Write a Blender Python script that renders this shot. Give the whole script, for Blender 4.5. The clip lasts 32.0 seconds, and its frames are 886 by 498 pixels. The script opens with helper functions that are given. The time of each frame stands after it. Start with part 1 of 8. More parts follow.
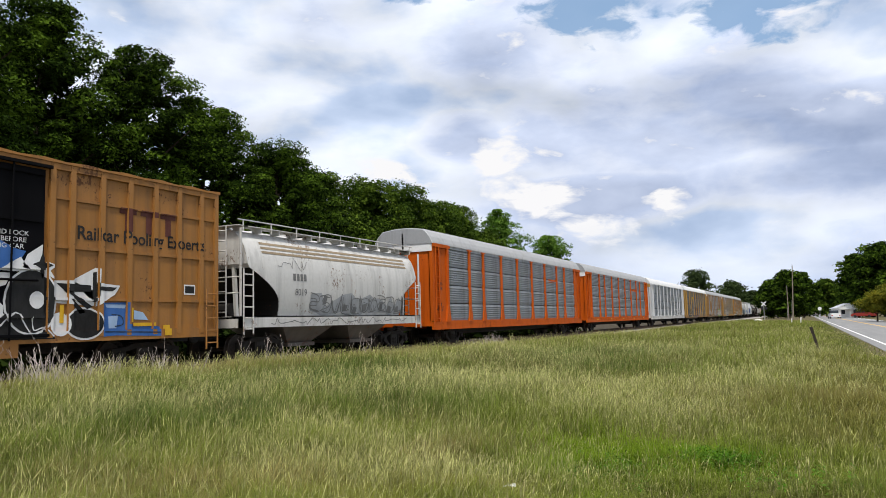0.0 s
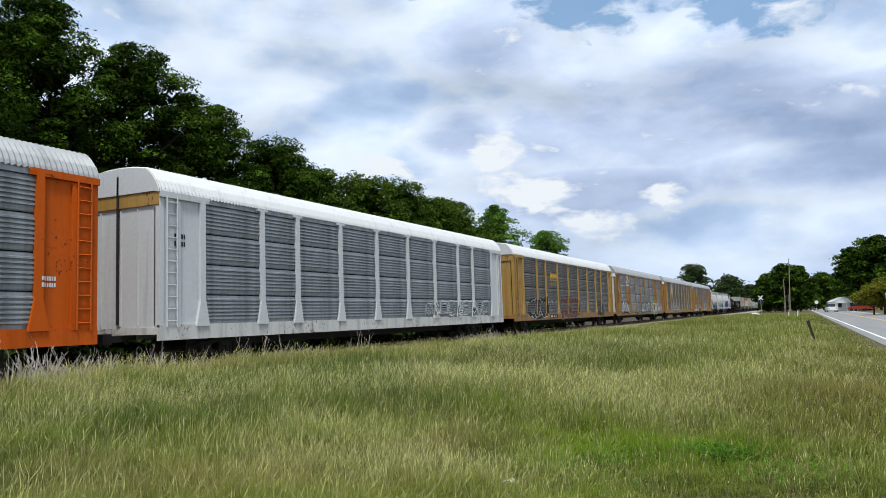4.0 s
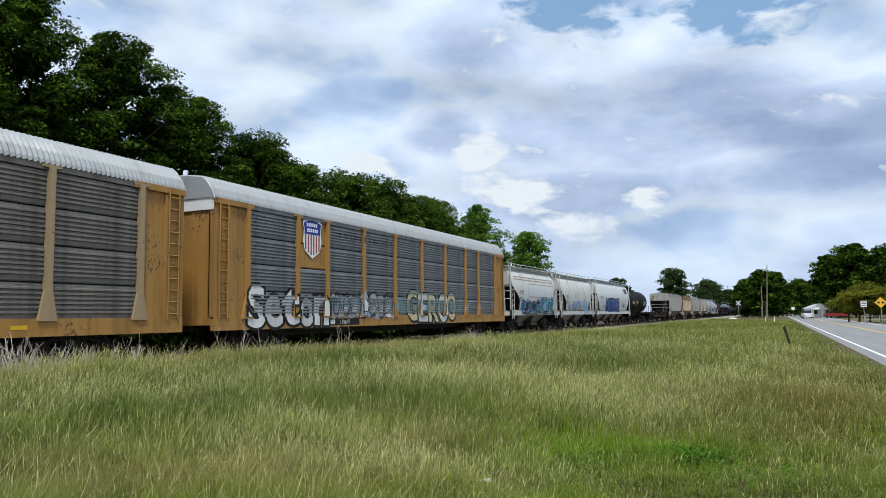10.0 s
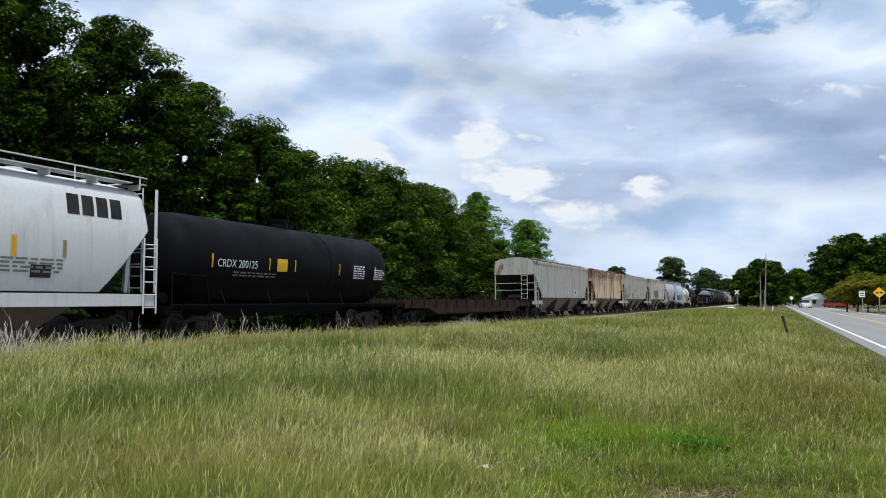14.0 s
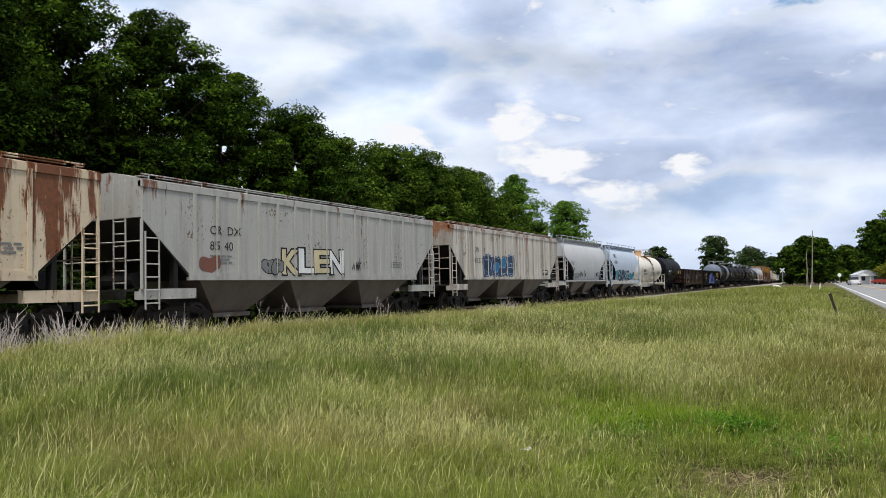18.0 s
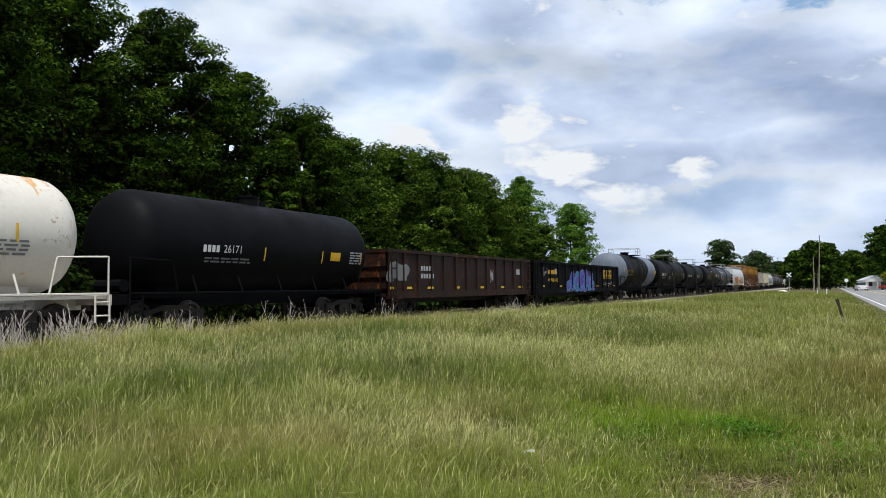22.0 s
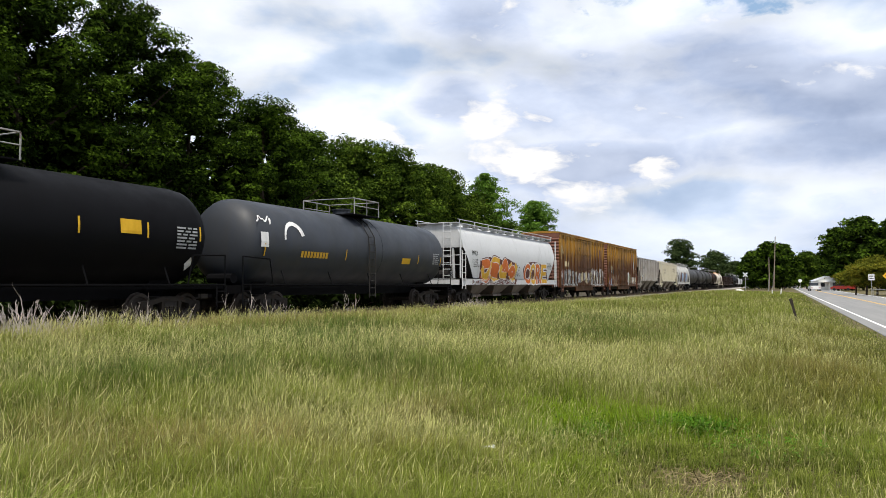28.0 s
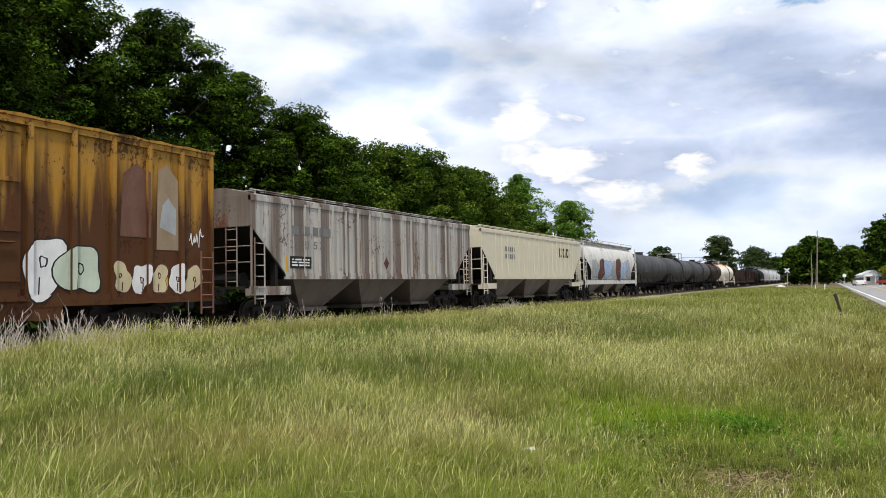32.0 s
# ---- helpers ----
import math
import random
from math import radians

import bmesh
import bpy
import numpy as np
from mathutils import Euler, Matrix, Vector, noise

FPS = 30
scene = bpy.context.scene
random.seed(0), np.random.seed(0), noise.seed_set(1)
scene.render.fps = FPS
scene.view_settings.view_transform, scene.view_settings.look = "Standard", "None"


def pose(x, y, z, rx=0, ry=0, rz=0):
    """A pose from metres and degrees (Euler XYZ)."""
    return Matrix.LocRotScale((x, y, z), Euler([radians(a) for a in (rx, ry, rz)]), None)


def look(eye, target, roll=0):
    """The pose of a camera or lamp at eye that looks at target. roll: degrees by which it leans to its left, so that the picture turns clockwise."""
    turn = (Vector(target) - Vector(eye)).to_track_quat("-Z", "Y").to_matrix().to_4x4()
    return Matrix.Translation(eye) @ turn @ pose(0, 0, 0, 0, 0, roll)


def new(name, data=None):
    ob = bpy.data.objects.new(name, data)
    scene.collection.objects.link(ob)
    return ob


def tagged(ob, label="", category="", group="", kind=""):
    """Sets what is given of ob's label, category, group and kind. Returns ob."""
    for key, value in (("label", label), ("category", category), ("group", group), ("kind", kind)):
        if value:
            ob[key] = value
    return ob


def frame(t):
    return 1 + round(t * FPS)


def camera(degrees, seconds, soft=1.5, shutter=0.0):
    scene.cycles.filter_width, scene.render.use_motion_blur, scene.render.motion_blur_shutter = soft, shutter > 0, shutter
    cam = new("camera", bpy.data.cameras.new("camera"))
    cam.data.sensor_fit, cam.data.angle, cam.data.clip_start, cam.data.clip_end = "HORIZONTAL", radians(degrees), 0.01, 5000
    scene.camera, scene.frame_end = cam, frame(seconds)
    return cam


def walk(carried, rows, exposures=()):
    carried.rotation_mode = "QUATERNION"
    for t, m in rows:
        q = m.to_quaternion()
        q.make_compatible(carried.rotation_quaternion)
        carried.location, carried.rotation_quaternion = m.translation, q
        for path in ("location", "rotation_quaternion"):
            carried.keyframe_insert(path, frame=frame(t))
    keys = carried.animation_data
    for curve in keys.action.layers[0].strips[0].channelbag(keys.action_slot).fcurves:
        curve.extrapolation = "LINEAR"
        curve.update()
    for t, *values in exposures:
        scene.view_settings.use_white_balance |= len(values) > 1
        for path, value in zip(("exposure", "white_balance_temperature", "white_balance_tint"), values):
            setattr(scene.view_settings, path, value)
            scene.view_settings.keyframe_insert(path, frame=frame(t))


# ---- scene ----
cam = camera(61.2, 32.0, soft=0.75)

# the camera is held by hand at one spot: seconds, yaw, pitch, roll
EYE = (0.0, 0.0, 1.6)
ROWS = [
    (0.0, -64.36, 5.54, 1.50),
    (0.5, -64.10, 5.56, 1.56),
    (1.0, -64.05, 5.52, 1.49),
    (1.5, -64.01, 5.40, 1.72),
    (2.0, -63.89, 5.39, 1.76),
    (2.5, -63.99, 5.33, 1.77),
    (3.0, -64.32, 5.24, 1.73),
    (3.5, -64.53, 5.18, 1.84),
    (5.5, -64.34, 5.44, 1.91),
    (6.0, -64.24, 5.58, 1.66),
    (6.5, -64.22, 5.51, 1.65),
    (7.0, -63.90, 5.34, 1.68),
    (7.5, -63.82, 5.23, 1.55),
    (8.0, -63.83, 5.15, 1.18),
    (8.5, -63.94, 5.21, 0.92),
    (9.0, -63.94, 5.18, 0.88),
    (9.5, -64.64, 5.10, 1.10),
    (10.0, -66.02, 5.10, 0.71),
    (10.5, -65.95, 5.01, 0.54),
    (11.0, -65.98, 4.96, 0.47),
    (11.5, -66.00, 4.89, 0.37),
    (12.0, -66.28, 4.86, 0.11),
    (12.5, -66.07, 4.48, 0.29),
    (13.0, -66.04, 4.20, 0.31),
    (13.5, -66.09, 4.01, 0.62),
    (14.0, -66.10, 4.13, 0.34),
    (14.5, -66.10, 3.49, 0.28),
    (16.5, -63.75, 2.71, 1.16),
    (17.0, -63.43, 2.90, 1.29),
    (17.5, -63.25, 2.91, 1.28),
    (18.0, -63.11, 2.95, 1.36),
    (18.5, -63.04, 3.02, 1.37),
    (19.0, -62.88, 3.11, 1.38),
    (19.5, -62.85, 3.09, 1.27),
    (20.0, -62.85, 3.05, 1.40),
    (20.5, -62.78, 2.97, 1.56),
    (21.0, -62.76, 3.07, 1.46),
    (21.5, -62.79, 3.13, 0.99),
    (22.0, -62.71, 3.05, 0.76),
    (22.5, -63.32, 2.92, 0.64),
    (23.0, -63.61, 2.87, 0.70),
    (23.5, -63.83, 2.86, 0.78),
    (24.0, -63.96, 2.82, 0.84),
    (24.5, -64.18, 2.74, 0.78),
    (25.0, -64.30, 2.75, 0.74),
    (25.5, -64.39, 2.79, 0.65),
    (27.5, -65.09, 2.73, 0.09),
    (28.0, -65.53, 2.69, 0.06),
    (28.5, -65.80, 2.61, 0.32),
    (29.0, -66.19, 2.61, 0.35),
    (29.5, -66.17, 2.58, 0.69),
    (30.0, -66.20, 2.56, 0.80),
    (30.5, -65.99, 2.70, 0.90),
    (31.0, -65.80, 2.76, 0.91),
    (31.5, -65.05, 2.74, 1.11),
    (32.0, -62.82, 2.92, 1.23),
]
walk(cam, [(t, pose(*EYE, 90 + pitch, roll, yaw)) for t, yaw, pitch, roll in ROWS],
     exposures=[(0, -0.04, 6550, 10), (1.2, -0.07, 6250, 9), (3, -0.11, 6130, 7), (11, -0.18, 6020, 5), (15, -0.12, 6220, 7), (18, -0.06, 6400, 9),
                (21, -0.18, 6230, 7), (24, 0.02, 6500, 7), (28, 0.08, 6720, 9), (31, 0.10, 6900, 11), (32, 0.12, 6650, 9)])

# ---- light ----
SUN_AZ, SUN_EL = -150.0, 66.0


def build_sky():
    world = bpy.data.worlds.new("sky")
    scene.world = world
    world.use_nodes = True
    nt = world.node_tree
    nt.nodes.clear()
    N = nt.nodes.new
    out = N("ShaderNodeOutputWorld")
    bg = N("ShaderNodeBackground")
    bg.inputs["Strength"].default_value = 1.0
    sky = N("ShaderNodeTexSky")
    sky.sky_type = "NISHITA"
    sky.sun_disc = False
    sky.sun_elevation = radians(SUN_EL)
    sky.sun_rotation = radians(90 - SUN_AZ)
    dim = N("ShaderNodeVectorMath")
    dim.operation = "MULTIPLY"
    nt.links.new(sky.outputs[0], dim.inputs[0])
    dim.inputs[1].default_value = (0.105, 0.105, 0.105)
    # the cloud layer is laid out by azimuth and height
    tc = N("ShaderNodeTexCoord")
    sep = N("ShaderNodeSeparateXYZ")
    nt.links.new(tc.outputs["Generated"], sep.inputs[0])

    def math_node(op, a, b=0.0):
        m = N("ShaderNodeMath")
        m.operation = op
        for sock, v in zip(m.inputs, (a, b)):
            if isinstance(v, (int, float)):
                sock.default_value = v
            else:
                nt.links.new(v, sock)
        return m.outputs[0]

    az = math_node("ARCTAN2", sep.outputs["Y"], sep.outputs["X"])
    el = math_node("ARCSINE", sep.outputs["Z"])
    com = N("ShaderNodeCombineXYZ")
    nt.links.new(az, com.inputs[0])
    nt.links.new(math_node("MULTIPLY", el, 2.1), com.inputs[1])

    def fbm(scale, detail, rough, shift, dist=0.0):
        mp = N("ShaderNodeMapping")
        mp.inputs["Location"].default_value = shift
        nt.links.new(com.outputs[0], mp.inputs[0])
        n = N("ShaderNodeTexNoise")
        n.inputs["Scale"].default_value = scale
        n.inputs["Detail"].default_value = detail
        n.inputs["Roughness"].default_value = rough
        n.inputs["Distortion"].default_value = dist
        nt.links.new(mp.outputs[0], n.inputs["Vector"])
        return n.outputs["Fac"]

    def ramp(fac, *stops):
        r = N("ShaderNodeValToRGB")
        while len(r.color_ramp.elements) < len(stops):
            r.color_ramp.elements.new(0.5)
        for e, (p, c) in zip(r.color_ramp.elements, stops):
            e.position, e.color = p, (*c, 1)
        nt.links.new(fac, r.inputs[0])
        return r.outputs[0]

    def mix(fac, a, b, kind="MIX"):
        m = N("ShaderNodeMix")
        m.data_type, m.blend_type = "RGBA", kind
        if isinstance(fac, float):
            m.inputs[0].default_value = fac
        else:
            nt.links.new(fac, m.inputs[0])
        for sock, v in ((m.inputs[6], a), (m.inputs[7], b)):
            if isinstance(v, tuple):
                sock.default_value = (*v, 1)
            else:
                nt.links.new(v, sock)
        return m.outputs[2]

    def swell(*forms):
        """The largest of several soft ovals, each given by azimuth, height and half widths in degrees."""
        top = None
        for a, e, ra, re in forms:
            p = math_node("POWER", math_node("DIVIDE", math_node("SUBTRACT", az, radians(a)), radians(ra)), 2.0)
            q = math_node("POWER", math_node("DIVIDE", math_node("SUBTRACT", el, radians(e)), radians(re)), 2.0)
            v = math_node("SUBTRACT", 1.0, math_node("ADD", p, q))
            top = v if top is None else math_node("MAXIMUM", top, v)
        return math_node("MAXIMUM", top, -1.0)

    # layers of stratocumulus: grey flat undersides, bright tops
    body = fbm(4.4, 7.0, 0.46, (2.3, 0.7, 0.0), 0.2)
    above = fbm(4.4, 7.0, 0.46, (2.3, 0.79, 0.0), 0.2)
    fine = fbm(17.0, 8.0, 0.56, (0.4, 3.1, 0.0), 0.3)
    relief = math_node("MULTIPLY", math_node("SUBTRACT", body, above), 1.1)
    grey = swell((7.5, 14.0, 11.0, 3.2), (12.5, 8.9, 6.5, 1.7), (-1.0, 9.4, 8.0, 1.9), (-2.0, 13.0, 8.0, 2.2), (24.0, 14.0, 3.0, 1.6))
    thick = math_node("ADD", math_node("ADD", math_node("MULTIPLY", body, 0.8), math_node("MULTIPLY", fine, 0.14)), math_node("MULTIPLY", math_node("ADD", grey, 1.0), 0.10))
    shade = ramp(thick, (0.36, (0.66, 0.78, 1.0)), (0.46, (0.83, 0.89, 1.0)), (0.53, (0.77, 0.84, 1.0)), (0.60, (0.57, 0.66, 0.87)), (0.70, (0.41, 0.49, 0.68)))
    lit = N("ShaderNodeCombineColor")
    for sock in lit.inputs:
        nt.links.new(relief, sock)
    cloud = mix(1.0, shade, lit.outputs[0], "ADD")
    # single heaped clouds catch the sun
    puffs = swell((20.4, 11.8, 2.5, 2.7), (18.2, 9.5, 3.0, 1.6), (8.6, 8.0, 1.9, 1.3), (13.2, 6.5, 2.8, 1.1), (30.0, 11.0, 3.5, 1.6))
    heap = ramp(math_node("ADD", puffs, math_node("ADD", math_node("MULTIPLY", math_node("SUBTRACT", fine, 0.5), 7.0), math_node("MULTIPLY", math_node("SUBTRACT", body, 0.5), 2.5))), (0.0, (0, 0, 0)), (1.15, (1.0, 1.0, 1.0)))
    cloud = mix(heap, cloud, (0.98, 0.98, 1.0))
    # the blue shows through only high up
    gaps = swell((13.0, 23.5, 5.5, 3.4), (1.0, 22.0, 6.5, 3.2), (25.0, 26.0, 6.0, 2.5))
    cover = ramp(math_node("SUBTRACT", math_node("MULTIPLY", gaps, 0.5), math_node("MULTIPLY", math_node("SUBTRACT", fine, 0.5), 1.8)), (0.02, (1, 1, 1)), (0.30, (0.1, 0.1, 0.1)))
    blue = mix(0.5, dim.outputs[0], (0.36, 0.62, 0.98))
    full = mix(cover, blue, cloud)
    # haze towards the horizon
    haze = ramp(math_node("MAXIMUM", sep.outputs["Z"], 0.0), (0.0, (1, 1, 1)), (0.13, (0, 0, 0)))
    low = mix(0.5, full, (0.47, 0.59, 0.80))
    final = mix(haze, full, low)
    nt.links.new(final, bg.inputs["Color"])
    nt.links.new(bg.outputs[0], out.inputs[0])


build_sky()
sun = new("sun", bpy.data.lights.new("sun", "SUN"))
sun.data.energy = 4.3
sun.data.angle = radians(9)
sun.data.color = (1.0, 0.95, 0.86)
_a, _e = radians(SUN_AZ), radians(SUN_EL)
sun.matrix_world = look((math.cos(_a) * math.cos(_e) * 60, math.sin(_a) * math.cos(_e) * 60, math.sin(_e) * 60), (0, 0, 0))


# ---- materials ----
class Nodes:
    """A short way to write node materials."""

    def __init__(self, name, rough=0.6, metal=0.0, spec=0.5):
        self.m = bpy.data.materials.new(name)
        self.m.use_nodes = True
        self.t = self.m.node_tree
        self.b = self.t.nodes["Principled BSDF"]
        self.b.inputs["Roughness"].default_value = rough
        self.b.inputs["Metallic"].default_value = metal
        self.b.inputs["Specular IOR Level"].default_value = spec

    def put(self, sock, v):
        if isinstance(v, (int, float)):
            sock.default_value = v
        elif isinstance(v, tuple):
            sock.default_value = (*v, 1) if len(v) == 3 and sock.type == "RGBA" else v
        else:
            self.t.links.new(v, sock)

    def coord(self, scale=(1, 1, 1), kind="Object"):
        tc = self.t.nodes.new("ShaderNodeTexCoord")
        mp = self.t.nodes.new("ShaderNodeMapping")
        mp.inputs["Scale"].default_value = scale
        self.t.links.new(tc.outputs[kind], mp.inputs[0])
        return mp.outputs[0]

    def world(self, scale=(1, 1, 1)):
        g = self.t.nodes.new("ShaderNodeNewGeometry")
        mp = self.t.nodes.new("ShaderNodeMapping")
        mp.inputs["Scale"].default_value = scale
        self.t.links.new(g.outputs["Position"], mp.inputs[0])
        return mp.outputs[0]

    def noise(self, vec, scale, detail=4.0, rough=0.55, dist=0.0):
        n = self.t.nodes.new("ShaderNodeTexNoise")
        self.put(n.inputs["Vector"], vec)
        n.inputs["Scale"].default_value = scale
        n.inputs["Detail"].default_value = detail
        n.inputs["Roughness"].default_value = rough
        n.inputs["Distortion"].default_value = dist
        return n.outputs["Fac"]

    def ramp(self, fac, *stops):
        r = self.t.nodes.new("ShaderNodeValToRGB")
        while len(r.color_ramp.elements) < len(stops):
            r.color_ramp.elements.new(0.5)
        for e, (p, c) in zip(r.color_ramp.elements, stops):
            c = (c, c, c) if isinstance(c, (int, float)) else c
            e.position, e.color = p, (*c, 1)
        self.put(r.inputs[0], fac)
        return r.outputs[0]

    def mix(self, fac, a, b, kind="MIX"):
        m = self.t.nodes.new("ShaderNodeMix")
        m.data_type, m.blend_type = "RGBA", kind
        self.put(m.inputs[0], fac)
        self.put(m.inputs[6], a)
        self.put(m.inputs[7], b)
        return m.outputs[2]

    def math(self, op, a, b=0.0):
        m = self.t.nodes.new("ShaderNodeMath")
        m.operation = op
        self.put(m.inputs[0], a)
        self.put(m.inputs[1], b)
        return m.outputs[0]

    def random(self, island=False):
        if island:
            return self.t.nodes.new("ShaderNodeNewGeometry").outputs["Random Per Island"]
        return self.t.nodes.new("ShaderNodeObjectInfo").outputs["Random"]

    def bump(self, height, strength=0.3, distance=0.02):
        b = self.t.nodes.new("ShaderNodeBump")
        b.inputs["Strength"].default_value = strength
        b.inputs["Distance"].default_value = distance
        self.put(b.inputs["Height"], height)
        self.t.links.new(b.outputs[0], self.b.inputs["Normal"])

    def color(self, v):
        self.put(self.b.inputs["Base Color"], v)
        return self.m

    def rough(self, v):
        self.put(self.b.inputs["Roughness"], v)


RUST = (0.105, 0.035, 0.014)
SOOT = (0.045, 0.040, 0.035)
_paints = {}


def paint(name, base, dirt=0.35, rust=0.1, rough=0.5, fade=0.12, soot=SOOT, rustc=RUST, spec=0.4, low=None, grain=0.0, broad=0.0, high=0.0):
    """Weathered car paint: faded patches, grime that runs down in streaks, rust spots."""
    if name in _paints:
        return _paints[name]
    n = Nodes(name, rough, 0.0, spec)
    streak = n.noise(n.coord((2.6, 2.6, 0.16)), 1.0, 5.0, 0.62)
    patch = n.noise(n.coord(), 0.7, 6.0, 0.6)
    fine = n.noise(n.coord(), 9.0, 4.0, 0.6)
    c = n.mix(n.ramp(patch, (0.35, 0), (0.7, fade * 3)), base, tuple(min(1, v * 0.85 + 0.08 * min(1.0, 5 * max(base))) for v in base))
    lo = 0.72 - 0.42 * dirt
    g = n.math("MULTIPLY", n.ramp(streak, (lo - 0.1, 0), (lo + 0.22, 1)), 0.35 + 0.5 * dirt)
    soot = tuple(min(v, 0.8 * max(base)) for v in soot)
    c = n.mix(g, c, soot)
    if grain:
        # every sheet between the ribs has weathered in its own way
        tone = n.noise(n.coord((1.7, 0.0, 0.04)), 1.0, 3.0, 0.6)
        c = n.mix(n.math("MULTIPLY", n.ramp(tone, (0.45, 0), (0.56, 1)), grain), c, (0.10, 0.062, 0.042))
    if low:
        # rust eats upwards from the sill in an uneven front
        z = n.t.nodes.new("ShaderNodeSeparateXYZ")
        n.t.links.new(n.coord(), z.inputs[0])
        front = n.math("ADD", n.math("MULTIPLY", n.math("SUBTRACT", 4.6, z.outputs["Z"]), 0.22), n.math("MULTIPLY", n.math("SUBTRACT", streak, 0.42), 1.3))
        c = n.mix(n.ramp(front, (0.14, 0), (0.44, 0.96)), c, low)
    if broad:
        # broad runs of rust that start at the roof line
        run = n.noise(n.coord((1.3, 0.3, 0.17)), 1.0, 5.0, 0.65)
        torn = n.noise(n.coord((5.0, 2.0, 0.5)), 1.0, 5.0, 0.7)
        k2 = n.math("ADD", n.math("MULTIPLY", run, 0.6), n.math("MULTIPLY", torn, 0.4))
        if high:
            # more of it near the roof, thinning downwards
            hz = n.t.nodes.new("ShaderNodeSeparateXYZ")
            n.t.links.new(n.coord(), hz.inputs[0])
            k2 = n.math("ADD", k2, n.math("MULTIPLY", n.math("SUBTRACT", hz.outputs["Z"], 2.9), high))
        at = 0.66 - 0.27 * broad
        c = n.mix(n.ramp(k2, (at, 0), (at + 0.035, 0.92)), c, n.mix(n.ramp(fine, (0.35, 0), (0.75, 1)), rustc, (rustc[0] * 2.3, rustc[1] * 2.0, rustc[2] * 1.6)))
    if rust:
        r = n.noise(n.coord((3.4, 3.4, 0.30)), 1.0, 8.0, 0.68)
        spot = n.noise(n.coord((1, 1, 0.6)), 2.1, 8.0, 0.7, 0.4)
        k = n.math("MULTIPLY", n.math("ADD", r, spot), 0.5)
        edge = 0.66 - 0.24 * rust
        c = n.mix(n.ramp(k, (edge, 0), (edge + 0.05, 0.9)), c, n.mix(n.ramp(fine, (0.35, 0), (0.75, 1)), rustc, (rustc[0] * 2.4, rustc[1] * 2.1, rustc[2] * 1.7)))
    if rust > 0.1:
        # chips and scabs
        chip = n.math("MULTIPLY", n.math("ADD", n.noise(n.coord((1, 1, 0.7)), 11.0, 5.0, 0.7), patch), 0.5)
        at2 = 0.60 - 0.10 * rust
        c = n.mix(n.ramp(chip, (at2, 0), (at2 + 0.03, 0.8)), c, tuple(v * 0.7 for v in rustc))
    c = n.mix(n.math("MULTIPLY", fine, 0.22), c, soot)
    n.bump(patch, 0.12, 0.03)
    n.rough(n.ramp(patch, (0.3, rough - 0.08), (0.7, rough + 0.2)))
    _paints[name] = n.color(c)
    return _paints[name]


def plain(name, base, rough=0.6, metal=0.0, vary=0.25, scale=6.0):
    if name in _paints:
        return _paints[name]
    n = Nodes(name, rough, metal)
    f = n.noise(n.coord(), scale, 5.0, 0.6)
    n.bump(f, 0.15, 0.01)
    _paints[name] = n.color(n.mix(n.ramp(f, (0.3, 0), (0.7, 1)), tuple(v * (1 - vary) for v in base), tuple(min(1, v * (1 + vary)) for v in base)))
    return _paints[name]


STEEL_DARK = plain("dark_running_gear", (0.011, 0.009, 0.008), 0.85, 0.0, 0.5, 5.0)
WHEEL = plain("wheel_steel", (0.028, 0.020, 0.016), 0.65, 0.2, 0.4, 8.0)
RAILTOP = plain("rail_steel", (0.30, 0.27, 0.25), 0.3, 0.8, 0.2, 5.0)

# ---- mesh helpers ----
def box(bm, x0, x1, y0, y1, z0, z1):
    v = [bm.verts.new(p) for p in ((x0, y0, z0), (x1, y0, z0), (x1, y1, z0), (x0, y1, z0), (x0, y0, z1), (x1, y0, z1), (x1, y1, z1), (x0, y1, z1))]
    for f in ((0, 3, 2, 1), (4, 5, 6, 7), (0, 1, 5, 4), (1, 2, 6, 5), (2, 3, 7, 6), (3, 0, 4, 7)):
        bm.faces.new([v[i] for i in f])


def rod(bm, a, b, r, n=6):
    """A round bar from a to b."""
    a, b = Vector(a), Vector(b)
    q = (b - a).to_track_quat("Z", "Y")
    rings = []
    for p in (a, b):
        rings.append([bm.verts.new(p + q @ Vector((r * math.cos(2 * math.pi * i / n), r * math.sin(2 * math.pi * i / n), 0))) for i in range(n)])
    for i in range(n):
        j = (i + 1) % n
        bm.faces.new((rings[0][i], rings[0][j], rings[1][j], rings[1][i]))
    bm.faces.new(rings[0][::-1])
    bm.faces.new(rings[1])


def pipe(bm, pts, r, n=6):
    for a, b in zip(pts, pts[1:]):
        rod(bm, a, b, r, n)


def skin(bm, sections, closed=True, caps=True):
    """Joins rings of equal length into a shell."""
    rings = [[bm.verts.new(p) for p in s] for s in sections]
    n = len(rings[0])
    for a, b in zip(rings, rings[1:]):
        for i in range(n if closed else n - 1):
            j = (i + 1) % n
            bm.faces.new((a[i], a[j], b[j], b[i]))
    if caps and closed:
        bm.faces.new(rings[0][::-1])
        bm.faces.new(rings[-1])
    return rings


def prism_x(bm, yz, x0, x1):
    skin(bm, [[(x, y, z) for y, z in yz] for x in (x0, x1)])


def prism_y(bm, xz, y0, y1):
    skin(bm, [[(x, y, z) for x, z in xz] for y in (y0, y1)])


def finish(bm, name, smooth=False):
    bmesh.ops.recalc_face_normals(bm, faces=bm.faces)
    me = bpy.data.meshes.new(name)
    bm.to_mesh(me)
    bm.free()
    if smooth:
        me.shade_smooth()
    return me


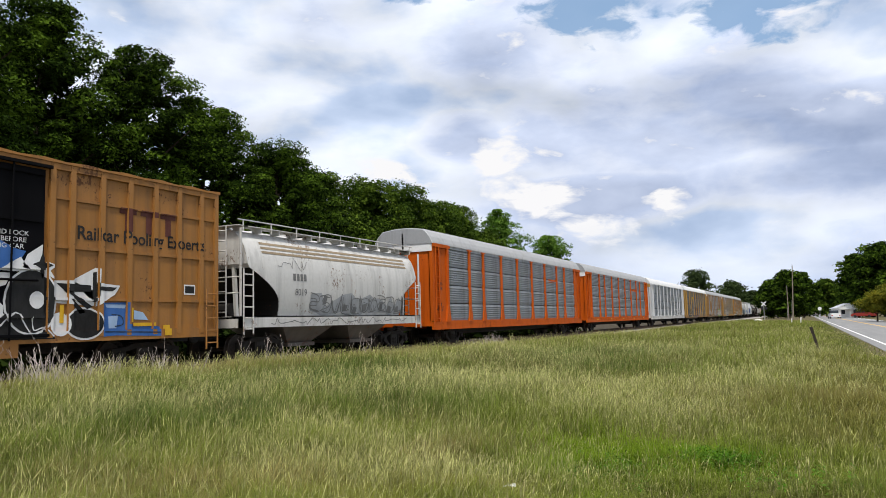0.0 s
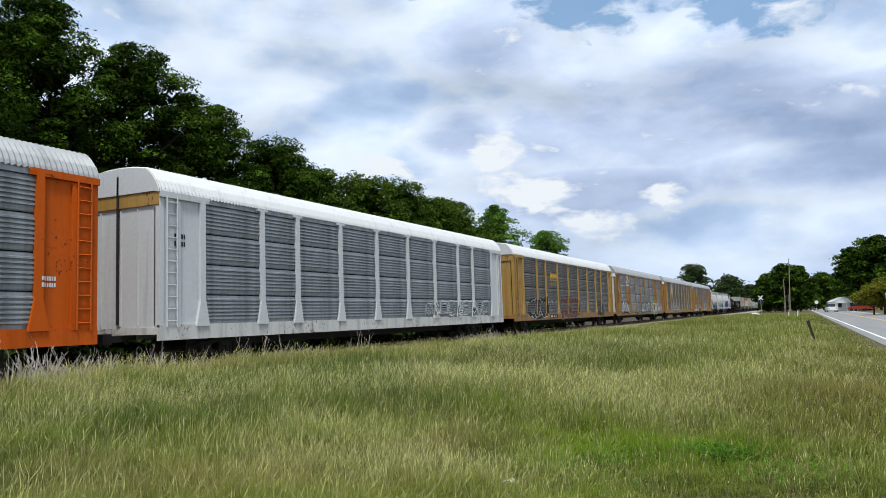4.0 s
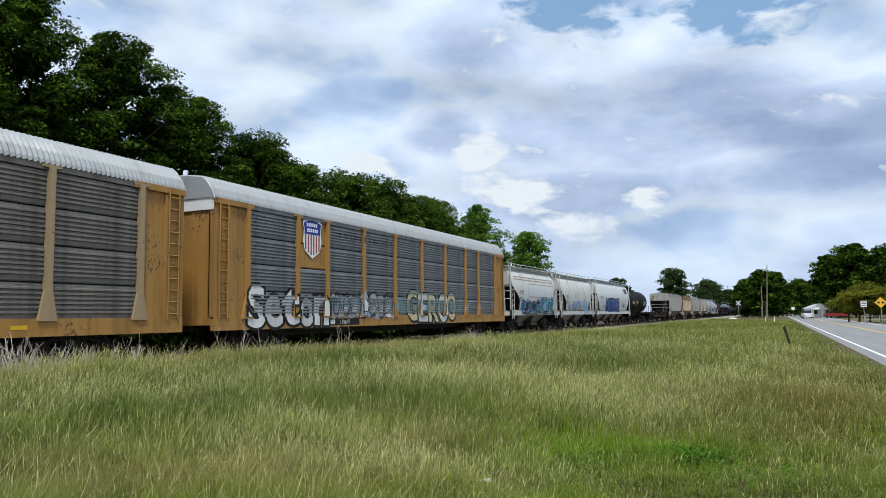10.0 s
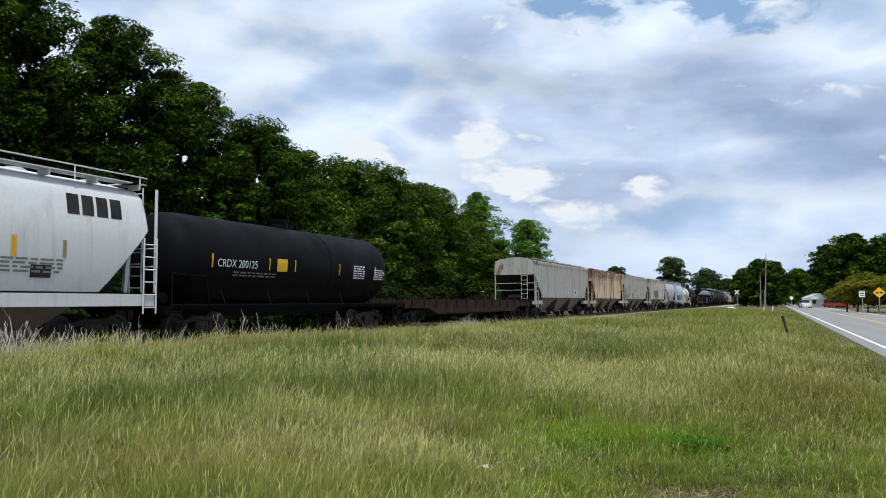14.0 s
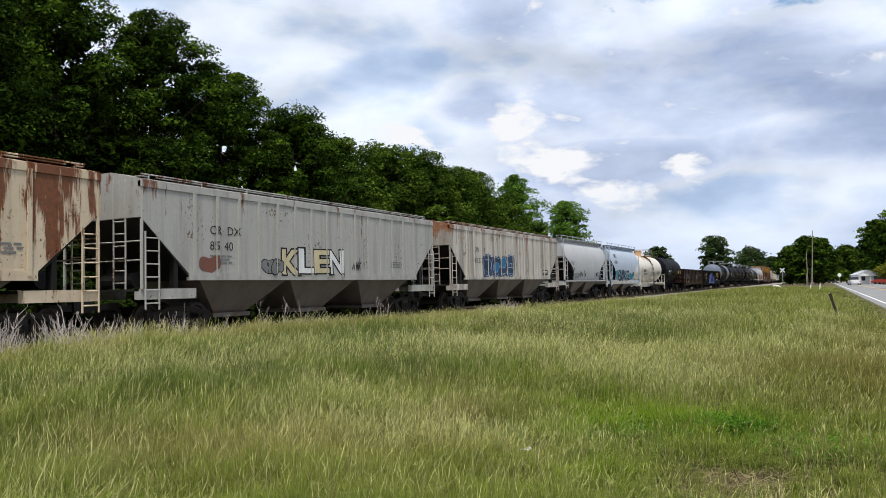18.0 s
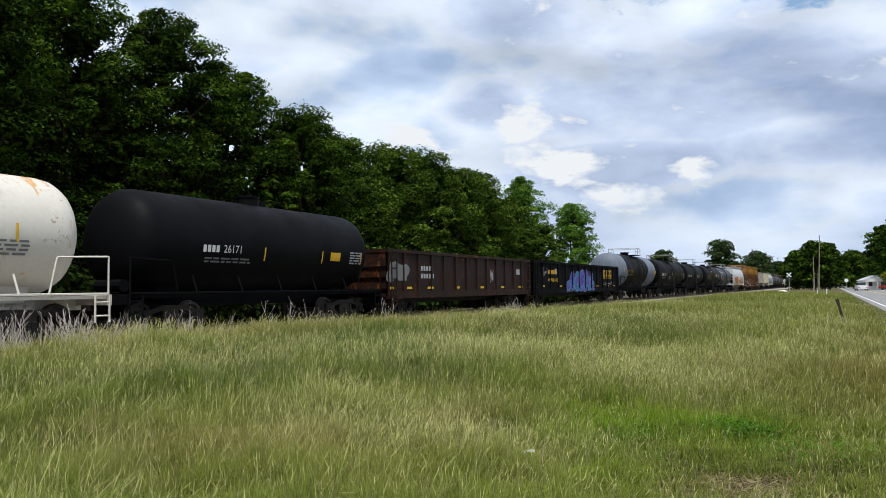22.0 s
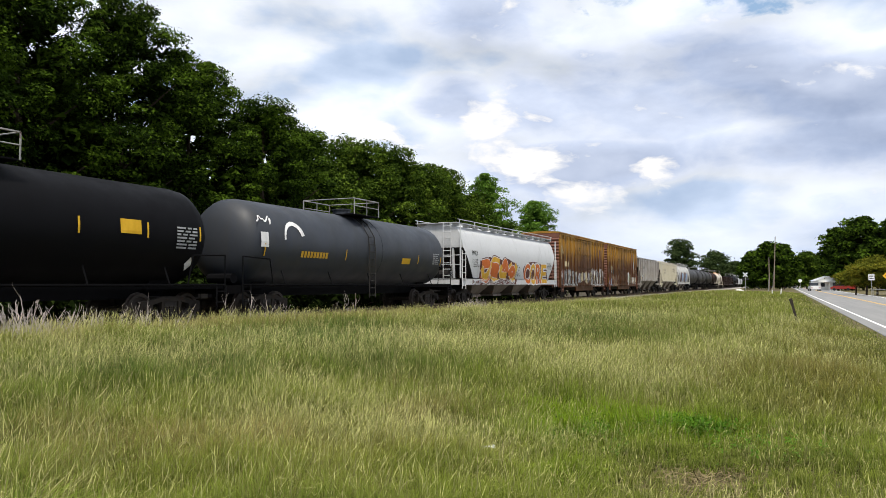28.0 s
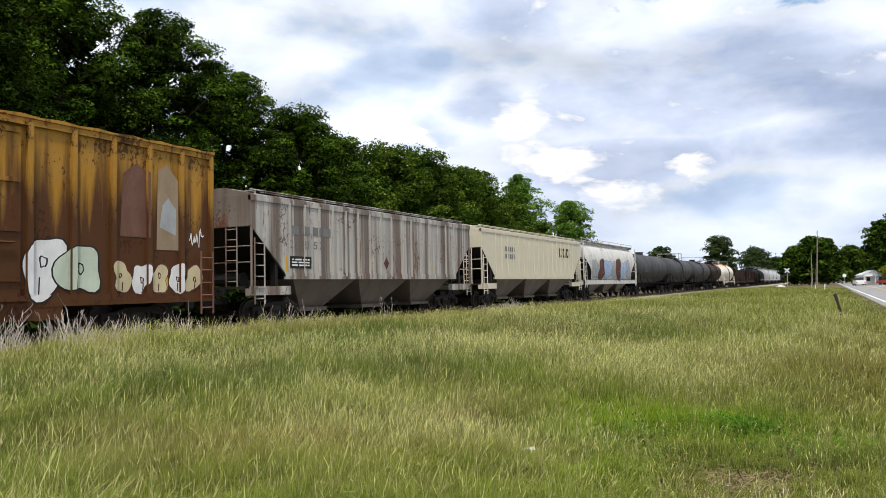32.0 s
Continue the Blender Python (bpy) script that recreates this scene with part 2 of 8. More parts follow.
def part(name, bm, material, parent, label="", smooth=False, kind="", at=None):
    """Links a bmesh, or a mesh, as ONE object under a thing or part."""
    me = finish(bm, name, smooth) if isinstance(bm, bmesh.types.BMesh) else bm
    if material and not me.materials:
        me.materials.append(material)
    ob = new(name, me)
    ob.parent = parent
    if at is not None:
        ob.matrix_basis = at
    return tagged(ob, label=label, kind=kind)


def thing(name, label, category, group="", kind=""):
    return tagged(new(name), label, category, group, kind)


def solid(name, bm, material, label, category="", group="", kind="", smooth=False):
    me = finish(bm, name, smooth) if isinstance(bm, bmesh.types.BMesh) else bm
    me.materials.append(material)
    return tagged(new(name, me), label, category, group, kind)


def ladder(name, parent, material, x0, x1, y, z0, z1, rungs, axis="x", r=0.02):
    """A ladder whose stiles stand at x0 and x1 (or y0, y1 with axis y) on the plane y (or x)."""
    bm = bmesh.new()
    at = (lambda u, z: (u, y, z)) if axis == "x" else (lambda u, z: (y, u, z))
    for u in (x0, x1):
        rod(bm, at(u, z0), at(u, z1), r * 1.3, 5)
    for i in range(rungs):
        z = z0 + (z1 - z0) * (i + 0.5) / rungs
        rod(bm, at(x0, z), at(x1, z), r, 5)
    return part(name, bm, material, parent)

# ---- ground, track, road ----
SPEED = 18.2


def track_y(x):
    """The middle of the track, which runs straight past the camera."""
    return 17.2


def smooth(a, b, v):
    t = min(1.0, max(0.0, (v - a) / (b - a)))
    return t * t * (3 - 2 * t)


def rise(x, y):
    """Height of the ground: flat by the road, a low bank before the track."""
    if not (-60 < x < 190 and -2.6 < y < 15):
        return 0.0
    h = 0.05 * math.sin(x * 0.21 + 1.3) * math.cos(y * 0.33) + 0.035 * math.sin(x * 0.53 + y * 0.41)
    bank = smooth(3.0, 11.5, y) * (1 - smooth(13.2, 14.8, y)) * (0.40 - 0.22 * smooth(26, 55, x))
    return (h + bank) * smooth(-2.6, -1.0, y) * smooth(-60, -30, x) * (1 - smooth(150, 190, x))


GRASSGROUND = Nodes("meadow_soil", 0.95, 0, 0.1)
_f = GRASSGROUND.noise(GRASSGROUND.world(), 0.35, 8.0, 0.6)
_g = GRASSGROUND.noise(GRASSGROUND.world(), 6.0, 6.0, 0.7)
GRASSGROUND.bump(_g, 0.6, 0.06)
_y = GRASSGROUND.t.nodes.new("ShaderNodeSeparateXYZ")
GRASSGROUND.t.links.new(GRASSGROUND.world(), _y.inputs[0])
# brown floor behind the track, the wood's shade put into its colour
_shaded_litter = GRASSGROUND.ramp(GRASSGROUND.math("DIVIDE", _y.outputs["Y"], 40.0), (0.52, 0), (0.58, 1))
GRASSGROUND = GRASSGROUND.color(GRASSGROUND.mix(_shaded_litter, GRASSGROUND.mix(_g, GRASSGROUND.ramp(_f, (0.3, (0.055, 0.065, 0.02)), (0.6, (0.12, 0.105, 0.045))), (0.115, 0.09, 0.05)), (0.055, 0.045, 0.03)))


def build_ground():
    xs = [-3000, -1500, -800, -300, -100] + [-40 + 2 * i for i in range(101)] + [200, 260, 340, 500, 800, 1500, 3000]
    ys = [-3000, -1000, -300, -100, -40, -12] + [-2.8 + 0.8 * i for i in range(22)] + [16, 22, 30, 60, 150, 400, 1200, 3000]
    bm = bmesh.new()
    grid = [[bm.verts.new((x, y, rise(x, y))) for y in ys] for x in xs]
    for i in range(len(xs) - 1):
        for j in range(len(ys) - 1):
            bm.faces.new((grid[i][j], grid[i + 1][j], grid[i + 1][j + 1], grid[i][j + 1]))
    solid("ground", bm, GRASSGROUND, "grassy ground of the meadow, green and straw", "ground", kind="structure", smooth=True)


build_ground()


def ribbon(profile, xs, bm=None):
    """Sweeps a profile of (offset from the track's middle, height) along the track."""
    bm = bm or bmesh.new()
    secs = []
    for x in xs:
        dy = track_y(x + 0.5) - track_y(x - 0.5)
        n = math.hypot(1, dy)
        secs.append([(x - o * dy / n, track_y(x) + o / n, z) for o, z in profile])
    skin(bm, secs)
    return bm


XS = [-600, -300, -100] + [-50 + 10 * i for i in range(40)] + [400, 600, 900]
_m = Nodes("ballast_stone", 0.95, 0, 0.2)
_v = _m.t.nodes.new("ShaderNodeTexVoronoi")
_v.inputs["Scale"].default_value = 16
_m.put(_v.inputs["Vector"], _m.world())
_m.bump(_v.outputs["Distance"], 1.0, 0.05)
BALLAST = _m.color(_m.mix(_m.noise(_m.world(), 0.8, 5.0), _m.ramp(_v.outputs["Color"], (0.2, (0.26, 0.24, 0.22)), (0.8, (0.52, 0.49, 0.45))), (0.27, 0.23, 0.19)))
solid("ballast_bed", ribbon([(-2.9, -0.02), (-1.7, 0.24), (1.7, 0.24), (2.9, -0.02)], XS), BALLAST, "grey crushed-stone ballast under the track", "ballast", kind="structure")
RAILSIDE = plain("rusty_rail", (0.085, 0.05, 0.033), 0.8, 0.2)
for _o in (-0.755, 0.755):
    _r = ribbon([(_o - 0.07, 0.27), (_o - 0.07, 0.285), (_o - 0.012, 0.30), (_o - 0.012, 0.405), (_o - 0.036, 0.415), (_o - 0.036, 0.447), (_o + 0.036, 0.447), (_o + 0.036, 0.415), (_o + 0.012, 0.405), (_o + 0.012, 0.30), (_o + 0.07, 0.285), (_o + 0.07, 0.27)], XS)
    solid("rail", _r, RAILSIDE, "rusty steel rail on wooden ties", "rail", "rails of the track", "structure")


# wooden ties under the rails, those near the camera one by one
TIE = plain("old_tie_wood", (0.075, 0.055, 0.042), 0.95, 0, 0.4, 3.0)
_bm = bmesh.new()
box(_bm, -0.115, 0.115, -1.3, 1.3, 0.10, 0.27)
_tie = finish(_bm, "tie")
_tie.materials.append(TIE)
_bed = bpy.data.objects["ballast_bed"]
for _i in range(130):
    _o = new("tie", _tie)
    _o.parent = _bed
    _o.matrix_basis = pose(4 + 0.54 * _i, 17.2 + random.uniform(-0.03, 0.03), 0, 0, 0, random.uniform(-1, 1))
# ---- road with its markings ----
_m = Nodes("road_asphalt", 0.9, 0, 0.3)
_a = _m.noise(_m.world(), 90.0, 3.0, 0.7)
_b = _m.noise(_m.world((0.05, 1.0, 1.0)), 1.6, 5.0, 0.6)
_m.bump(_a, 0.4, 0.006)
ASPHALT = _m.color(_m.mix(_a, _m.ramp(_b, (0.3, (0.20, 0.20, 0.20)), (0.7, (0.30, 0.295, 0.285))), (0.16, 0.16, 0.16)))
ROADPAINT_W = plain("white_road_paint", (0.72, 0.72, 0.70), 0.7, 0, 0.12, 3.0)
ROADPAINT_Y = plain("yellow_road_paint", (0.60, 0.36, 0.06), 0.7, 0, 0.2, 3.0)
ROAD_L, ROAD_R = -2.75, -10.9


def slab(name, x0, x1, y0, y1, z, material, label, category):
    bm = bmesh.new()
    box(bm, x0, x1, y1, y0, z - 0.06, z)
    return solid(name, bm, material, label, category, kind="structure")


slab("road", -600, 1500, ROAD_L, ROAD_R, 0.02, ASPHALT, "worn grey two-lane asphalt road", "road")
slab("edge_line_left", -600, 1500, -3.25, -3.37, 0.026, ROADPAINT_W, "white painted edge line on the road", "road marking")
slab("edge_line_right", -600, 1500, -10.2, -10.32, 0.026, ROADPAINT_W, "white painted edge line on the road", "road marking")
slab("centre_line_a", -600, 1500, -6.66, -6.77, 0.026, ROADPAINT_Y, "yellow painted centre line on the road", "road marking")
slab("centre_line_b", -600, 1500, -6.87, -6.98, 0.026, ROADPAINT_Y, "yellow painted centre line on the road", "road marking")

# ---- trees ----
def leaf_mat(name, dark, light, highlight, through_light=0.22):
    n = Nodes(name, 0.8, 0, 0.03)
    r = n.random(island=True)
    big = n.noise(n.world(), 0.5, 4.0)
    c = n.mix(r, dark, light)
    # brighter patches paint sunlit clumps over the darker greens
    c = n.mix(n.ramp(n.math("ADD", n.math("MULTIPLY", big, 0.8), n.math("MULTIPLY", r, 0.2)), (0.47, 0), (0.63, 0.95)), c, highlight)
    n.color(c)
    # leaves let some light through
    tr = n.t.nodes.new("ShaderNodeBsdfTranslucent")
    n.put(tr.inputs[0], c)
    ad = n.t.nodes.new("ShaderNodeMixShader")
    ad.inputs[0].default_value = through_light
    n.t.links.new(n.b.outputs[0], ad.inputs[1])
    n.t.links.new(tr.outputs[0], ad.inputs[2])
    n.t.links.new(ad.outputs[0], n.t.nodes["Material Output"].inputs[0])
    return n.m


# near-black greens for shaded crown interiors, last colour for sunlit highlights
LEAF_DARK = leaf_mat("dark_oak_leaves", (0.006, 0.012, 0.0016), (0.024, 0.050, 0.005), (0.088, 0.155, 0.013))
# undergrowth greens darkened to carry the shade under the trees
LEAF_BUSH = leaf_mat("shaded_undergrowth_leaves", (0.006, 0.011, 0.002), (0.014, 0.026, 0.004), (0.026, 0.044, 0.007))
LEAF_BRIGHT = leaf_mat("bright_leaves", (0.05, 0.11, 0.012), (0.11, 0.21, 0.03), (0.14, 0.25, 0.035))
LEAF_MID = leaf_mat("mid_green_leaves", (0.017, 0.033, 0.004), (0.052, 0.095, 0.010), (0.11, 0.17, 0.018))
# greyer, low-contrast greens: distance haze mixed into the leaf colour
LEAF_FAR = leaf_mat("hazed_far_leaves", (0.025, 0.04, 0.014), (0.05, 0.075, 0.024), (0.06, 0.09, 0.03))
LEAF_HEDGE = leaf_mat("hedge_leaves", (0.07, 0.085, 0.010), (0.15, 0.155, 0.018), (0.22, 0.20, 0.020))
_m = Nodes("bark", 0.95, 0, 0.1)
_f = _m.noise(_m.coord((6, 6, 1)), 2.0, 6.0, 0.7)
_m.bump(_f, 0.8, 0.05)
BARK = _m.color(_m.ramp(_f, (0.3, (0.03, 0.023, 0.017)), (0.7, (0.11, 0.085, 0.065))))


def leaves(name, centres, rad, count, size, rng, flat=0.6, core=0.14):
    """A crown: many small pointed leaves in layered clumps round the given centres, and larger ones added deep inside
    to block light.
    """
    c = np.array(centres)
    deep = int(count * core)
    which = rng.integers(0, len(c), count)
    d = rng.normal(size=(count, 3))
    d[:, 2] = np.where(rng.random(count) < 0.7, np.abs(d[:, 2]), d[:, 2])
    d /= np.linalg.norm(d, axis=1)[:, None]
    size_of = 0.6 + 0.8 * rng.random(len(c))
    r = rad * size_of[which] * (0.35 + 0.65 * rng.random(count) ** 0.5) * (1 + 0.06 * rng.normal(size=count) ** 2)
    p = c[which] + d * r[:, None] * np.array([1, 1, flat])
    mid = c.mean(0)
    p[:deep] = mid + (p[:deep] - mid) * np.array([0.6, 0.6, 0.85])
    nrm = d * 0.8 + 0.7 * rng.normal(size=(count, 3)) + np.array([0, 0, 0.9])
    nrm /= np.linalg.norm(nrm, axis=1)[:, None]
    u = np.cross(nrm, rng.normal(size=(count, 3)))
    u /= np.linalg.norm(u, axis=1)[:, None] + 1e-9
    v = np.cross(nrm, u)
    s = size * (0.6 + 0.8 * rng.random(count))
    s[:deep] *= 2.6
    s = s[:, None]
    verts = np.empty((count, 3, 3))
    verts[:, 0] = p + u * s * 1.1
    verts[:, 1] = p - u * s * 0.8 + v * s * 0.65
    verts[:, 2] = p - u * s * 0.6 - v * s * 0.7
    me = bpy.data.meshes.new(name)
    me.vertices.add(count * 3)
    me.vertices.foreach_set("co", verts.reshape(-1).astype(np.float32))
    me.loops.add(count * 3)
    me.loops.foreach_set("vertex_index", np.arange(count * 3, dtype=np.int32))
    me.polygons.add(count)
    me.polygons.foreach_set("loop_start", np.arange(0, count * 3, 3, dtype=np.int32))
    me.update(calc_edges=True)
    return me


def limb(bm, a, b, r0, r1, n=7):
    a, b = Vector(a), Vector(b)
    q = (b - a).to_track_quat("Z", "Y")
    skin(bm, [[p + q @ Vector((r * math.cos(2 * math.pi * i / n), r * math.sin(2 * math.pi * i / n), 0)) for i in range(n)] for p, r in ((a, r0), (b, r1))])


def tree(name, x, y, height, spread, base, count, size, leaf_m, label, seed, clumps=26, group=""):
    """Trunk, limbs and a crown of leaf clumps that starts at the height base."""
    rng = np.random.default_rng(seed)
    root = thing(name, label, "tree", group)
    root.location = (x, y, 0)
    centres = []
    for i in range(clumps):
        f = (i + rng.random()) / clumps
        z = base + (height - base - 0.6) * f
        w = spread * (math.sin(math.pi * (0.16 + 0.80 * f)) ** 0.7) * (0.75 + 0.5 * rng.random())
        t = i * 2.4 + rng.random()
        rr = w * math.sqrt(rng.random() * 0.65 + 0.35)
        centres.append((rr * math.cos(t), rr * math.sin(t), z))
    centres.append((0, 0, height - spread * 0.28))
    bm = bmesh.new()
    r0 = 0.012 * height + 0.08
    pts = [(0, 0, -0.1), (0.15, -0.1, height * 0.3), (-0.1, 0.15, height * 0.6), (0, 0, height * 0.88)]
    for i in range(3):
        limb(bm, pts[i], pts[i + 1], r0 * (1 - 0.3 * i), r0 * (0.7 - 0.3 * i) + 0.02)
    for cx, cy, cz in centres[::max(2, clumps // 18)]:
        z = max(base * 0.7, cz - 0.55 * math.hypot(cx, cy) - 0.4)
        limb(bm, (0, 0, min(z, height * 0.8)), (cx * 0.9, cy * 0.9, cz), r0 * 0.30, 0.03, 5)
    part("trunk", bm, BARK, root)
    me = leaves("crown", centres, spread * 2.4 / math.sqrt(clumps + 8), count, size, rng)
    part("crown", me, leaf_m, root)
    return root


# the wood behind the track: a tall front row, a lower stretch further on, and rows that close it
_rng = random.Random(4)
WOOD = "trees of the wood behind the track"
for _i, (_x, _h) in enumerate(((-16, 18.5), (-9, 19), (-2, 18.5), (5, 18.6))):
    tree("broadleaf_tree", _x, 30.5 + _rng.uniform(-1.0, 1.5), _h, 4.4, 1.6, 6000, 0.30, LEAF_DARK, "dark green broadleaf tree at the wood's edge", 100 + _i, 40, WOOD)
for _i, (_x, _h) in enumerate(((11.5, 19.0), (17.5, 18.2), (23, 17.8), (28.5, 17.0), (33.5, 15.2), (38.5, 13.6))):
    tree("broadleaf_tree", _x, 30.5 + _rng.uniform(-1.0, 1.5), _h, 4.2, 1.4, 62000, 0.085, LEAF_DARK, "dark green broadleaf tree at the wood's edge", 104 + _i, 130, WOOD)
for _i, (_x, _h) in enumerate(((45, 13.1), (50.5, 13.3), (56, 13.6), (61.5, 13.0), (67, 13.4), (72, 12.4), (77, 11.8))):
    tree("broadleaf_tree", _x, 31 + _rng.uniform(-1.0, 1.5), _h, 3.8, 1.0, 24000, 0.115, LEAF_MID, "mid-green tree in the lower stretch of the wood", 150 + _i, 80, WOOD)
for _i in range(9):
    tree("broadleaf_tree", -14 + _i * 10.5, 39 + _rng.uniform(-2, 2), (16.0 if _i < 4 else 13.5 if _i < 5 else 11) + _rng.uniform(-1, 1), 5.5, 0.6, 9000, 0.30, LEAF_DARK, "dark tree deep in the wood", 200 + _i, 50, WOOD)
tree("broadleaf_tree", 85, 33, 15.3, 3.3, 3.0, 18000, 0.12, LEAF_BRIGHT, "bright green tree past the end of the wood", 301, 60)
tree("broadleaf_tree", 81, 29, 9.0, 2.6, 0.8, 9000, 0.13, LEAF_MID, "low tree beside the end of the wood", 303, 40)
tree("broadleaf_tree", 104, 32.8, 13.9, 4.0, 1.0, 20000, 0.13, LEAF_BRIGHT, "round bright green tree standing free", 302, 70)


def bearing(az, dist):
    a = radians(az)
    return dist * math.cos(a), dist * math.sin(a)


# trees in the distance, on both sides of the road
FARG = "trees in the distance"
for _i, (_az, _d, _h, _w, _n, _lm, _txt) in enumerate((
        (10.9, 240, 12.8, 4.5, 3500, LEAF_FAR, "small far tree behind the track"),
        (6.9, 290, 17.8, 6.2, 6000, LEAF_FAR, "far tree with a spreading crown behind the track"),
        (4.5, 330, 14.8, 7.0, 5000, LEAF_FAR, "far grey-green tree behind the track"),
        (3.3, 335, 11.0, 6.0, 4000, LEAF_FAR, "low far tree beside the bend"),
        (1.9, 232, 10.8, 4.6, 6000, LEAF_DARK, "dark dense tree beside the level crossing"),
        (0.9, 225, 13.0, 4.8, 7000, LEAF_DARK, "tall dark dense tree beside the level crossing"),
        (0.0, 236, 12.8, 4.2, 6000, LEAF_DARK, "dark dense tree behind the utility pole"),
        (-1.4, 262, 11.6, 4.4, 5000, LEAF_MID, "light green tree across the crossing"),
        (-2.1, 280, 11.0, 4.2, 4000, LEAF_MID, "light green tree behind the white house"),
        (-3.3, 215, 15.8, 5.0, 7000, LEAF_DARK, "big dark tree across the road"),
        (-4.8, 205, 17.2, 6.6, 9000, LEAF_DARK, "very big dark tree across the road"),
        (-6.8, 200, 16.2, 6.6, 9000, LEAF_DARK, "big dark tree across the road behind the hedge"),
        (-9.2, 195, 16.0, 6.6, 6000, LEAF_DARK, "big dark tree further along the road"))):
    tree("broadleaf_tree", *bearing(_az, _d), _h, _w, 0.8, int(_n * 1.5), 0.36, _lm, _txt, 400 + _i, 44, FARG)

# clipped yellow-green hedge beyond the road
for _i in range(7):
    _x, _y = bearing(-4.35 - 0.62 * _i, 122 - 1.5 * _i)
    tree("shrub", _x, _y, 4.9 + 0.25 * (_i % 3) - (1.0 if _i == 0 else 0), 2.1, 1.5, 5000, 0.13, LEAF_HEDGE, "yellow-green rounded shrub in the hedge", 500 + _i, 16, "shrubs of the hedge")

# ---- meadow grass ----
def field(x, y, cell, seed):
    """Smooth random values between 0 and 1 over the plane."""
    rng = np.random.default_rng(seed)
    tab = rng.random((64, 64))
    u, v = x / cell, y / cell
    i, j = np.floor(u).astype(int), np.floor(v).astype(int)
    f, g = u - i, v - j
    f, g = f * f * (3 - 2 * f), g * g * (3 - 2 * g)
    a = tab[i % 64, j % 64] * (1 - f) + tab[(i + 1) % 64, j % 64] * f
    b = tab[i % 64, (j + 1) % 64] * (1 - f) + tab[(i + 1) % 64, (j + 1) % 64] * f
    return a * (1 - g) + b * g


def grass_mat(name, root_c, tip_c, dry_c, dry_at, thin=0.35, zones=False):
    n = Nodes(name, 0.7, 0, 0.05)
    isl = n.random(island=True)

    def attribute(key):
        at = n.t.nodes.new("ShaderNodeAttribute")
        at.attribute_name = key
        return at.outputs["Fac"]

    mid = n.noise(n.world(), 1.1, 4.0, 0.6)
    if zones:
        # lush blue-green, straw and reddish places of the meadow
        tip = n.mix(attribute("lush"), tip_c, (0.135, 0.24, 0.058))
        tip = n.mix(attribute("red"), tip, (0.38, 0.30, 0.085))
        tip = n.mix(attribute("fresh"), tip, (0.33, 0.50, 0.03))
        dry = n.math("ADD", n.math("MULTIPLY", attribute("dry"), 0.42), n.math("ADD", n.math("MULTIPLY", isl, 0.5), n.math("MULTIPLY", mid, 0.45)))
    else:
        tip, dry = tip_c, n.math("ADD", n.math("MULTIPLY", isl, 0.5), n.math("MULTIPLY", mid, 0.5))
    tip = n.mix(n.ramp(dry, (dry_at, 0), (dry_at + 0.22, 0.9)), tip, dry_c)
    # from root to tip; a near-black root paints the shaded gaps between blades
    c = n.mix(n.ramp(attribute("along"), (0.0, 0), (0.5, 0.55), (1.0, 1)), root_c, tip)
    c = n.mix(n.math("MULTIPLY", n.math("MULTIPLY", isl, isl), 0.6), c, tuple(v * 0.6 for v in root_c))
    n.color(c)
    tr = n.t.nodes.new("ShaderNodeBsdfTranslucent")
    n.put(tr.inputs[0], c)
    ms = n.t.nodes.new("ShaderNodeMixShader")
    ms.inputs[0].default_value = thin
    n.t.links.new(n.b.outputs[0], ms.inputs[1])
    n.t.links.new(tr.outputs[0], ms.inputs[2])
    n.t.links.new(ms.outputs[0], n.t.nodes["Material Output"].inputs[0])
    return n.m


def pack(name, V, F, along, extra=None):
    """A mesh from stacked blades: V (k, m, 3), F the faces of one blade, along (m) from root to tip."""
    k, m = V.shape[:2]
    me = bpy.data.meshes.new(name)
    me.vertices.add(k * m)
    me.vertices.foreach_set("co", V.reshape(-1).astype(np.float32))
    flat = np.concatenate([np.array(f) for f in F])
    idx = flat[None, :] + m * np.arange(k)[:, None]
    me.loops.add(idx.size)
    me.loops.foreach_set("vertex_index", idx.reshape(-1).astype(np.int32))
    sizes = np.array([len(f) for f in F])
    st = np.concatenate([[0], np.cumsum(sizes)[:-1]])
    starts = (st[None, :] + len(flat) * np.arange(k)[:, None]).reshape(-1)
    me.polygons.add(len(starts))
    me.polygons.foreach_set("loop_start", starts.astype(np.int32))
    me.update(calc_edges=True)
    a = me.attributes.new("along", "FLOAT", "POINT")
    a.data.foreach_set("value", np.tile(np.array(along, dtype=np.float32), k))
    for key, values in (extra or {}).items():
        a = me.attributes.new(key, "FLOAT", "POINT")
        a.data.foreach_set("value", np.repeat(values.astype(np.float32), m))
    return me


def spot(x, y, cx, cy, rx, ry):
    return np.exp(-(((x - cx) / rx) ** 2 + ((y - cy) / ry) ** 2))


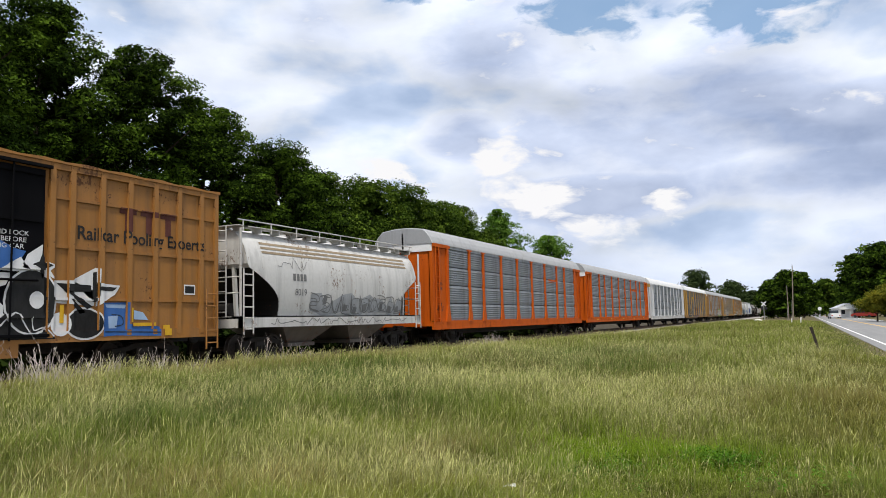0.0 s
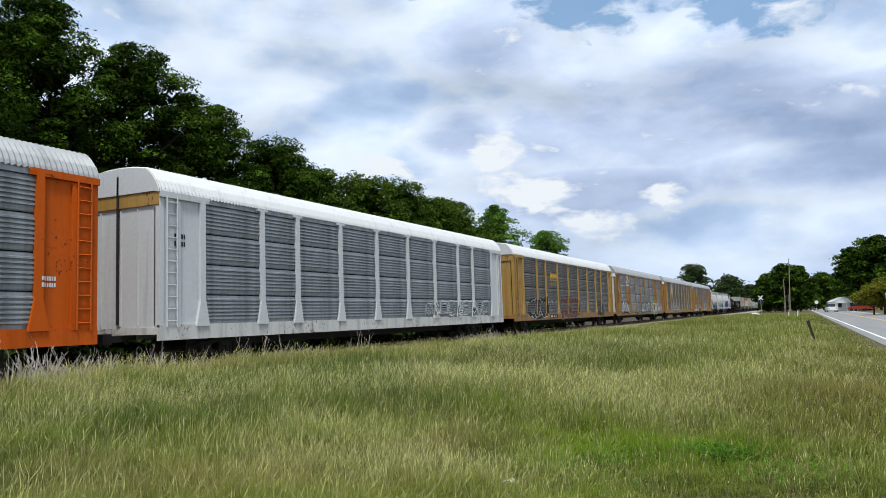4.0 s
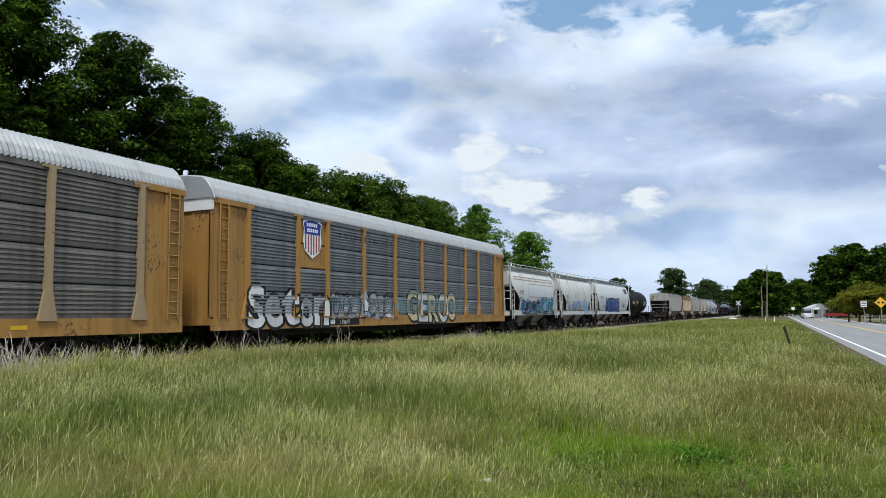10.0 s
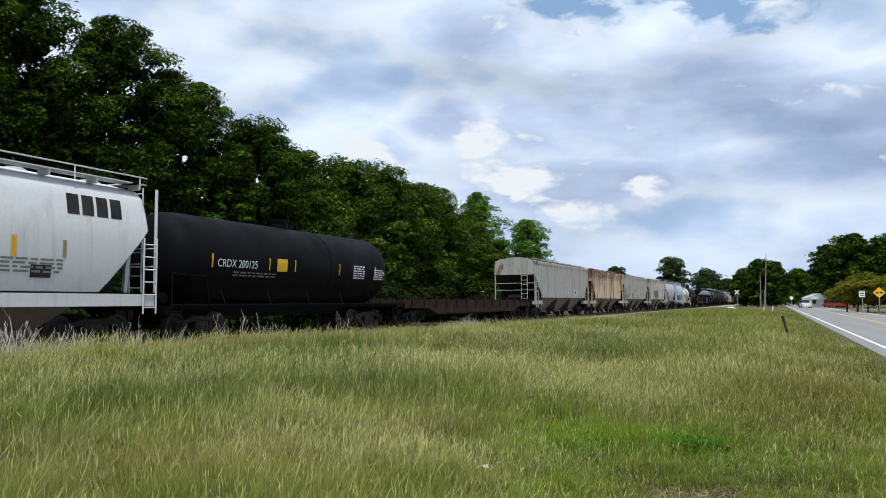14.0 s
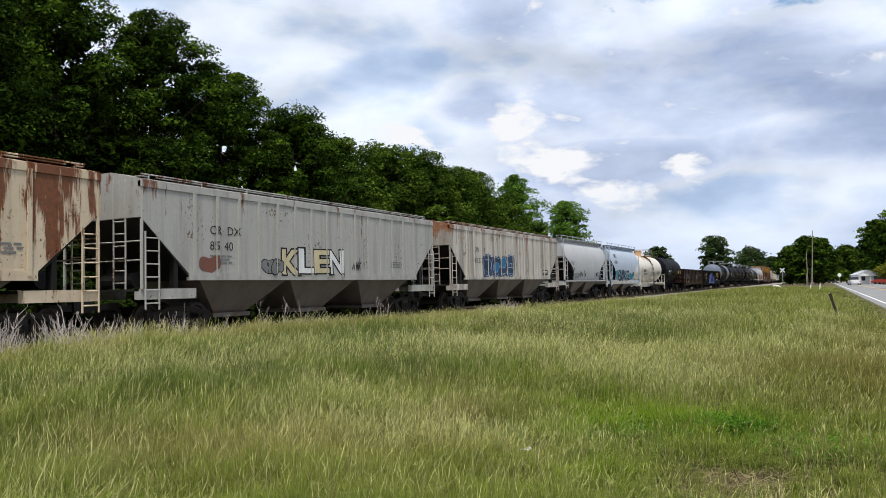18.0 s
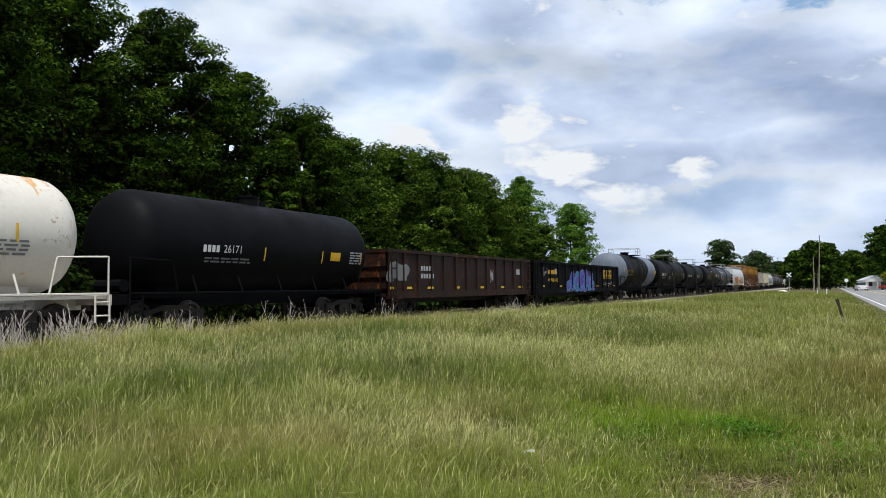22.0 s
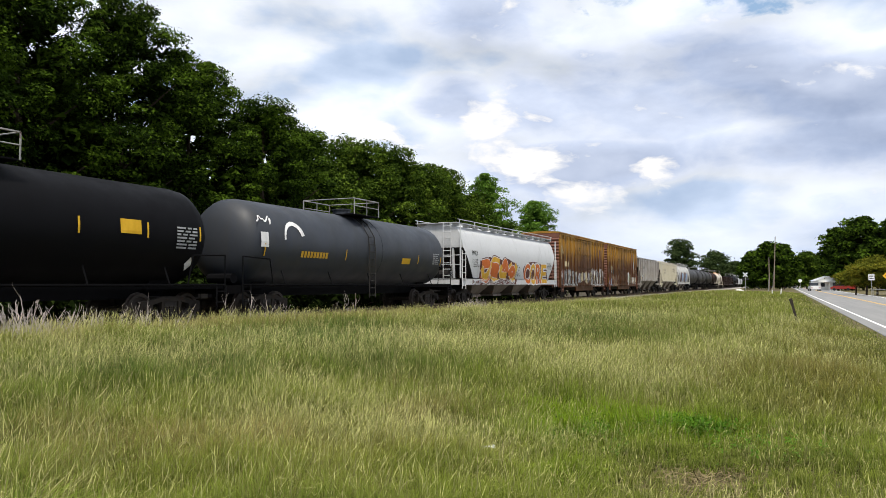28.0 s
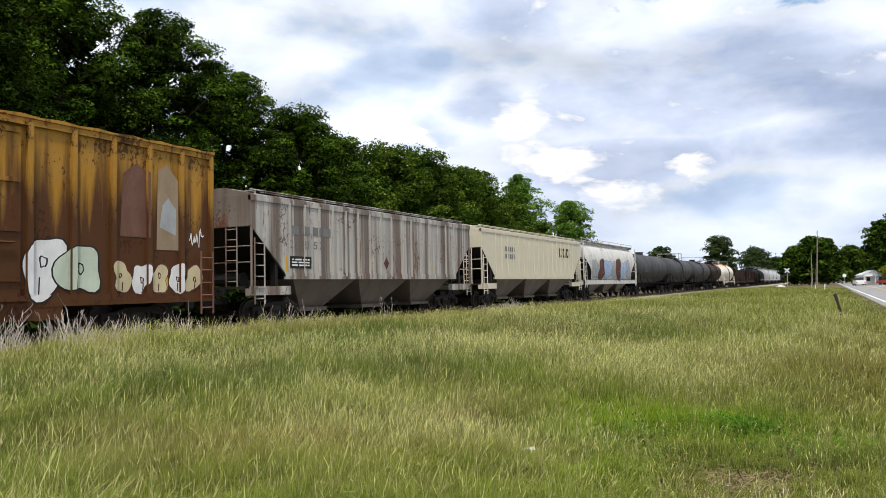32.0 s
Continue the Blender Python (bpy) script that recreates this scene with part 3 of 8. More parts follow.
def zones(p):
    """How lush, straw-dry, reddish or fresh the meadow is at each place."""
    x, y = p[:, 0], p[:, 1]
    n1, n2, n3 = field(x, y, 2.6, 61), field(x, y, 0.9, 62), field(x, y, 5.0, 63)
    lush = np.clip(np.maximum(spot(x, y, 11.5, 8.0, 6.5, 3.2), 0.9 * spot(x, y, 25, 6.0, 9, 3.0)) * 0.85 + 0.7 * (n1 - 0.5) + 0.7 * (n2 - 0.5), 0, 1)
    dry = np.clip((y - 10.2) / 2.4, 0, 1) * np.clip(1.25 - x / 40, 0.35, 1) * 1.25 + 0.8 * spot(x, y, 5.2, 4.2, 1.4, 1.6) + 0.7 * spot(x, y, 7.2, 3.6, 0.5, 0.45) + 0.5 * (n3 - 0.5) + 0.8 * (n2 - 0.5)
    red = np.clip(np.maximum(spot(x, y, 14, -0.9, 6.0, 1.3), 0.8 * spot(x, y, 22, -0.8, 8, 1.4)) * 0.75 + 0.75 * spot(x, y, 5.7, 3.2, 1.0, 0.8) + 0.6 * (n2 - 0.6), 0, 1)
    fresh = np.clip(1.3 * spot(x, y, 8.3, 2.3, 1.1, 0.8) + 0.8 * spot(x, y, 8.4, 1.1, 0.8, 0.8) + 0.8 * spot(x, y, 5.7, 1.6, 0.7, 0.4) + 0.6 * spot(x, y, 10.5, -1.2, 1.5, 0.5) + 0.5 * (n1 - 0.7), 0, 1)
    return {"lush": lush, "dry": np.clip(dry, 0, 1), "red": red, "fresh": fresh}


def bare(x, y):
    """Where the soil shows through: the corner of the verge and the strip beside the road."""
    b = np.exp(-(((x - 6.2) / 1.0) ** 2 + ((y - 0.55) / 0.42) ** 2)) * 1.0
    b = np.maximum(b, np.exp(-(((x - 6.0) / 1.3) ** 2 + ((y + 0.5) / 0.9) ** 2)) * 0.55)
    b = np.maximum(b, np.exp(-(((x - 14.5) / 3.2) ** 2 + ((y + 0.3) / 0.9) ** 2)) * 0.6)
    b = np.maximum(b, np.clip((-1.9 - y) / 0.8, 0, 1) * 0.85)
    return b * (0.35 + 1.1 * field(x, y, 0.35, 9))


def strew(rng, rings, y1=14.3):
    out = []
    for r0, r1, dens in rings:
        a0, a1 = radians(-8.5), radians(60)
        k = int(dens * (a1 - a0) / 2 * (r1 * r1 - r0 * r0))
        r = np.sqrt(rng.random(k) * (r1 * r1 - r0 * r0) + r0 * r0)
        a = a0 + (a1 - a0) * rng.random(k)
        p = np.stack([r * np.cos(a), r * np.sin(a)], 1)
        out.append(p[(p[:, 1] > -2.65) & (p[:, 1] < y1)])
    return np.concatenate(out)


def tufts(p, cell, seed, pull):
    """Draws points towards the middles of tufts; gives them and one random value for each tuft."""
    rng = np.random.default_rng(seed)
    tab = rng.random((128, 128, 3))
    i, j = np.floor(p[:, 0] / cell).astype(int) % 128, np.floor(p[:, 1] / cell).astype(int) % 128
    v = tab[i, j]
    c = (np.floor(p / cell) + 0.2 + 0.6 * v[:, :2]) * cell
    return p + (c - p) * pull, v[:, 2]


def heights(p):
    x, y = p[:, 0], p[:, 1]
    h = 0.18 + 0.24 * field(x, y, 1.7, 3) + 0.24 * field(x, y, 0.40, 4)
    h *= np.clip((y + 3.0) / 3.2, 0.22, 1)
    h *= 1 - 0.74 * np.exp(-(((x - 5.9) / 2.6) ** 2 + ((y - 0.6) / 1.5) ** 2))
    h *= 1 - 0.25 * np.clip((y - 9.5) / 3, 0, 1) * np.clip((x - 12) / 8, 0, 1)
    return h


def build_grass():
    rng = np.random.default_rng(11)
    up = np.array([0, 0, 1.0])
    rise_v = np.vectorize(rise)
    # leaves of grass
    p = strew(rng, ((4.2, 9.0, 4800), (9.0, 16.0, 1700), (16.0, 30.0, 480), (30.0, 60.0, 120), (60.0, 140.0, 30)))
    # thinner stand all round, also where nobody looks
    r, a = np.sqrt(rng.random(26000)) * 26, rng.random(26000) * 2 * np.pi
    q = np.stack([r * np.cos(a), r * np.sin(a)], 1)
    near = np.stack([np.cos(a), np.sin(a)], 1) * (np.sqrt(rng.random(26000)) * 4.4 + 0.25)[:, None]
    q = q[((q[:, 0] < 3.0) | (q[:, 1] < -0.3)) & (r > 4.4)]
    p = np.concatenate([p, q, near])
    p = p[(p[:, 1] > -2.65) & (p[:, 1] < 14.3)]
    p, tv = tufts(p, 0.17, 31, 0.45 * rng.random((len(p), 1)))
    ok = rng.random(len(p)) > bare(p[:, 0], p[:, 1])
    p, tv = p[ok], tv[ok]
    k = len(p)
    d = np.hypot(p[:, 0], p[:, 1])
    h = heights(p) * (0.45 + 0.55 * rng.random(k) + 0.35 * tv)
    w = 0.0012 + 0.00014 * d + np.where(p[:, 0] < 3.0, 0.004, 0.0)
    t = rng.random(k) * 2 * np.pi
    lean = h * (0.10 + 1.05 * rng.random(k) ** 1.4)
    side = np.stack([np.cos(t), np.sin(t), np.zeros(k)], 1)
    q = tv * 40
    bend = np.stack([-np.sin(t) + 0.12 + 0.5 * np.cos(q), np.cos(t) - 0.12 + 0.5 * np.sin(q), np.zeros(k)], 1)
    base = np.stack([p[:, 0], p[:, 1], rise_v(p[:, 0], p[:, 1]) - 0.01], 1)
    V = np.empty((k, 5, 3))
    V[:, 0] = base - side * w[:, None]
    V[:, 1] = base + side * w[:, None]
    mid = base + up * (h * 0.62)[:, None] + bend * (lean * 0.28)[:, None]
    V[:, 2] = mid + side * (w * 0.8)[:, None]
    V[:, 3] = mid - side * (w * 0.8)[:, None]
    V[:, 4] = base + up * (h - lean * 0.42)[:, None] + bend * lean[:, None]
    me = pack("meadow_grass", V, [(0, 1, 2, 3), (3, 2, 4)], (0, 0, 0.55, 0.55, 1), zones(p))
    # root colour near black, standing in for shade low in the stand
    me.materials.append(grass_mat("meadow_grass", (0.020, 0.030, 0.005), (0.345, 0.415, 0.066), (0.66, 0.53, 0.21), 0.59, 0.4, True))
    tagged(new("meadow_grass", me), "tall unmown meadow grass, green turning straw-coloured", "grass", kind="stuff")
    # flowering stalks with slender pale heads
    p = strew(rng, ((4.2, 9.0, 1150), (9.0, 16.0, 520), (16.0, 30.0, 170), (30.0, 60.0, 34), (60.0, 120.0, 5)))
    p, tv = tufts(p, 0.23, 33, 0.4 * rng.random((len(p), 1)))
    keep = rng.random(len(p)) < np.clip(field(p[:, 0], p[:, 1], 2.1, 5) * 1.9 - 0.45, 0.24, 1) * (1 - np.clip(1.4 * bare(p[:, 0], p[:, 1]), 0, 1)) * (1 - 0.8 * zones(p)["fresh"])
    p, tv = p[keep], tv[keep]
    k = len(p)
    d = np.hypot(p[:, 0], p[:, 1])
    h = (heights(p) * 1.1 + 0.10) * (0.7 + 0.45 * rng.random(k))
    w = 0.0008 + 0.00009 * d
    t = rng.random(k) * 2 * np.pi
    side = np.stack([np.cos(t), np.sin(t), np.zeros(k)], 1)
    bend = np.stack([-np.sin(t) + 0.2, np.cos(t) - 0.2, np.zeros(k)], 1)
    base = np.stack([p[:, 0], p[:, 1], rise_v(p[:, 0], p[:, 1]) - 0.01], 1)
    lean = h * (0.04 + 0.50 * rng.random(k) ** 1.5)
    neck = base + up * (h * 0.78 - lean * 0.25)[:, None] + bend * lean[:, None]
    V = np.empty((k, 8, 3))
    V[:, 0] = base - side * w[:, None]
    V[:, 1] = base + side * w[:, None]
    V[:, 2] = neck + side * (w * 0.7)[:, None]
    V[:, 3] = neck - side * (w * 0.7)[:, None]
    head = bend * (h * (0.04 + 0.26 * rng.random(k) ** 1.3))[:, None] + up * (h * (0.28 - 0.34 * rng.random(k) ** 1.6))[:, None]
    hw = (0.0012 + 0.00011 * d)[:, None]
    V[:, 4] = neck
    V[:, 5] = neck + head * 0.4 + side * hw
    V[:, 6] = neck + head
    V[:, 7] = neck + head * 0.4 - side * hw
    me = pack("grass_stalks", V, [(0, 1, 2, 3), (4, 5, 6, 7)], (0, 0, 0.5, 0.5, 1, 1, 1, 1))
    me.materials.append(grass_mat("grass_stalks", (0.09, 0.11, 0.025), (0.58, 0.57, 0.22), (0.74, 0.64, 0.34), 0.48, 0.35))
    tagged(new("grass_stalks", me), "pale flowering grass stalks standing over the meadow", "grass", kind="stuff")
    # dead straw lying on the thin places
    p = strew(rng, ((4.6, 9.0, 900), (9.0, 19.0, 260)), 4.0)
    p = p[rng.random(len(p)) < 1.1 * bare(p[:, 0], p[:, 1]) + 0.02]
    k = len(p)
    t = rng.random(k) * np.pi * 2
    ln = 0.03 + 0.09 * rng.random(k)
    u = np.stack([np.cos(t), np.sin(t), 0.35 * rng.normal(size=k)], 1) * ln[:, None]
    s = np.stack([-np.sin(t), np.cos(t), 0.5 * np.ones(k)], 1) * (0.0022 + 0.0001 * np.hypot(p[:, 0], p[:, 1]))[:, None]
    c = np.stack([p[:, 0], p[:, 1], rise_v(p[:, 0], p[:, 1]) + 0.012 + 0.03 * rng.random(k)], 1)
    V = np.stack([c - u - s, c - u + s, c + u + s, c + u - s], 1)
    me = pack("dead_straw", V, [(0, 1, 2, 3)], (0, 0, 1, 1))
    me.materials.append(grass_mat("dead_straw", (0.15, 0.12, 0.06), (0.31, 0.25, 0.14), (0.11, 0.08, 0.045), 0.5, 0.1))
    tagged(new("dead_straw", me), "dead straw lying on bare soil by the road", "straw", kind="stuff")
    # clover and broad weeds in bright patches
    pts = []
    for cx, cy, rx, ry, n in ((8.4, 1.12, 0.28, 0.42, 3200), (8.0, 1.7, 0.45, 0.4, 200), (7.8, 2.05, 0.8, 0.6, 300), (7.4, 1.9, 0.6, 0.5, 260), (7.6, 0.1, 0.5, 0.6, 160), (12.2, 0.2, 0.8, 0.6, 300), (19.5, 2.0, 1.6, 0.8, 500)):
        q = rng.normal(size=(n, 2)) * np.array([rx, ry]) * 0.6 + np.array([cx, cy])
        pts.append(q)
    p = np.concatenate(pts)
    k = len(p)
    z = rise_v(p[:, 0], p[:, 1]) + 0.06 + 0.15 * rng.random(k)
    c = np.stack([p[:, 0], p[:, 1], z], 1)
    t = rng.random(k) * 2 * np.pi
    s = 0.013 + 0.013 * rng.random(k)
    V = np.empty((k, 9, 3))
    tilt = rng.normal(size=(k, 2)) * 0.5
    for i in range(3):
        a = t + i * 2.094
        u = np.stack([np.cos(a), np.sin(a), tilt[:, 0] * np.cos(a) + tilt[:, 1] * np.sin(a)], 1) * s[:, None]
        v = np.stack([-np.sin(a), np.cos(a), np.zeros(k)], 1) * (s * 0.6)[:, None]
        V[:, i * 3] = c
        V[:, i * 3 + 1] = c + u * 1.3 - v
        V[:, i * 3 + 2] = c + u * 1.3 + v
    me = pack("clover", V, [(0, 1, 2), (3, 4, 5), (6, 7, 8)], (0, 1, 1) * 3)
    me.materials.append(grass_mat("clover_leaf", (0.035, 0.085, 0.008), (0.11, 0.25, 0.018), (0.20, 0.36, 0.03), 0.6))
    tagged(new("clover", me), "bright green clover patch among the short grass", "clover", kind="stuff")


build_grass()


# dry branching weed stalks along the bank
def dry_weeds():
    rng = random.Random(21)
    mat = plain("dry_stalk", (0.46, 0.40, 0.37), 0.85, 0, 0.4, 4.0)
    spots = [(7.2 + 0.30 * i + rng.uniform(-0.25, 0.25), 12.7 + rng.uniform(-0.7, 0.8)) for i in range(11)] + [(6.8 + 0.28 * i + rng.uniform(-0.2, 0.2), 12.4 + rng.uniform(-0.8, 1.0)) for i in range(12)]
    spots += [(10.7 + 0.6 * i + rng.uniform(-0.3, 0.3), 12.7 + rng.uniform(-0.5, 0.7)) for i in range(4)]
    spots += [(16.4, 13.2), (16.9, 12.9), (21.5, 13.4)] + [(32.2 + 0.5 * i + rng.uniform(-0.3, 0.3), 13.9 + rng.uniform(-0.3, 0.3)) for i in range(9)]
    for x, y in spots:
        root = thing("dry_weed", "dry pale branching weed stalk on the bank", "weed", "dry weeds beside the track")
        root.location = (x, y, rise(x, y))
        tall = rng.uniform(0.6, 1.05) + (0.15 if x < 10.0 else -0.12)
        for s in range(rng.randint(4, 7)):
            bm = bmesh.new()
            px, py = rng.uniform(-0.5, 0.5), rng.uniform(-0.5, 0.5)
            a = Vector((px, py, -0.02))
            lean = Vector((rng.uniform(-0.45, 0.45), rng.uniform(-0.4, 0.4), 1)).normalized()
            b = a + lean * tall * rng.uniform(0.45, 1.0)
            limb(bm, a, b, 0.0055, 0.003, 4)
            for k in range(rng.randint(2, 5)):
                f = rng.uniform(0.3, 0.95)
                o = a + (b - a) * f
                tip = o + Vector((rng.uniform(-0.6, 0.6), rng.uniform(-0.6, 0.6), rng.uniform(0.6, 1.1))).normalized() * rng.uniform(0.12, 0.34)
                limb(bm, o, tip, 0.0045, 0.0028, 3)
                bm.verts.ensure_lookup_table()
                bm.edges.new((bm.verts[0], bm.verts[-1]))
                limb(bm, tip, tip + Vector((rng.uniform(-0.5, 0.5), rng.uniform(-0.5, 0.5), 0.6)).normalized() * 0.07, 0.005, 0.002, 3)
                bm.verts.ensure_lookup_table()
                bm.edges.new((bm.verts[0], bm.verts[-1]))
            part("stalk", bm, mat, root)


dry_weeds()

# bushes added to close the wood's foot; shade is in their leaf colour
_rng = random.Random(8)
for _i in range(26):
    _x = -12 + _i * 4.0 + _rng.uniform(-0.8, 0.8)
    tree("bush", _x, 27.0 + _rng.uniform(-0.6, 1.0), _rng.uniform(2.2, 3.6), 2.3, 0.1, 2600, 0.17, LEAF_BUSH, "leafy bush at the foot of the wood, its shade in the leaf colour", 600 + _i, 14, "bushes at the foot of the wood")

# ---- the train: running gear ----
HW = 1.56          # half a car's width
TRUCK = {}
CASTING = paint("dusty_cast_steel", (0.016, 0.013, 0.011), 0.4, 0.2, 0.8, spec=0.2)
SURF = {}          # the side of each car, for what is painted on it
RUN = []           # every moving car: root, train coordinate of its middle, wheelsets


def make_running_gear():
    # cast side frame with its two journal openings and the spring opening
    bm = bmesh.new()
    for m in (-1, 1):
        # half of the casting: top chord, pedestal jaw, sloping tension member, column
        for poly in ([(0, 0.66), (0.38, 0.66), (0.72, 0.58), (1.14, 0.56), (1.16, 0.66), (0.72, 0.70), (0.38, 0.80), (0, 0.80)],
                     [(0.70, 0.58), (0.78, 0.58), (0.78, 0.36), (0.70, 0.36)], [(1.06, 0.57), (1.14, 0.57), (1.16, 0.36), (1.08, 0.36)],
                     [(0.70, 0.46), (0.78, 0.36), (0.44, 0.14), (0, 0.11), (0, 0.22), (0.38, 0.24)], [(0.27, 0.20), (0.36, 0.22), (0.36, 0.68), (0.27, 0.68)]):
            pts = [(m * x, z) for x, z in poly]
            prism_y(bm, pts if m > 0 else pts[::-1], -0.075, 0.075)
    for x in (-0.92, 0.92):
        rod(bm, (x, -0.15, 0.457), (x, 0.09, 0.457), 0.12, 12)
        box(bm, x - 0.13, x + 0.13, -0.06, 0.06, 0.50, 0.585)
    TRUCK["side"] = finish(bm, "side_frame")
    TRUCK["side"].materials.append(CASTING)
    bm = bmesh.new()
    ring = [(-0.25, -0.07), (-0.11, -0.085), (-0.09, -0.05), (-0.07, -0.085), (0.07, -0.085), (0.09, -0.05), (0.11, -0.085), (0.25, -0.07), (0.25, 0.07), (-0.25, 0.07)]
    skin(bm, [[(x * k, y * k, z) for x, y in ring] for z, k in [(0.22 + 0.031 * i, 1.0 if i % 2 else 0.82) for i in range(11)]])
    TRUCK["spring"] = finish(bm, "spring")
    TRUCK["spring"].materials.append(CASTING)
    bm = bmesh.new()
    box(bm, -0.22, 0.22, -1.05, 1.05, 0.52, 0.80)
    rod(bm, (0, 0, 0.78), (0, 0, 0.92), 0.2, 10)
    TRUCK["bolster"] = finish(bm, "truck")
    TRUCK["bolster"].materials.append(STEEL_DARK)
    # wheelset about its own axle
    bm = bmesh.new()
    rod(bm, (0, -1.02, 0), (0, 1.02, 0), 0.08, 10)
    for s in (-1, 1):
        prof = [(0.665, 0.10), (0.665, 0.20), (0.70, 0.34), (0.66, 0.36), (0.66, 0.475), (0.70, 0.475), (0.71, 0.455), (0.80, 0.445), (0.80, 0.36), (0.745, 0.34), (0.73, 0.20), (0.80, 0.12), (0.80, 0.08)]
        seg = 14
        rings = [[bm.verts.new((r * math.cos(2 * math.pi * i / seg), s * y, r * math.sin(2 * math.pi * i / seg))) for i in range(seg)] for y, r in prof]
        for a, b in zip(rings, rings[1:]):
            for i in range(seg):
                bm.faces.new((a[i], a[(i + 1) % seg], b[(i + 1) % seg], b[i]))
        for k in range(3):      # bolts of the axle's end cap
            t = 2 * math.pi * k / 3
            rod(bm, (0.05 * math.cos(t), s * 1.02, 0.05 * math.sin(t)), (0.05 * math.cos(t), s * 1.06, 0.05 * math.sin(t)), 0.018, 5)
    TRUCK["wheels"] = finish(bm, "wheelset")
    TRUCK["wheels"].materials.append(WHEEL)
    # coupler with its knuckle
    bm = bmesh.new()
    box(bm, -0.55, 0.35, -0.09, 0.09, 0.76, 0.94)
    box(bm, 0.30, 0.62, -0.16, 0.10, 0.70, 1.00)
    box(bm, 0.52, 0.66, 0.02, 0.18, 0.72, 0.98)
    TRUCK["coupler"] = finish(bm, "coupler")
    TRUCK["coupler"].materials.append(STEEL_DARK)


make_running_gear()


def running_gear(root, half, centre):
    """Two trucks with side frames, springs and wheelsets, and a coupler at each end."""
    sets = []
    for s in (-1, 1):
        t = part("truck", TRUCK["bolster"], None, root, at=pose(s * centre, 0, 0))
        for y in (-1.0, 1.0):
            part("side_frame", TRUCK["side"], None, t, at=pose(0, y, 0))
            part("spring", TRUCK["spring"], None, t, at=pose(0, y, 0))
        for x in (-0.9, 0.9):
            sets.append(part("wheelset", TRUCK["wheels"], None, t, at=pose(x, 0, 0.457)))
        part("coupler", TRUCK["coupler"], None, root, at=pose(s * half, 0, 0, 0, 0, 0 if s > 0 else 180))
    return sets


def begin(name, s0, s1, label, category="freight car"):
    root = thing(name, label, category, "cars of the freight train")
    root.matrix_basis = pose((s0 + s1) / 2, 17.2, 0.45)
    half = (s1 - s0) / 2
    return root, half


def done(root, s0, s1, centre=None):
    half = (s1 - s0) / 2
    RUN.append((root, (s0 + s1) / 2, running_gear(root, half, centre or half - 1.9)))
    return root


def strip(name, root, material, x0, x1, z0, z1, y=None, lift=0.006, label=""):
    """A flat painted or stencilled mark on the side towards the road."""
    bm = bmesh.new()
    y = (-HW if y is None else y) - lift
    box(bm, x0, x1, y, y + 0.004, z0, z1)
    return part(name, bm, material, root, label)


# ---- autorack ----
WEIGHTS = (1, 0.70, 1, 1, 1, 1, 1, 0.70, 1)


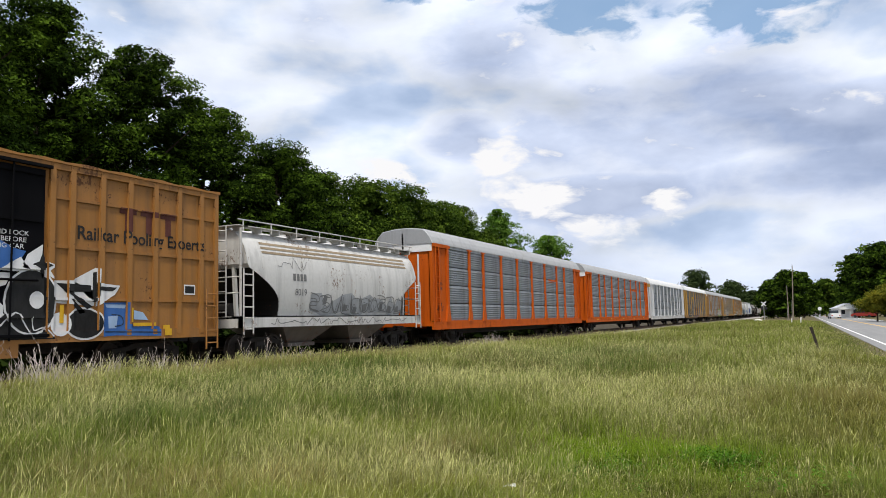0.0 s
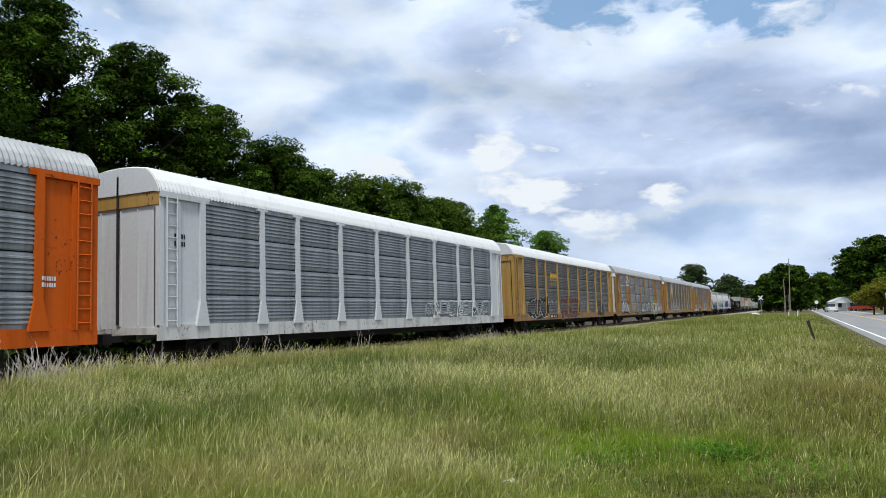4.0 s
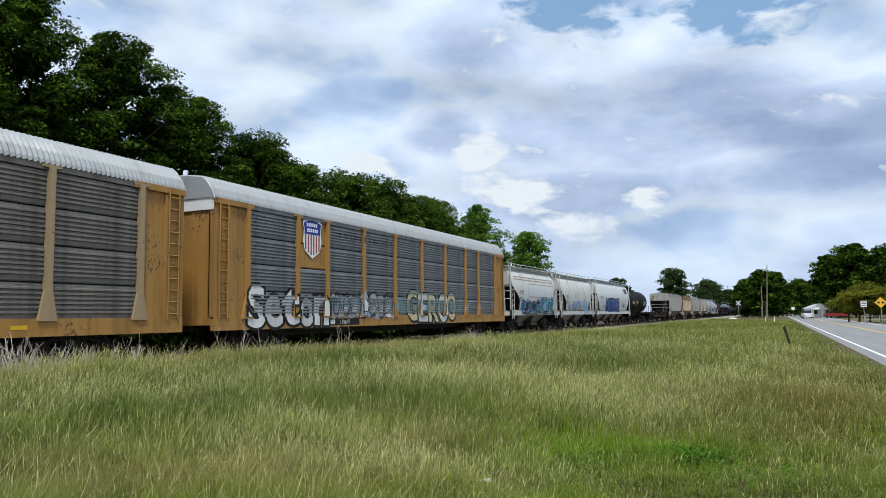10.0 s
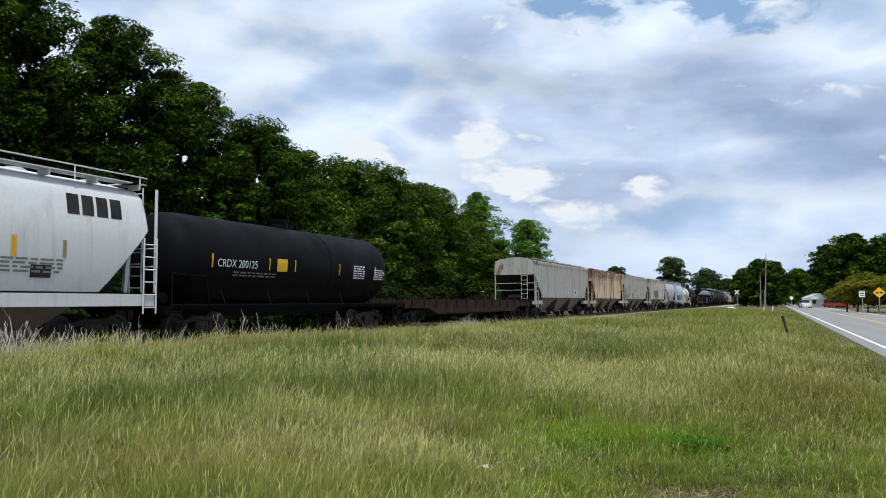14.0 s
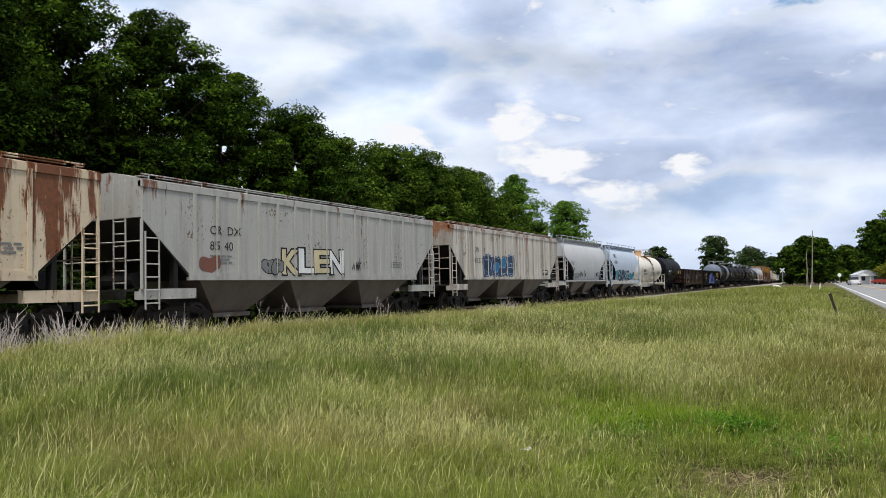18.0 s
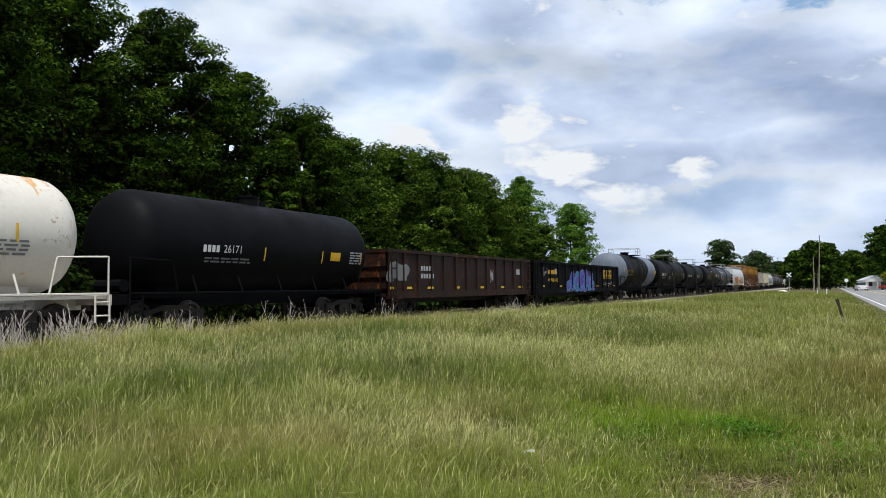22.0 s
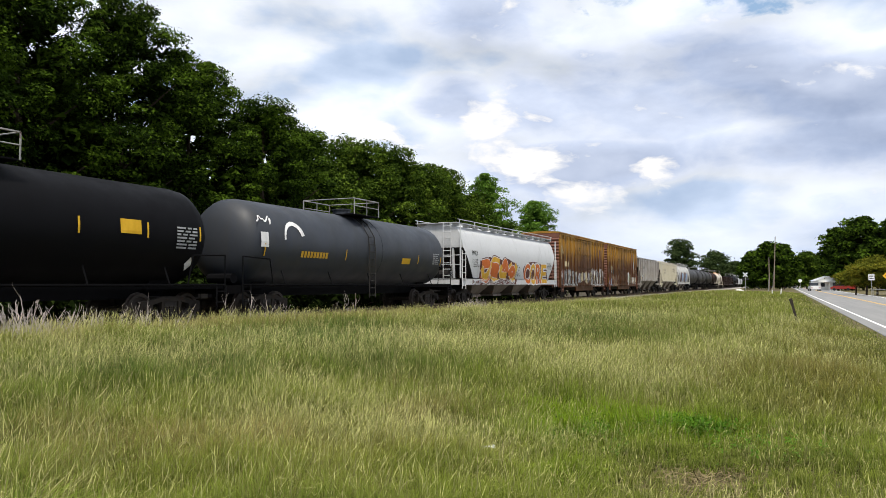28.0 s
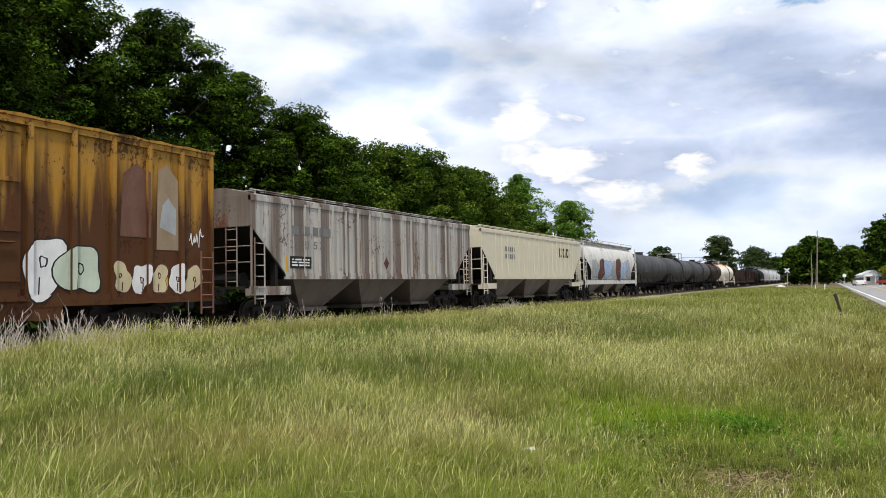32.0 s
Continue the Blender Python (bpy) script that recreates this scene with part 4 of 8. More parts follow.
def autorack(s0, s1, frame_m, sill_m, panel_m, roof_m, end_m, top_m, label, filled=(), thin=False, caps=True, door_m=None):
    root, L = begin("autorack", s0, s1, label)
    e = 1.60                                    # solid end bay with the ladder
    zt, zs = 4.86, 1.14
    for nm, d in (("deck", (-L, L, -HW + 0.1, HW - 0.1, 0.95, zs)), ("side_sill", (-L, L, -HW - 0.02, -HW + 0.1, 0.78, zs + 0.06)), ("side_sill", (-L, L, HW - 0.1, HW + 0.02, 0.78, zs + 0.06)), ("centre_sill", (-L + 3, L - 3, -0.35, 0.35, 0.5, 0.95))):
        bm = bmesh.new()
        box(bm, *d)
        part(nm, bm, sill_m if nm != "centre_sill" else STEEL_DARK, root)
    # roof: arched, with cross corrugations
    arc = [(-HW - 0.03, 0.0), (-HW - 0.01, 0.10), (-HW + 0.10, 0.33), (-HW + 0.30, 0.58), (-HW + 0.46, 0.70), (-0.5, 0.78), (0, 0.80)]
    arc = arc + [(-y, z) for y, z in arc[-2::-1]]
    n = 360
    bm = bmesh.new()
    secs = []
    for i in range(n + 1):
        x = -L - 0.05 + (2 * L + 0.1) * i / n
        d = 0.021 if i % 2 else -0.021
        secs.append([(x, y * (1 + d * 0.5), zt + z + d) for y, z in arc] + [(x, 1.4, zt + 0.02), (x, -1.4, zt + 0.02)])
    skin(bm, secs)
    part("roof", bm, roof_m, root)
    # top rail
    for s in (-1, 1):
        bm = bmesh.new()
        box(bm, -L, L, min(s * HW, s * (HW - 0.08)), max(s * HW, s * (HW - 0.08)), zt - 0.14, zt + 0.03)
        part("top_rail", bm, frame_m if not caps else panel_m, root)
    # posts with spread feet, and the corrugated panels between them
    bays = len(WEIGHTS)
    step = (2 * L - 2 * e) / sum(WEIGHTS)
    xs = [-L + e + step * sum(WEIGHTS[:i]) for i in range(bays + 1)]
    foot, stem = (0.26, 0.10) if not thin else (0.09, 0.07)
    post = bmesh.new()
    prism_y(post, [(-foot, zs), (foot, zs), (stem, zs + 0.75), (stem, zt - 0.10), (foot, zt - 0.08), (foot, zt - 0.02), (-foot, zt - 0.02), (-foot, zt - 0.08), (-stem, zt - 0.10), (-stem, zs + 0.75)], -0.05, 0.05)
    post = finish(post, "post")
    post.materials.append(frame_m)
    for x in xs:
        for y in (-HW - 0.01, HW + 0.01):
            part("post", post, None, root, at=pose(x, y, 0))
    rows = 4
    hgt = (zt - 0.14 - zs) / rows
    meshes = {}
    for wt in (1, 0.70):
        for fill in (False, True):
            w = step * wt - 0.12
            panel = bmesh.new()
            prof = []
            k = 8
            for i in range(k):
                a, b = hgt * i / k, hgt * (i + 1) / k
                d = 0.0 if fill or i in (0, k - 1) else -0.05
                prof += [(0.0, a + 0.006), (0.0, a + (b - a) * 0.42), (d, a + (b - a) * 0.55), (d, b - 0.006)]
            prof[0], prof[-1] = (0.03, 0.016), (0.03, hgt - 0.016)
            skin(panel, [[(x, y, z) for y, z in prof] for x in (-w / 2, w / 2)], closed=False)
            meshes[wt, fill] = finish(panel, "side_panel")
            meshes[wt, fill].materials.append(frame_m if fill else panel_m)
    for i in range(bays):
        for s in (-1, 1):
            for j in range(rows):
                fill = (i, j) in filled or (i, -1) in filled
                part("side_panel", meshes[WEIGHTS[i], fill], None, root, at=pose((xs[i] + xs[i + 1]) / 2, s * (HW - 0.05), zs + 0.01 + j * hgt, 0, 0, 0 if s < 0 else 180))
    SURF[root] = ([x + d for x in xs for d in (-foot, -stem, stem, foot)], [zs + 0.06, zs + 0.62], lambda x, z: -HW - 0.022 if z < zs + 0.06 else (-HW - 0.062 if any(abs(x - v) < (stem if z > zs + 0.62 else foot) for v in xs) else -HW + 0.024), xs)
    # unseen wall added behind the panels, so that no light falls through
    for s in (-1, 1):
        bm = bmesh.new()
        box(bm, -L + 0.3, L - 0.3, min(s * 1.40, s * 1.44), max(s * 1.40, s * 1.44), zs, zt)
        part("inner_wall", bm, STEEL_DARK, root)
    # ends: solid corner bays, ribbed doors, ladders, painted top
    for s in (-1, 1):
        for y in (-1, 1):
            for nm, u, v, p, q2, top in (("corner_panel", L - 0.02, L - e, HW - 0.03, HW - 0.10, zt - 0.1), ("corner_post", L, L - 0.16, HW, HW - 0.2, zt), ("stiffener", L - 0.62, L - 0.74, HW - 0.03, HW + 0.03, zt - 0.2)):
                bm = bmesh.new()
                box(bm, *sorted((s * u, s * v)), *sorted((y * p, y * q2)), zs + 0.002, top)
                part(nm, bm, end_m, root)
        for dy in (-0.72, 0.72):
            bm = bmesh.new()
            a, b = sorted((s * (L - 0.03), s * (L - 0.09)))
            box(bm, a, b, dy - 0.68, dy + 0.68, zs, zt - 0.36)
            door = part("end_door", bm, door_m or end_m, root)
            for i in range(3):
                y = dy - 0.66 + i * 0.66
                bm = bmesh.new()
                a, b = sorted((s * (L - 0.03), s * L))
                box(bm, a, b, y - 0.02, y + 0.02, zs + 0.05, zt - 0.42)
                part("rib", bm, door_m or end_m, door)
        bm = bmesh.new()
        prism = [(y, zt + max(z - 0.01, 0.0)) for y, z in arc]
        a, b = sorted((s * (L + 0.03), s * (L - 0.04)))
        prism_x(bm, prism, a, b)
        gable = part("end_gable", bm, top_m, root)
        bm = bmesh.new()
        a, b = sorted((s * (L + 0.02), s * (L - 0.07)))
        box(bm, a, b, -HW + 0.02, HW - 0.02, zt - 0.358, zt - 0.002)
        part("top_panel", bm, top_m, gable)
        bm = bmesh.new()
        box(bm, *sorted((s * (L + 0.021), s * (L + 0.05))), -0.04, 0.04, zs + 0.1, zt + 0.55)
        part("lock_bar", bm, STEEL_DARK, root)
        for y in (-1, 1):
            bm = bmesh.new()
            box(bm, *sorted((s * (L + 0.01), s * (L - e - 0.25))), *sorted((y * (HW - 0.02), y * (HW + 0.055))), zt - 0.15, zt + 0.02)
            part("header_beam", bm, end_m, root)
        for y in (-1, 1):
            ladder("ladder", root, end_m, s * (L - 0.22), s * (L - 0.60), y * (HW + 0.05), zs, zt - 0.1, 11)
    return done(root, s0, s1, L - 3.2)


# ---- boxcar ----
def boxcar(s0, s1, body_m, door_m, roof_m, end_m, label, posts=12, doors=((-2.2, 0.0), (0.0, 2.2)), tall=4.95, girts=(0.22, 0.5, 0.76), stations=(), name="boxcar"):
    root, L = begin(name, s0, s1, label)
    z0 = 1.02
    bm = bmesh.new()
    box(bm, -L, L, -HW + 0.07, HW - 0.07, z0, tall)
    part("body", bm, body_m, root)
    for s in (-1, 1):
        a, b = sorted((s * HW, s * (HW - 0.12)))
        for nm, d in (("side_sill", (-L, L, a, b, z0 - 0.12, z0 + 0.14)), ("sill_plate", (-3.0, 3.0, a + 0.01, b - 0.01, z0 - 0.42, z0 - 0.12)), ("top_plate", (-L, L, a, b, tall - 0.13, tall + 0.05))):
            bm = bmesh.new()
            box(bm, *d)
            part(nm, bm, body_m, root)
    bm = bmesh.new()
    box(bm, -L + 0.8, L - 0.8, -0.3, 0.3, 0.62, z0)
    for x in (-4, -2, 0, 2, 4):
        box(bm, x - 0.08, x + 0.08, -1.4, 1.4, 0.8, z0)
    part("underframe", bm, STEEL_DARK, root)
    d0, d1 = doors[0][0], doors[-1][1]
    span = [x for x in (sorted([-v for v in stations] + list(stations)) or [-L + 0.06 + (2 * L - 0.12) * i / posts for i in range(posts + 1)]) if x < d0 - 0.15 or x > d1 + 0.15]
    pm = bmesh.new()
    prism_y(pm, [(-0.07, z0), (0.07, z0), (0.07, tall), (-0.07, tall)], -0.05, 0.05)
    pm = finish(pm, "side_post")
    pm.materials.append(body_m)
    for x in span:
        for s in (-1, 1):
            part("side_post", pm, None, root, at=pose(x, s * (HW - 0.04), 0))
    for f in girts:
        z = z0 + (tall - z0) * f
        for s in (-1, 1):
            a, b = sorted((s * (HW - 0.08), s * (HW - 0.03)))
            for x0, x1 in ((-L, d0 - 0.1), (d1 + 0.1, L)):
                bm = bmesh.new()
                box(bm, x0, x1, a, b, z - 0.035, z + 0.035)
                part("girt", bm, body_m, root)
    gz = [z0 + (tall - z0) * f for f in girts]
    rz = [z0 + 0.5 + i * (tall - z0 - 0.8) / 3 for i in range(4)]

    def side(x, z):
        if z < z0 + 0.14:
            return -HW - 0.006
        if any(abs(x - v) < 0.07 for v in span):
            return -HW - 0.012
        if d0 < x < d1:
            return -HW - 0.03 if any(abs(z - v) < 0.05 for v in rz) else -HW + 0.014
        return -HW + 0.026 if any(abs(z - v) < 0.035 for v in gz) else -HW + 0.064

    SURF[root] = ([x + d for x in span for d in (-0.07, 0.07)] + [d0, d1], [z0 + 0.14] + [v + d for v in gz for d in (-0.035, 0.035)] + [v + d for v in rz for d in (-0.05, 0.05)], side, span)
    for x0, x1 in doors:
        for s in (-1, 1):
            bm = bmesh.new()
            a, b = sorted((s * (HW - 0.10), s * (HW - 0.02)))
            box(bm, x0 + 0.02, x1 - 0.02, a, b, z0 + 0.12, tall - 0.2)
            d = part("door", bm, door_m, root)
            for i in range(4):
                z = z0 + 0.5 + i * (tall - z0 - 0.8) / 3
                a, b = sorted((s * (HW - 0.02), s * (HW + 0.025)))
                bm = bmesh.new()
                box(bm, x0 + 0.06, x1 - 0.06, a, b, z - 0.05, z + 0.05)
                part("door_rib", bm, door_m, d)
            bm = bmesh.new()
            y = s * (HW + 0.05)
            for u in (0.33, 0.66):
                x = x0 + (x1 - x0) * u
                rod(bm, (x, y, z0 - 0.05), (x, y, tall - 0.1), 0.025, 6)
            rod(bm, (x0 + 0.3 * (x1 - x0), y, z0 + 1.3), (x1 - 0.2, y, z0 + 1.3), 0.03, 6)
            part("lock_bar", bm, door_m, d)
            bm = bmesh.new()
            a, b = sorted((s * HW, s * (HW + 0.09)))
            box(bm, d0 - 0.1, d1 + 0.1, a, b, z0 + 0.02, z0 + 0.09) if x0 == d0 else box(bm, d0 - 0.1, d1 + 0.1, a, b, tall - 0.16, tall - 0.09)
            part("door_rail", bm, door_m, root)
    bm = bmesh.new()
    n = 16
    secs = []
    for i in range(2 * n + 1):
        x = -L - 0.05 + (2 * L + 0.1) * i / (2 * n)
        d = 0.0 if i % 2 else 0.035
        secs.append([(x, -HW - 0.03, tall + 0.02), (x, -HW - 0.03, tall + 0.07 + d), (x, 0, tall + 0.18 + d), (x, HW + 0.03, tall + 0.07 + d), (x, HW + 0.03, tall + 0.02)])
    skin(bm, secs)
    part("roof", bm, roof_m, root)
    for s in (-1, 1):
        bm = bmesh.new()
        n = 15
        secs = []
        for i in range(n * 2 + 1):
            z = z0 + (tall - 0.35 - z0) * i / (n * 2)
            d = 0.075 if i % 2 else 0.0
            secs.append([(s * (L + d), -HW + 0.12, z), (s * (L + d), HW - 0.12, z), (s * (L - 0.05), HW - 0.12, z), (s * (L - 0.05), -HW + 0.12, z)])
        skin(bm, secs)
        a, b = sorted((s * (L + 0.04), s * (L - 0.05)))
        box(bm, a, b, -HW + 0.06, HW - 0.06, tall - 0.35, tall)
        part("corrugated_end", bm, end_m, root)
        ladder("ladder", root, end_m, s * (L - 0.1), s * (L - 0.55), -HW - 0.07, 0.55, 2.3, 5)
        ladder("end_ladder", root, end_m, -HW + 0.15, -HW + 0.6, s * (L + 0.14), 0.9, 3.0 if s < 0 else 2.2, 6, "y")
    return done(root, s0, s1, L - 2.2)


# ---- covered hoppers ----
def roof_walk(root, material, x0, x1, z, rail=0.30, hatch_m=None, hatches=10):
    """Running boards on the roof with their rails, and the row of round hatches."""
    bm = bmesh.new()
    for y in (-1.05, 1.05):
        box(bm, x0, x1, y - 0.22, y + 0.22, z + 0.10, z + 0.13)
        for i in range(13):
            x = x0 + (x1 - x0) * i / 12
            box(bm, x - 0.02, x + 0.02, y - 0.2, y + 0.2, z - 0.06, z + 0.10)
    for x in (x0, x1):
        box(bm, x - 0.25, x + 0.25, -1.27, 1.27, z + 0.10, z + 0.13)
    part("running_board", bm, material, root)
    if rail:
        bm = bmesh.new()
        for y in (-1.27, 1.27):
            rod(bm, (x0 - 0.25, y, z + rail), (x1 + 0.25, y, z + rail), 0.022, 5)
            for i in range(9):
                x = x0 + (x1 - x0) * i / 8
                rod(bm, (x, y, z - 0.05), (x, y, z + rail), 0.022, 5)
        part("roof_rail", bm, material, root)
    cap = bmesh.new()
    rod(cap, (0, 0, 0.0), (0, 0, 0.12), 0.30, 12)
    rod(cap, (0, 0, 0.12), (0, 0, 0.16), 0.24, 12)
    cap = finish(cap, "hatch")
    cap.materials.append(hatch_m or material)
    for i in range(hatches):
        part("hatch", cap, None, root, at=pose(x0 + 0.6 + (x1 - x0 - 1.2) * i / (hatches - 1), 0, z + 0.05))


def end_frames(root, L, material, z_sill, z_top, inset):
    """Corner posts, ladders and grab irons on the open end platforms."""
    for s in (-1, 1):
        bm = bmesh.new()
        for y in (-HW + 0.06, HW - 0.06):
            rod(bm, (s * (L - 0.06), y, z_sill), (s * (L - 0.06), y, z_top), 0.045, 6)
        rod(bm, (s * (L - 0.05), -HW + 0.05, z_sill + 0.75), (s * (L - 0.05), HW - 0.05, z_sill + 0.75), 0.022, 5)
        rod(bm, (s * (L - 0.05), -HW + 0.05, z_sill + 1.25), (s * (L - 0.05), HW - 0.05, z_sill + 1.25), 0.022, 5)
        part("corner_post", bm, material, root)
        ladder("ladder", root, material, s * (L - 0.10), s * (L - 0.55), -HW - 0.03, z_sill - 0.55, z_sill + 1.5, 6)
        ladder("end_ladder", root, material, -0.95, -0.5, s * (L - 0.02), z_sill, z_top + 0.1, 9, "y")
        bm = bmesh.new()
        a, b = sorted((s * L, s * (L - 1.5)))
        box(bm, a, b, -HW + 0.1, HW - 0.1, z_sill - 0.06, z_sill)
        rod(bm, (s * (L - 0.8), -0.5, z_sill + 0.25), (s * (L - 0.8), 0.7, z_sill + 0.25), 0.22, 10)
        part("brake_platform", bm, STEEL_DARK, root)


def hopper_bays(root, material, x0, x1, z_top, bays):
    """The pointed outlet hoppers under the car."""
    w = (x1 - x0) / bays
    mesh = bmesh.new()
    skin(mesh, [[(-w / 2, -HW + 0.08, z_top), (w / 2, -HW + 0.08, z_top), (w / 2, HW - 0.08, z_top), (-w / 2, HW - 0.08, z_top)],
                [(-w * 0.17, -0.75, 0.55), (w * 0.17, -0.75, 0.55), (w * 0.17, 0.75, 0.55), (-w * 0.17, 0.75, 0.55)]])
    box(mesh, -w * 0.2, w * 0.2, -0.85, 0.85, 0.42, 0.55)
    mesh = finish(mesh, "outlet_hopper")
    mesh.materials.append(material)
    for i in range(bays):
        part("outlet_hopper", mesh, None, root, at=pose(x0 + w * (i + 0.5), 0, 0))


def ribbed_hopper(s0, s1, body_m, dark_m, label, ribs=15, bays=3, z_top=4.12, z_bot=1.62, end_m=None, cut=1.75, rail_m=None, name="covered_hopper", rib_m=None, top_m=None):
    root, L = begin(name, s0, s1, label)
    end_m = end_m or body_m
    rail_m = rail_m or body_m
    zc = z_top - 0.95
    # body: sides run straight down, the slope sheets cut its lower corners
    bm = bmesh.new()
    outline = [(-L, z_top), (-L, zc), (-L + cut, z_bot), (L - cut, z_bot), (L, zc), (L, z_top)]
    prism_y(bm, outline, -HW + 0.03, HW - 0.03)
    part("body", bm, body_m, root)
    for s in (-1, 1):
        a, b = sorted((s * HW, s * (HW - 0.12)))
        bm = bmesh.new()
        box(bm, -L, L, a, b, z_top - 0.16, z_top + 0.02)
        part("top_plate", bm, top_m or body_m, root)
        bm = bmesh.new()
        box(bm, -L + cut - 0.1, L - cut + 0.1, a, b, z_bot - 0.10, z_bot + 0.12)
        part("side_sill", bm, body_m, root)
    ribx = [-L + cut + 0.1 + (2 * L - 2 * cut - 0.2) * i / (ribs - 1) for i in range(ribs)]
    SURF[root] = ([x + d for x in ribx for d in (-0.05, 0.05)], [z_bot + 0.12], lambda x, z: -HW - 0.006 if z < z_bot + 0.12 else (-HW - 0.026 if any(abs(x - v) < 0.05 for v in ribx) else -HW + 0.024), ribx)
    for s in (-1, 1):
        # sloping end sheet, its near-black colour painting the shade below it
        bm = bmesh.new()
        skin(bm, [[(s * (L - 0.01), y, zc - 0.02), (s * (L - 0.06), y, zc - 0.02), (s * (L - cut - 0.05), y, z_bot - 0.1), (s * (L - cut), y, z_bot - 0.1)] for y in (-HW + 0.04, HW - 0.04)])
        part("slope_sheet", bm, dark_m, root, "sloping end sheet, coloured near-black for the shade under the car's end")
        for y in (-1, 1):
            a, b = sorted((y * (HW - 0.06), y * (HW - 0.26)))
            c, d = sorted((s * L, s * (L - cut - 0.2)))
            bm = bmesh.new()
            box(bm, c, d, a, b, 1.02, 1.30)
            part("stub_sill", bm, body_m, root)
            c, d = sorted((s * (L - 1.15), s * (L - 1.28)))
            bm = bmesh.new()
            box(bm, c, d, a, b, 1.30, 2.55)
            part("end_brace", bm, dark_m, root)
    rib = bmesh.new()
    prism_y(rib, [(-0.05, z_bot), (0.05, z_bot), (0.05, z_top - 0.1), (-0.05, z_top - 0.1)], -0.04, 0.04)
    rib = finish(rib, "side_rib")
    rib.materials.append(rib_m or body_m)
    for i in range(ribs):
        x = -L + cut + 0.1 + (2 * L - 2 * cut - 0.2) * i / (ribs - 1)
        for s in (-1, 1):
            part("side_rib", rib, None, root, at=pose(x, s * (HW - 0.02), 0))
    bm = bmesh.new()
    prism_x(bm, [(-HW + 0.04, z_top), (-HW + 0.04, z_top + 0.05), (-0.4, z_top + 0.30), (0.4, z_top + 0.30), (HW - 0.04, z_top + 0.05), (HW - 0.04, z_top)], -L + 0.02, L - 0.02)
    part("roof", bm, top_m or body_m, root)
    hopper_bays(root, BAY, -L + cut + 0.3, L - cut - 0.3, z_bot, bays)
    roof_walk(root, rail_m, -L + 0.5, L - 0.5, z_top + 0.06, 0.17, body_m)
    end_frames(root, L, end_m, 1.30, z_top, cut)
    return done(root, s0, s1, L - 1.75)


def round_hopper(s0, s1, body_m, dark_m, sill_m, label, bays=4, z_top=4.20, cut=1.55, rail_m=None, name="covered_hopper", deep=True, scoop=True):
    """A covered hopper with smooth curved sides on a full-length sill."""
    root, L = begin(name, s0, s1, label)
    rail_m = rail_m or sill_m
    z_bot = 1.46
    rough = [(HW - 0.10, z_bot), (HW - 0.03, z_bot + 0.5), (HW, z_bot + 1.0), (HW - 0.02, z_bot + 1.55), (HW - 0.12, z_bot + 2.05), (HW - 0.30, z_top - 0.28), (HW - 0.55, z_top - 0.02)]
    half = []
    for i in range(len(rough) - 1):
        p = [Vector(rough[max(0, min(len(rough) - 1, i + k)) ]) for k in (-1, 0, 1, 2)]
        for u in (0, 0.25, 0.5, 0.75):
            q = 0.5 * (2 * p[1] + (p[2] - p[0]) * u + (2 * p[0] - 5 * p[1] + 4 * p[2] - p[3]) * u * u + (3 * p[1] - p[0] - 3 * p[2] + p[3]) * u ** 3)
            half.append((q.x, q.y))
    half += [rough[-1], (0.45, z_top + 0.16)]
    ring = half + [(-y, z) for y, z in half[::-1]]
    zc = z_top - 1.15

    def cut_at(z):
        u = (zc - z) / (zc - z_bot)
        return 0.0 if z >= zc else cut * (math.sin(min(1.0, u * 1.35) * math.pi / 2) if scoop else u)

    bm = bmesh.new()
    n = 14
    secs = []
    for i in range(n + 1):
        f = i / n * 2 - 1
        secs.append([(f * (L - 0.35 - cut_at(z)), y, z) for y, z in ring])
    skin(bm, secs, caps=False)
    body = part("body", bm, body_m, root, smooth=True)
    body.data.set_sharp_from_angle(angle=radians(28))
    bm = bmesh.new()
    for s in (-1, 1):
        a, b = sorted((s * HW, s * (HW - 0.10)))
        box(bm, -L, L, a, b, 1.12 if deep else 1.36, 1.48)
        a, b = sorted((s * HW, s * (HW - 0.35)))
        box(bm, -L, L, a, b, 1.44, 1.48)
    for s in (-1, 1):
        a, b = sorted((s * L, s * (L - 0.12)))
        box(bm, a, b, -HW, HW, 1.12, 1.48)
    part("side_sill", bm, sill_m, root)
    for s in (-1, 1):
        # the upright sheet above; the sloping one has the end's shade in its colour
        levels = [(y, z) for y, z in half]
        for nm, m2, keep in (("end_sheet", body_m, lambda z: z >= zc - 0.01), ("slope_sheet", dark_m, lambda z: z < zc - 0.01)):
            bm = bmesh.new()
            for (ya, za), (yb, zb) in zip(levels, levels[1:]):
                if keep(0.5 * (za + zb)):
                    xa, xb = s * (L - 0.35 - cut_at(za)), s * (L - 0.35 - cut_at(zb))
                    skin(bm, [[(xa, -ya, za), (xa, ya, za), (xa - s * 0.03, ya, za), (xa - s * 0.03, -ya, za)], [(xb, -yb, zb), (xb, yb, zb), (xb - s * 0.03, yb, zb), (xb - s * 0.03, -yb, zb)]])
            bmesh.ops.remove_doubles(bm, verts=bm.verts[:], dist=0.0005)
            part(nm, bm, m2, root, "sloping end sheet, coloured near-black for the shade under the car's end" if nm == "slope_sheet" else "")
        for y in (-0.9, 0.9):
            bm = bmesh.new()
            skin(bm, [[(s * (L - 0.5), y + d, 1.48), (s * (L - 0.62), y + d, 1.48), (s * (L - 0.50), y + d, zc + 0.1), (s * (L - 0.38), y + d, zc + 0.1)] for d in (-0.05, 0.05)])
            part("end_brace", bm, sill_m, root)
    zz = [z for _, z in half]
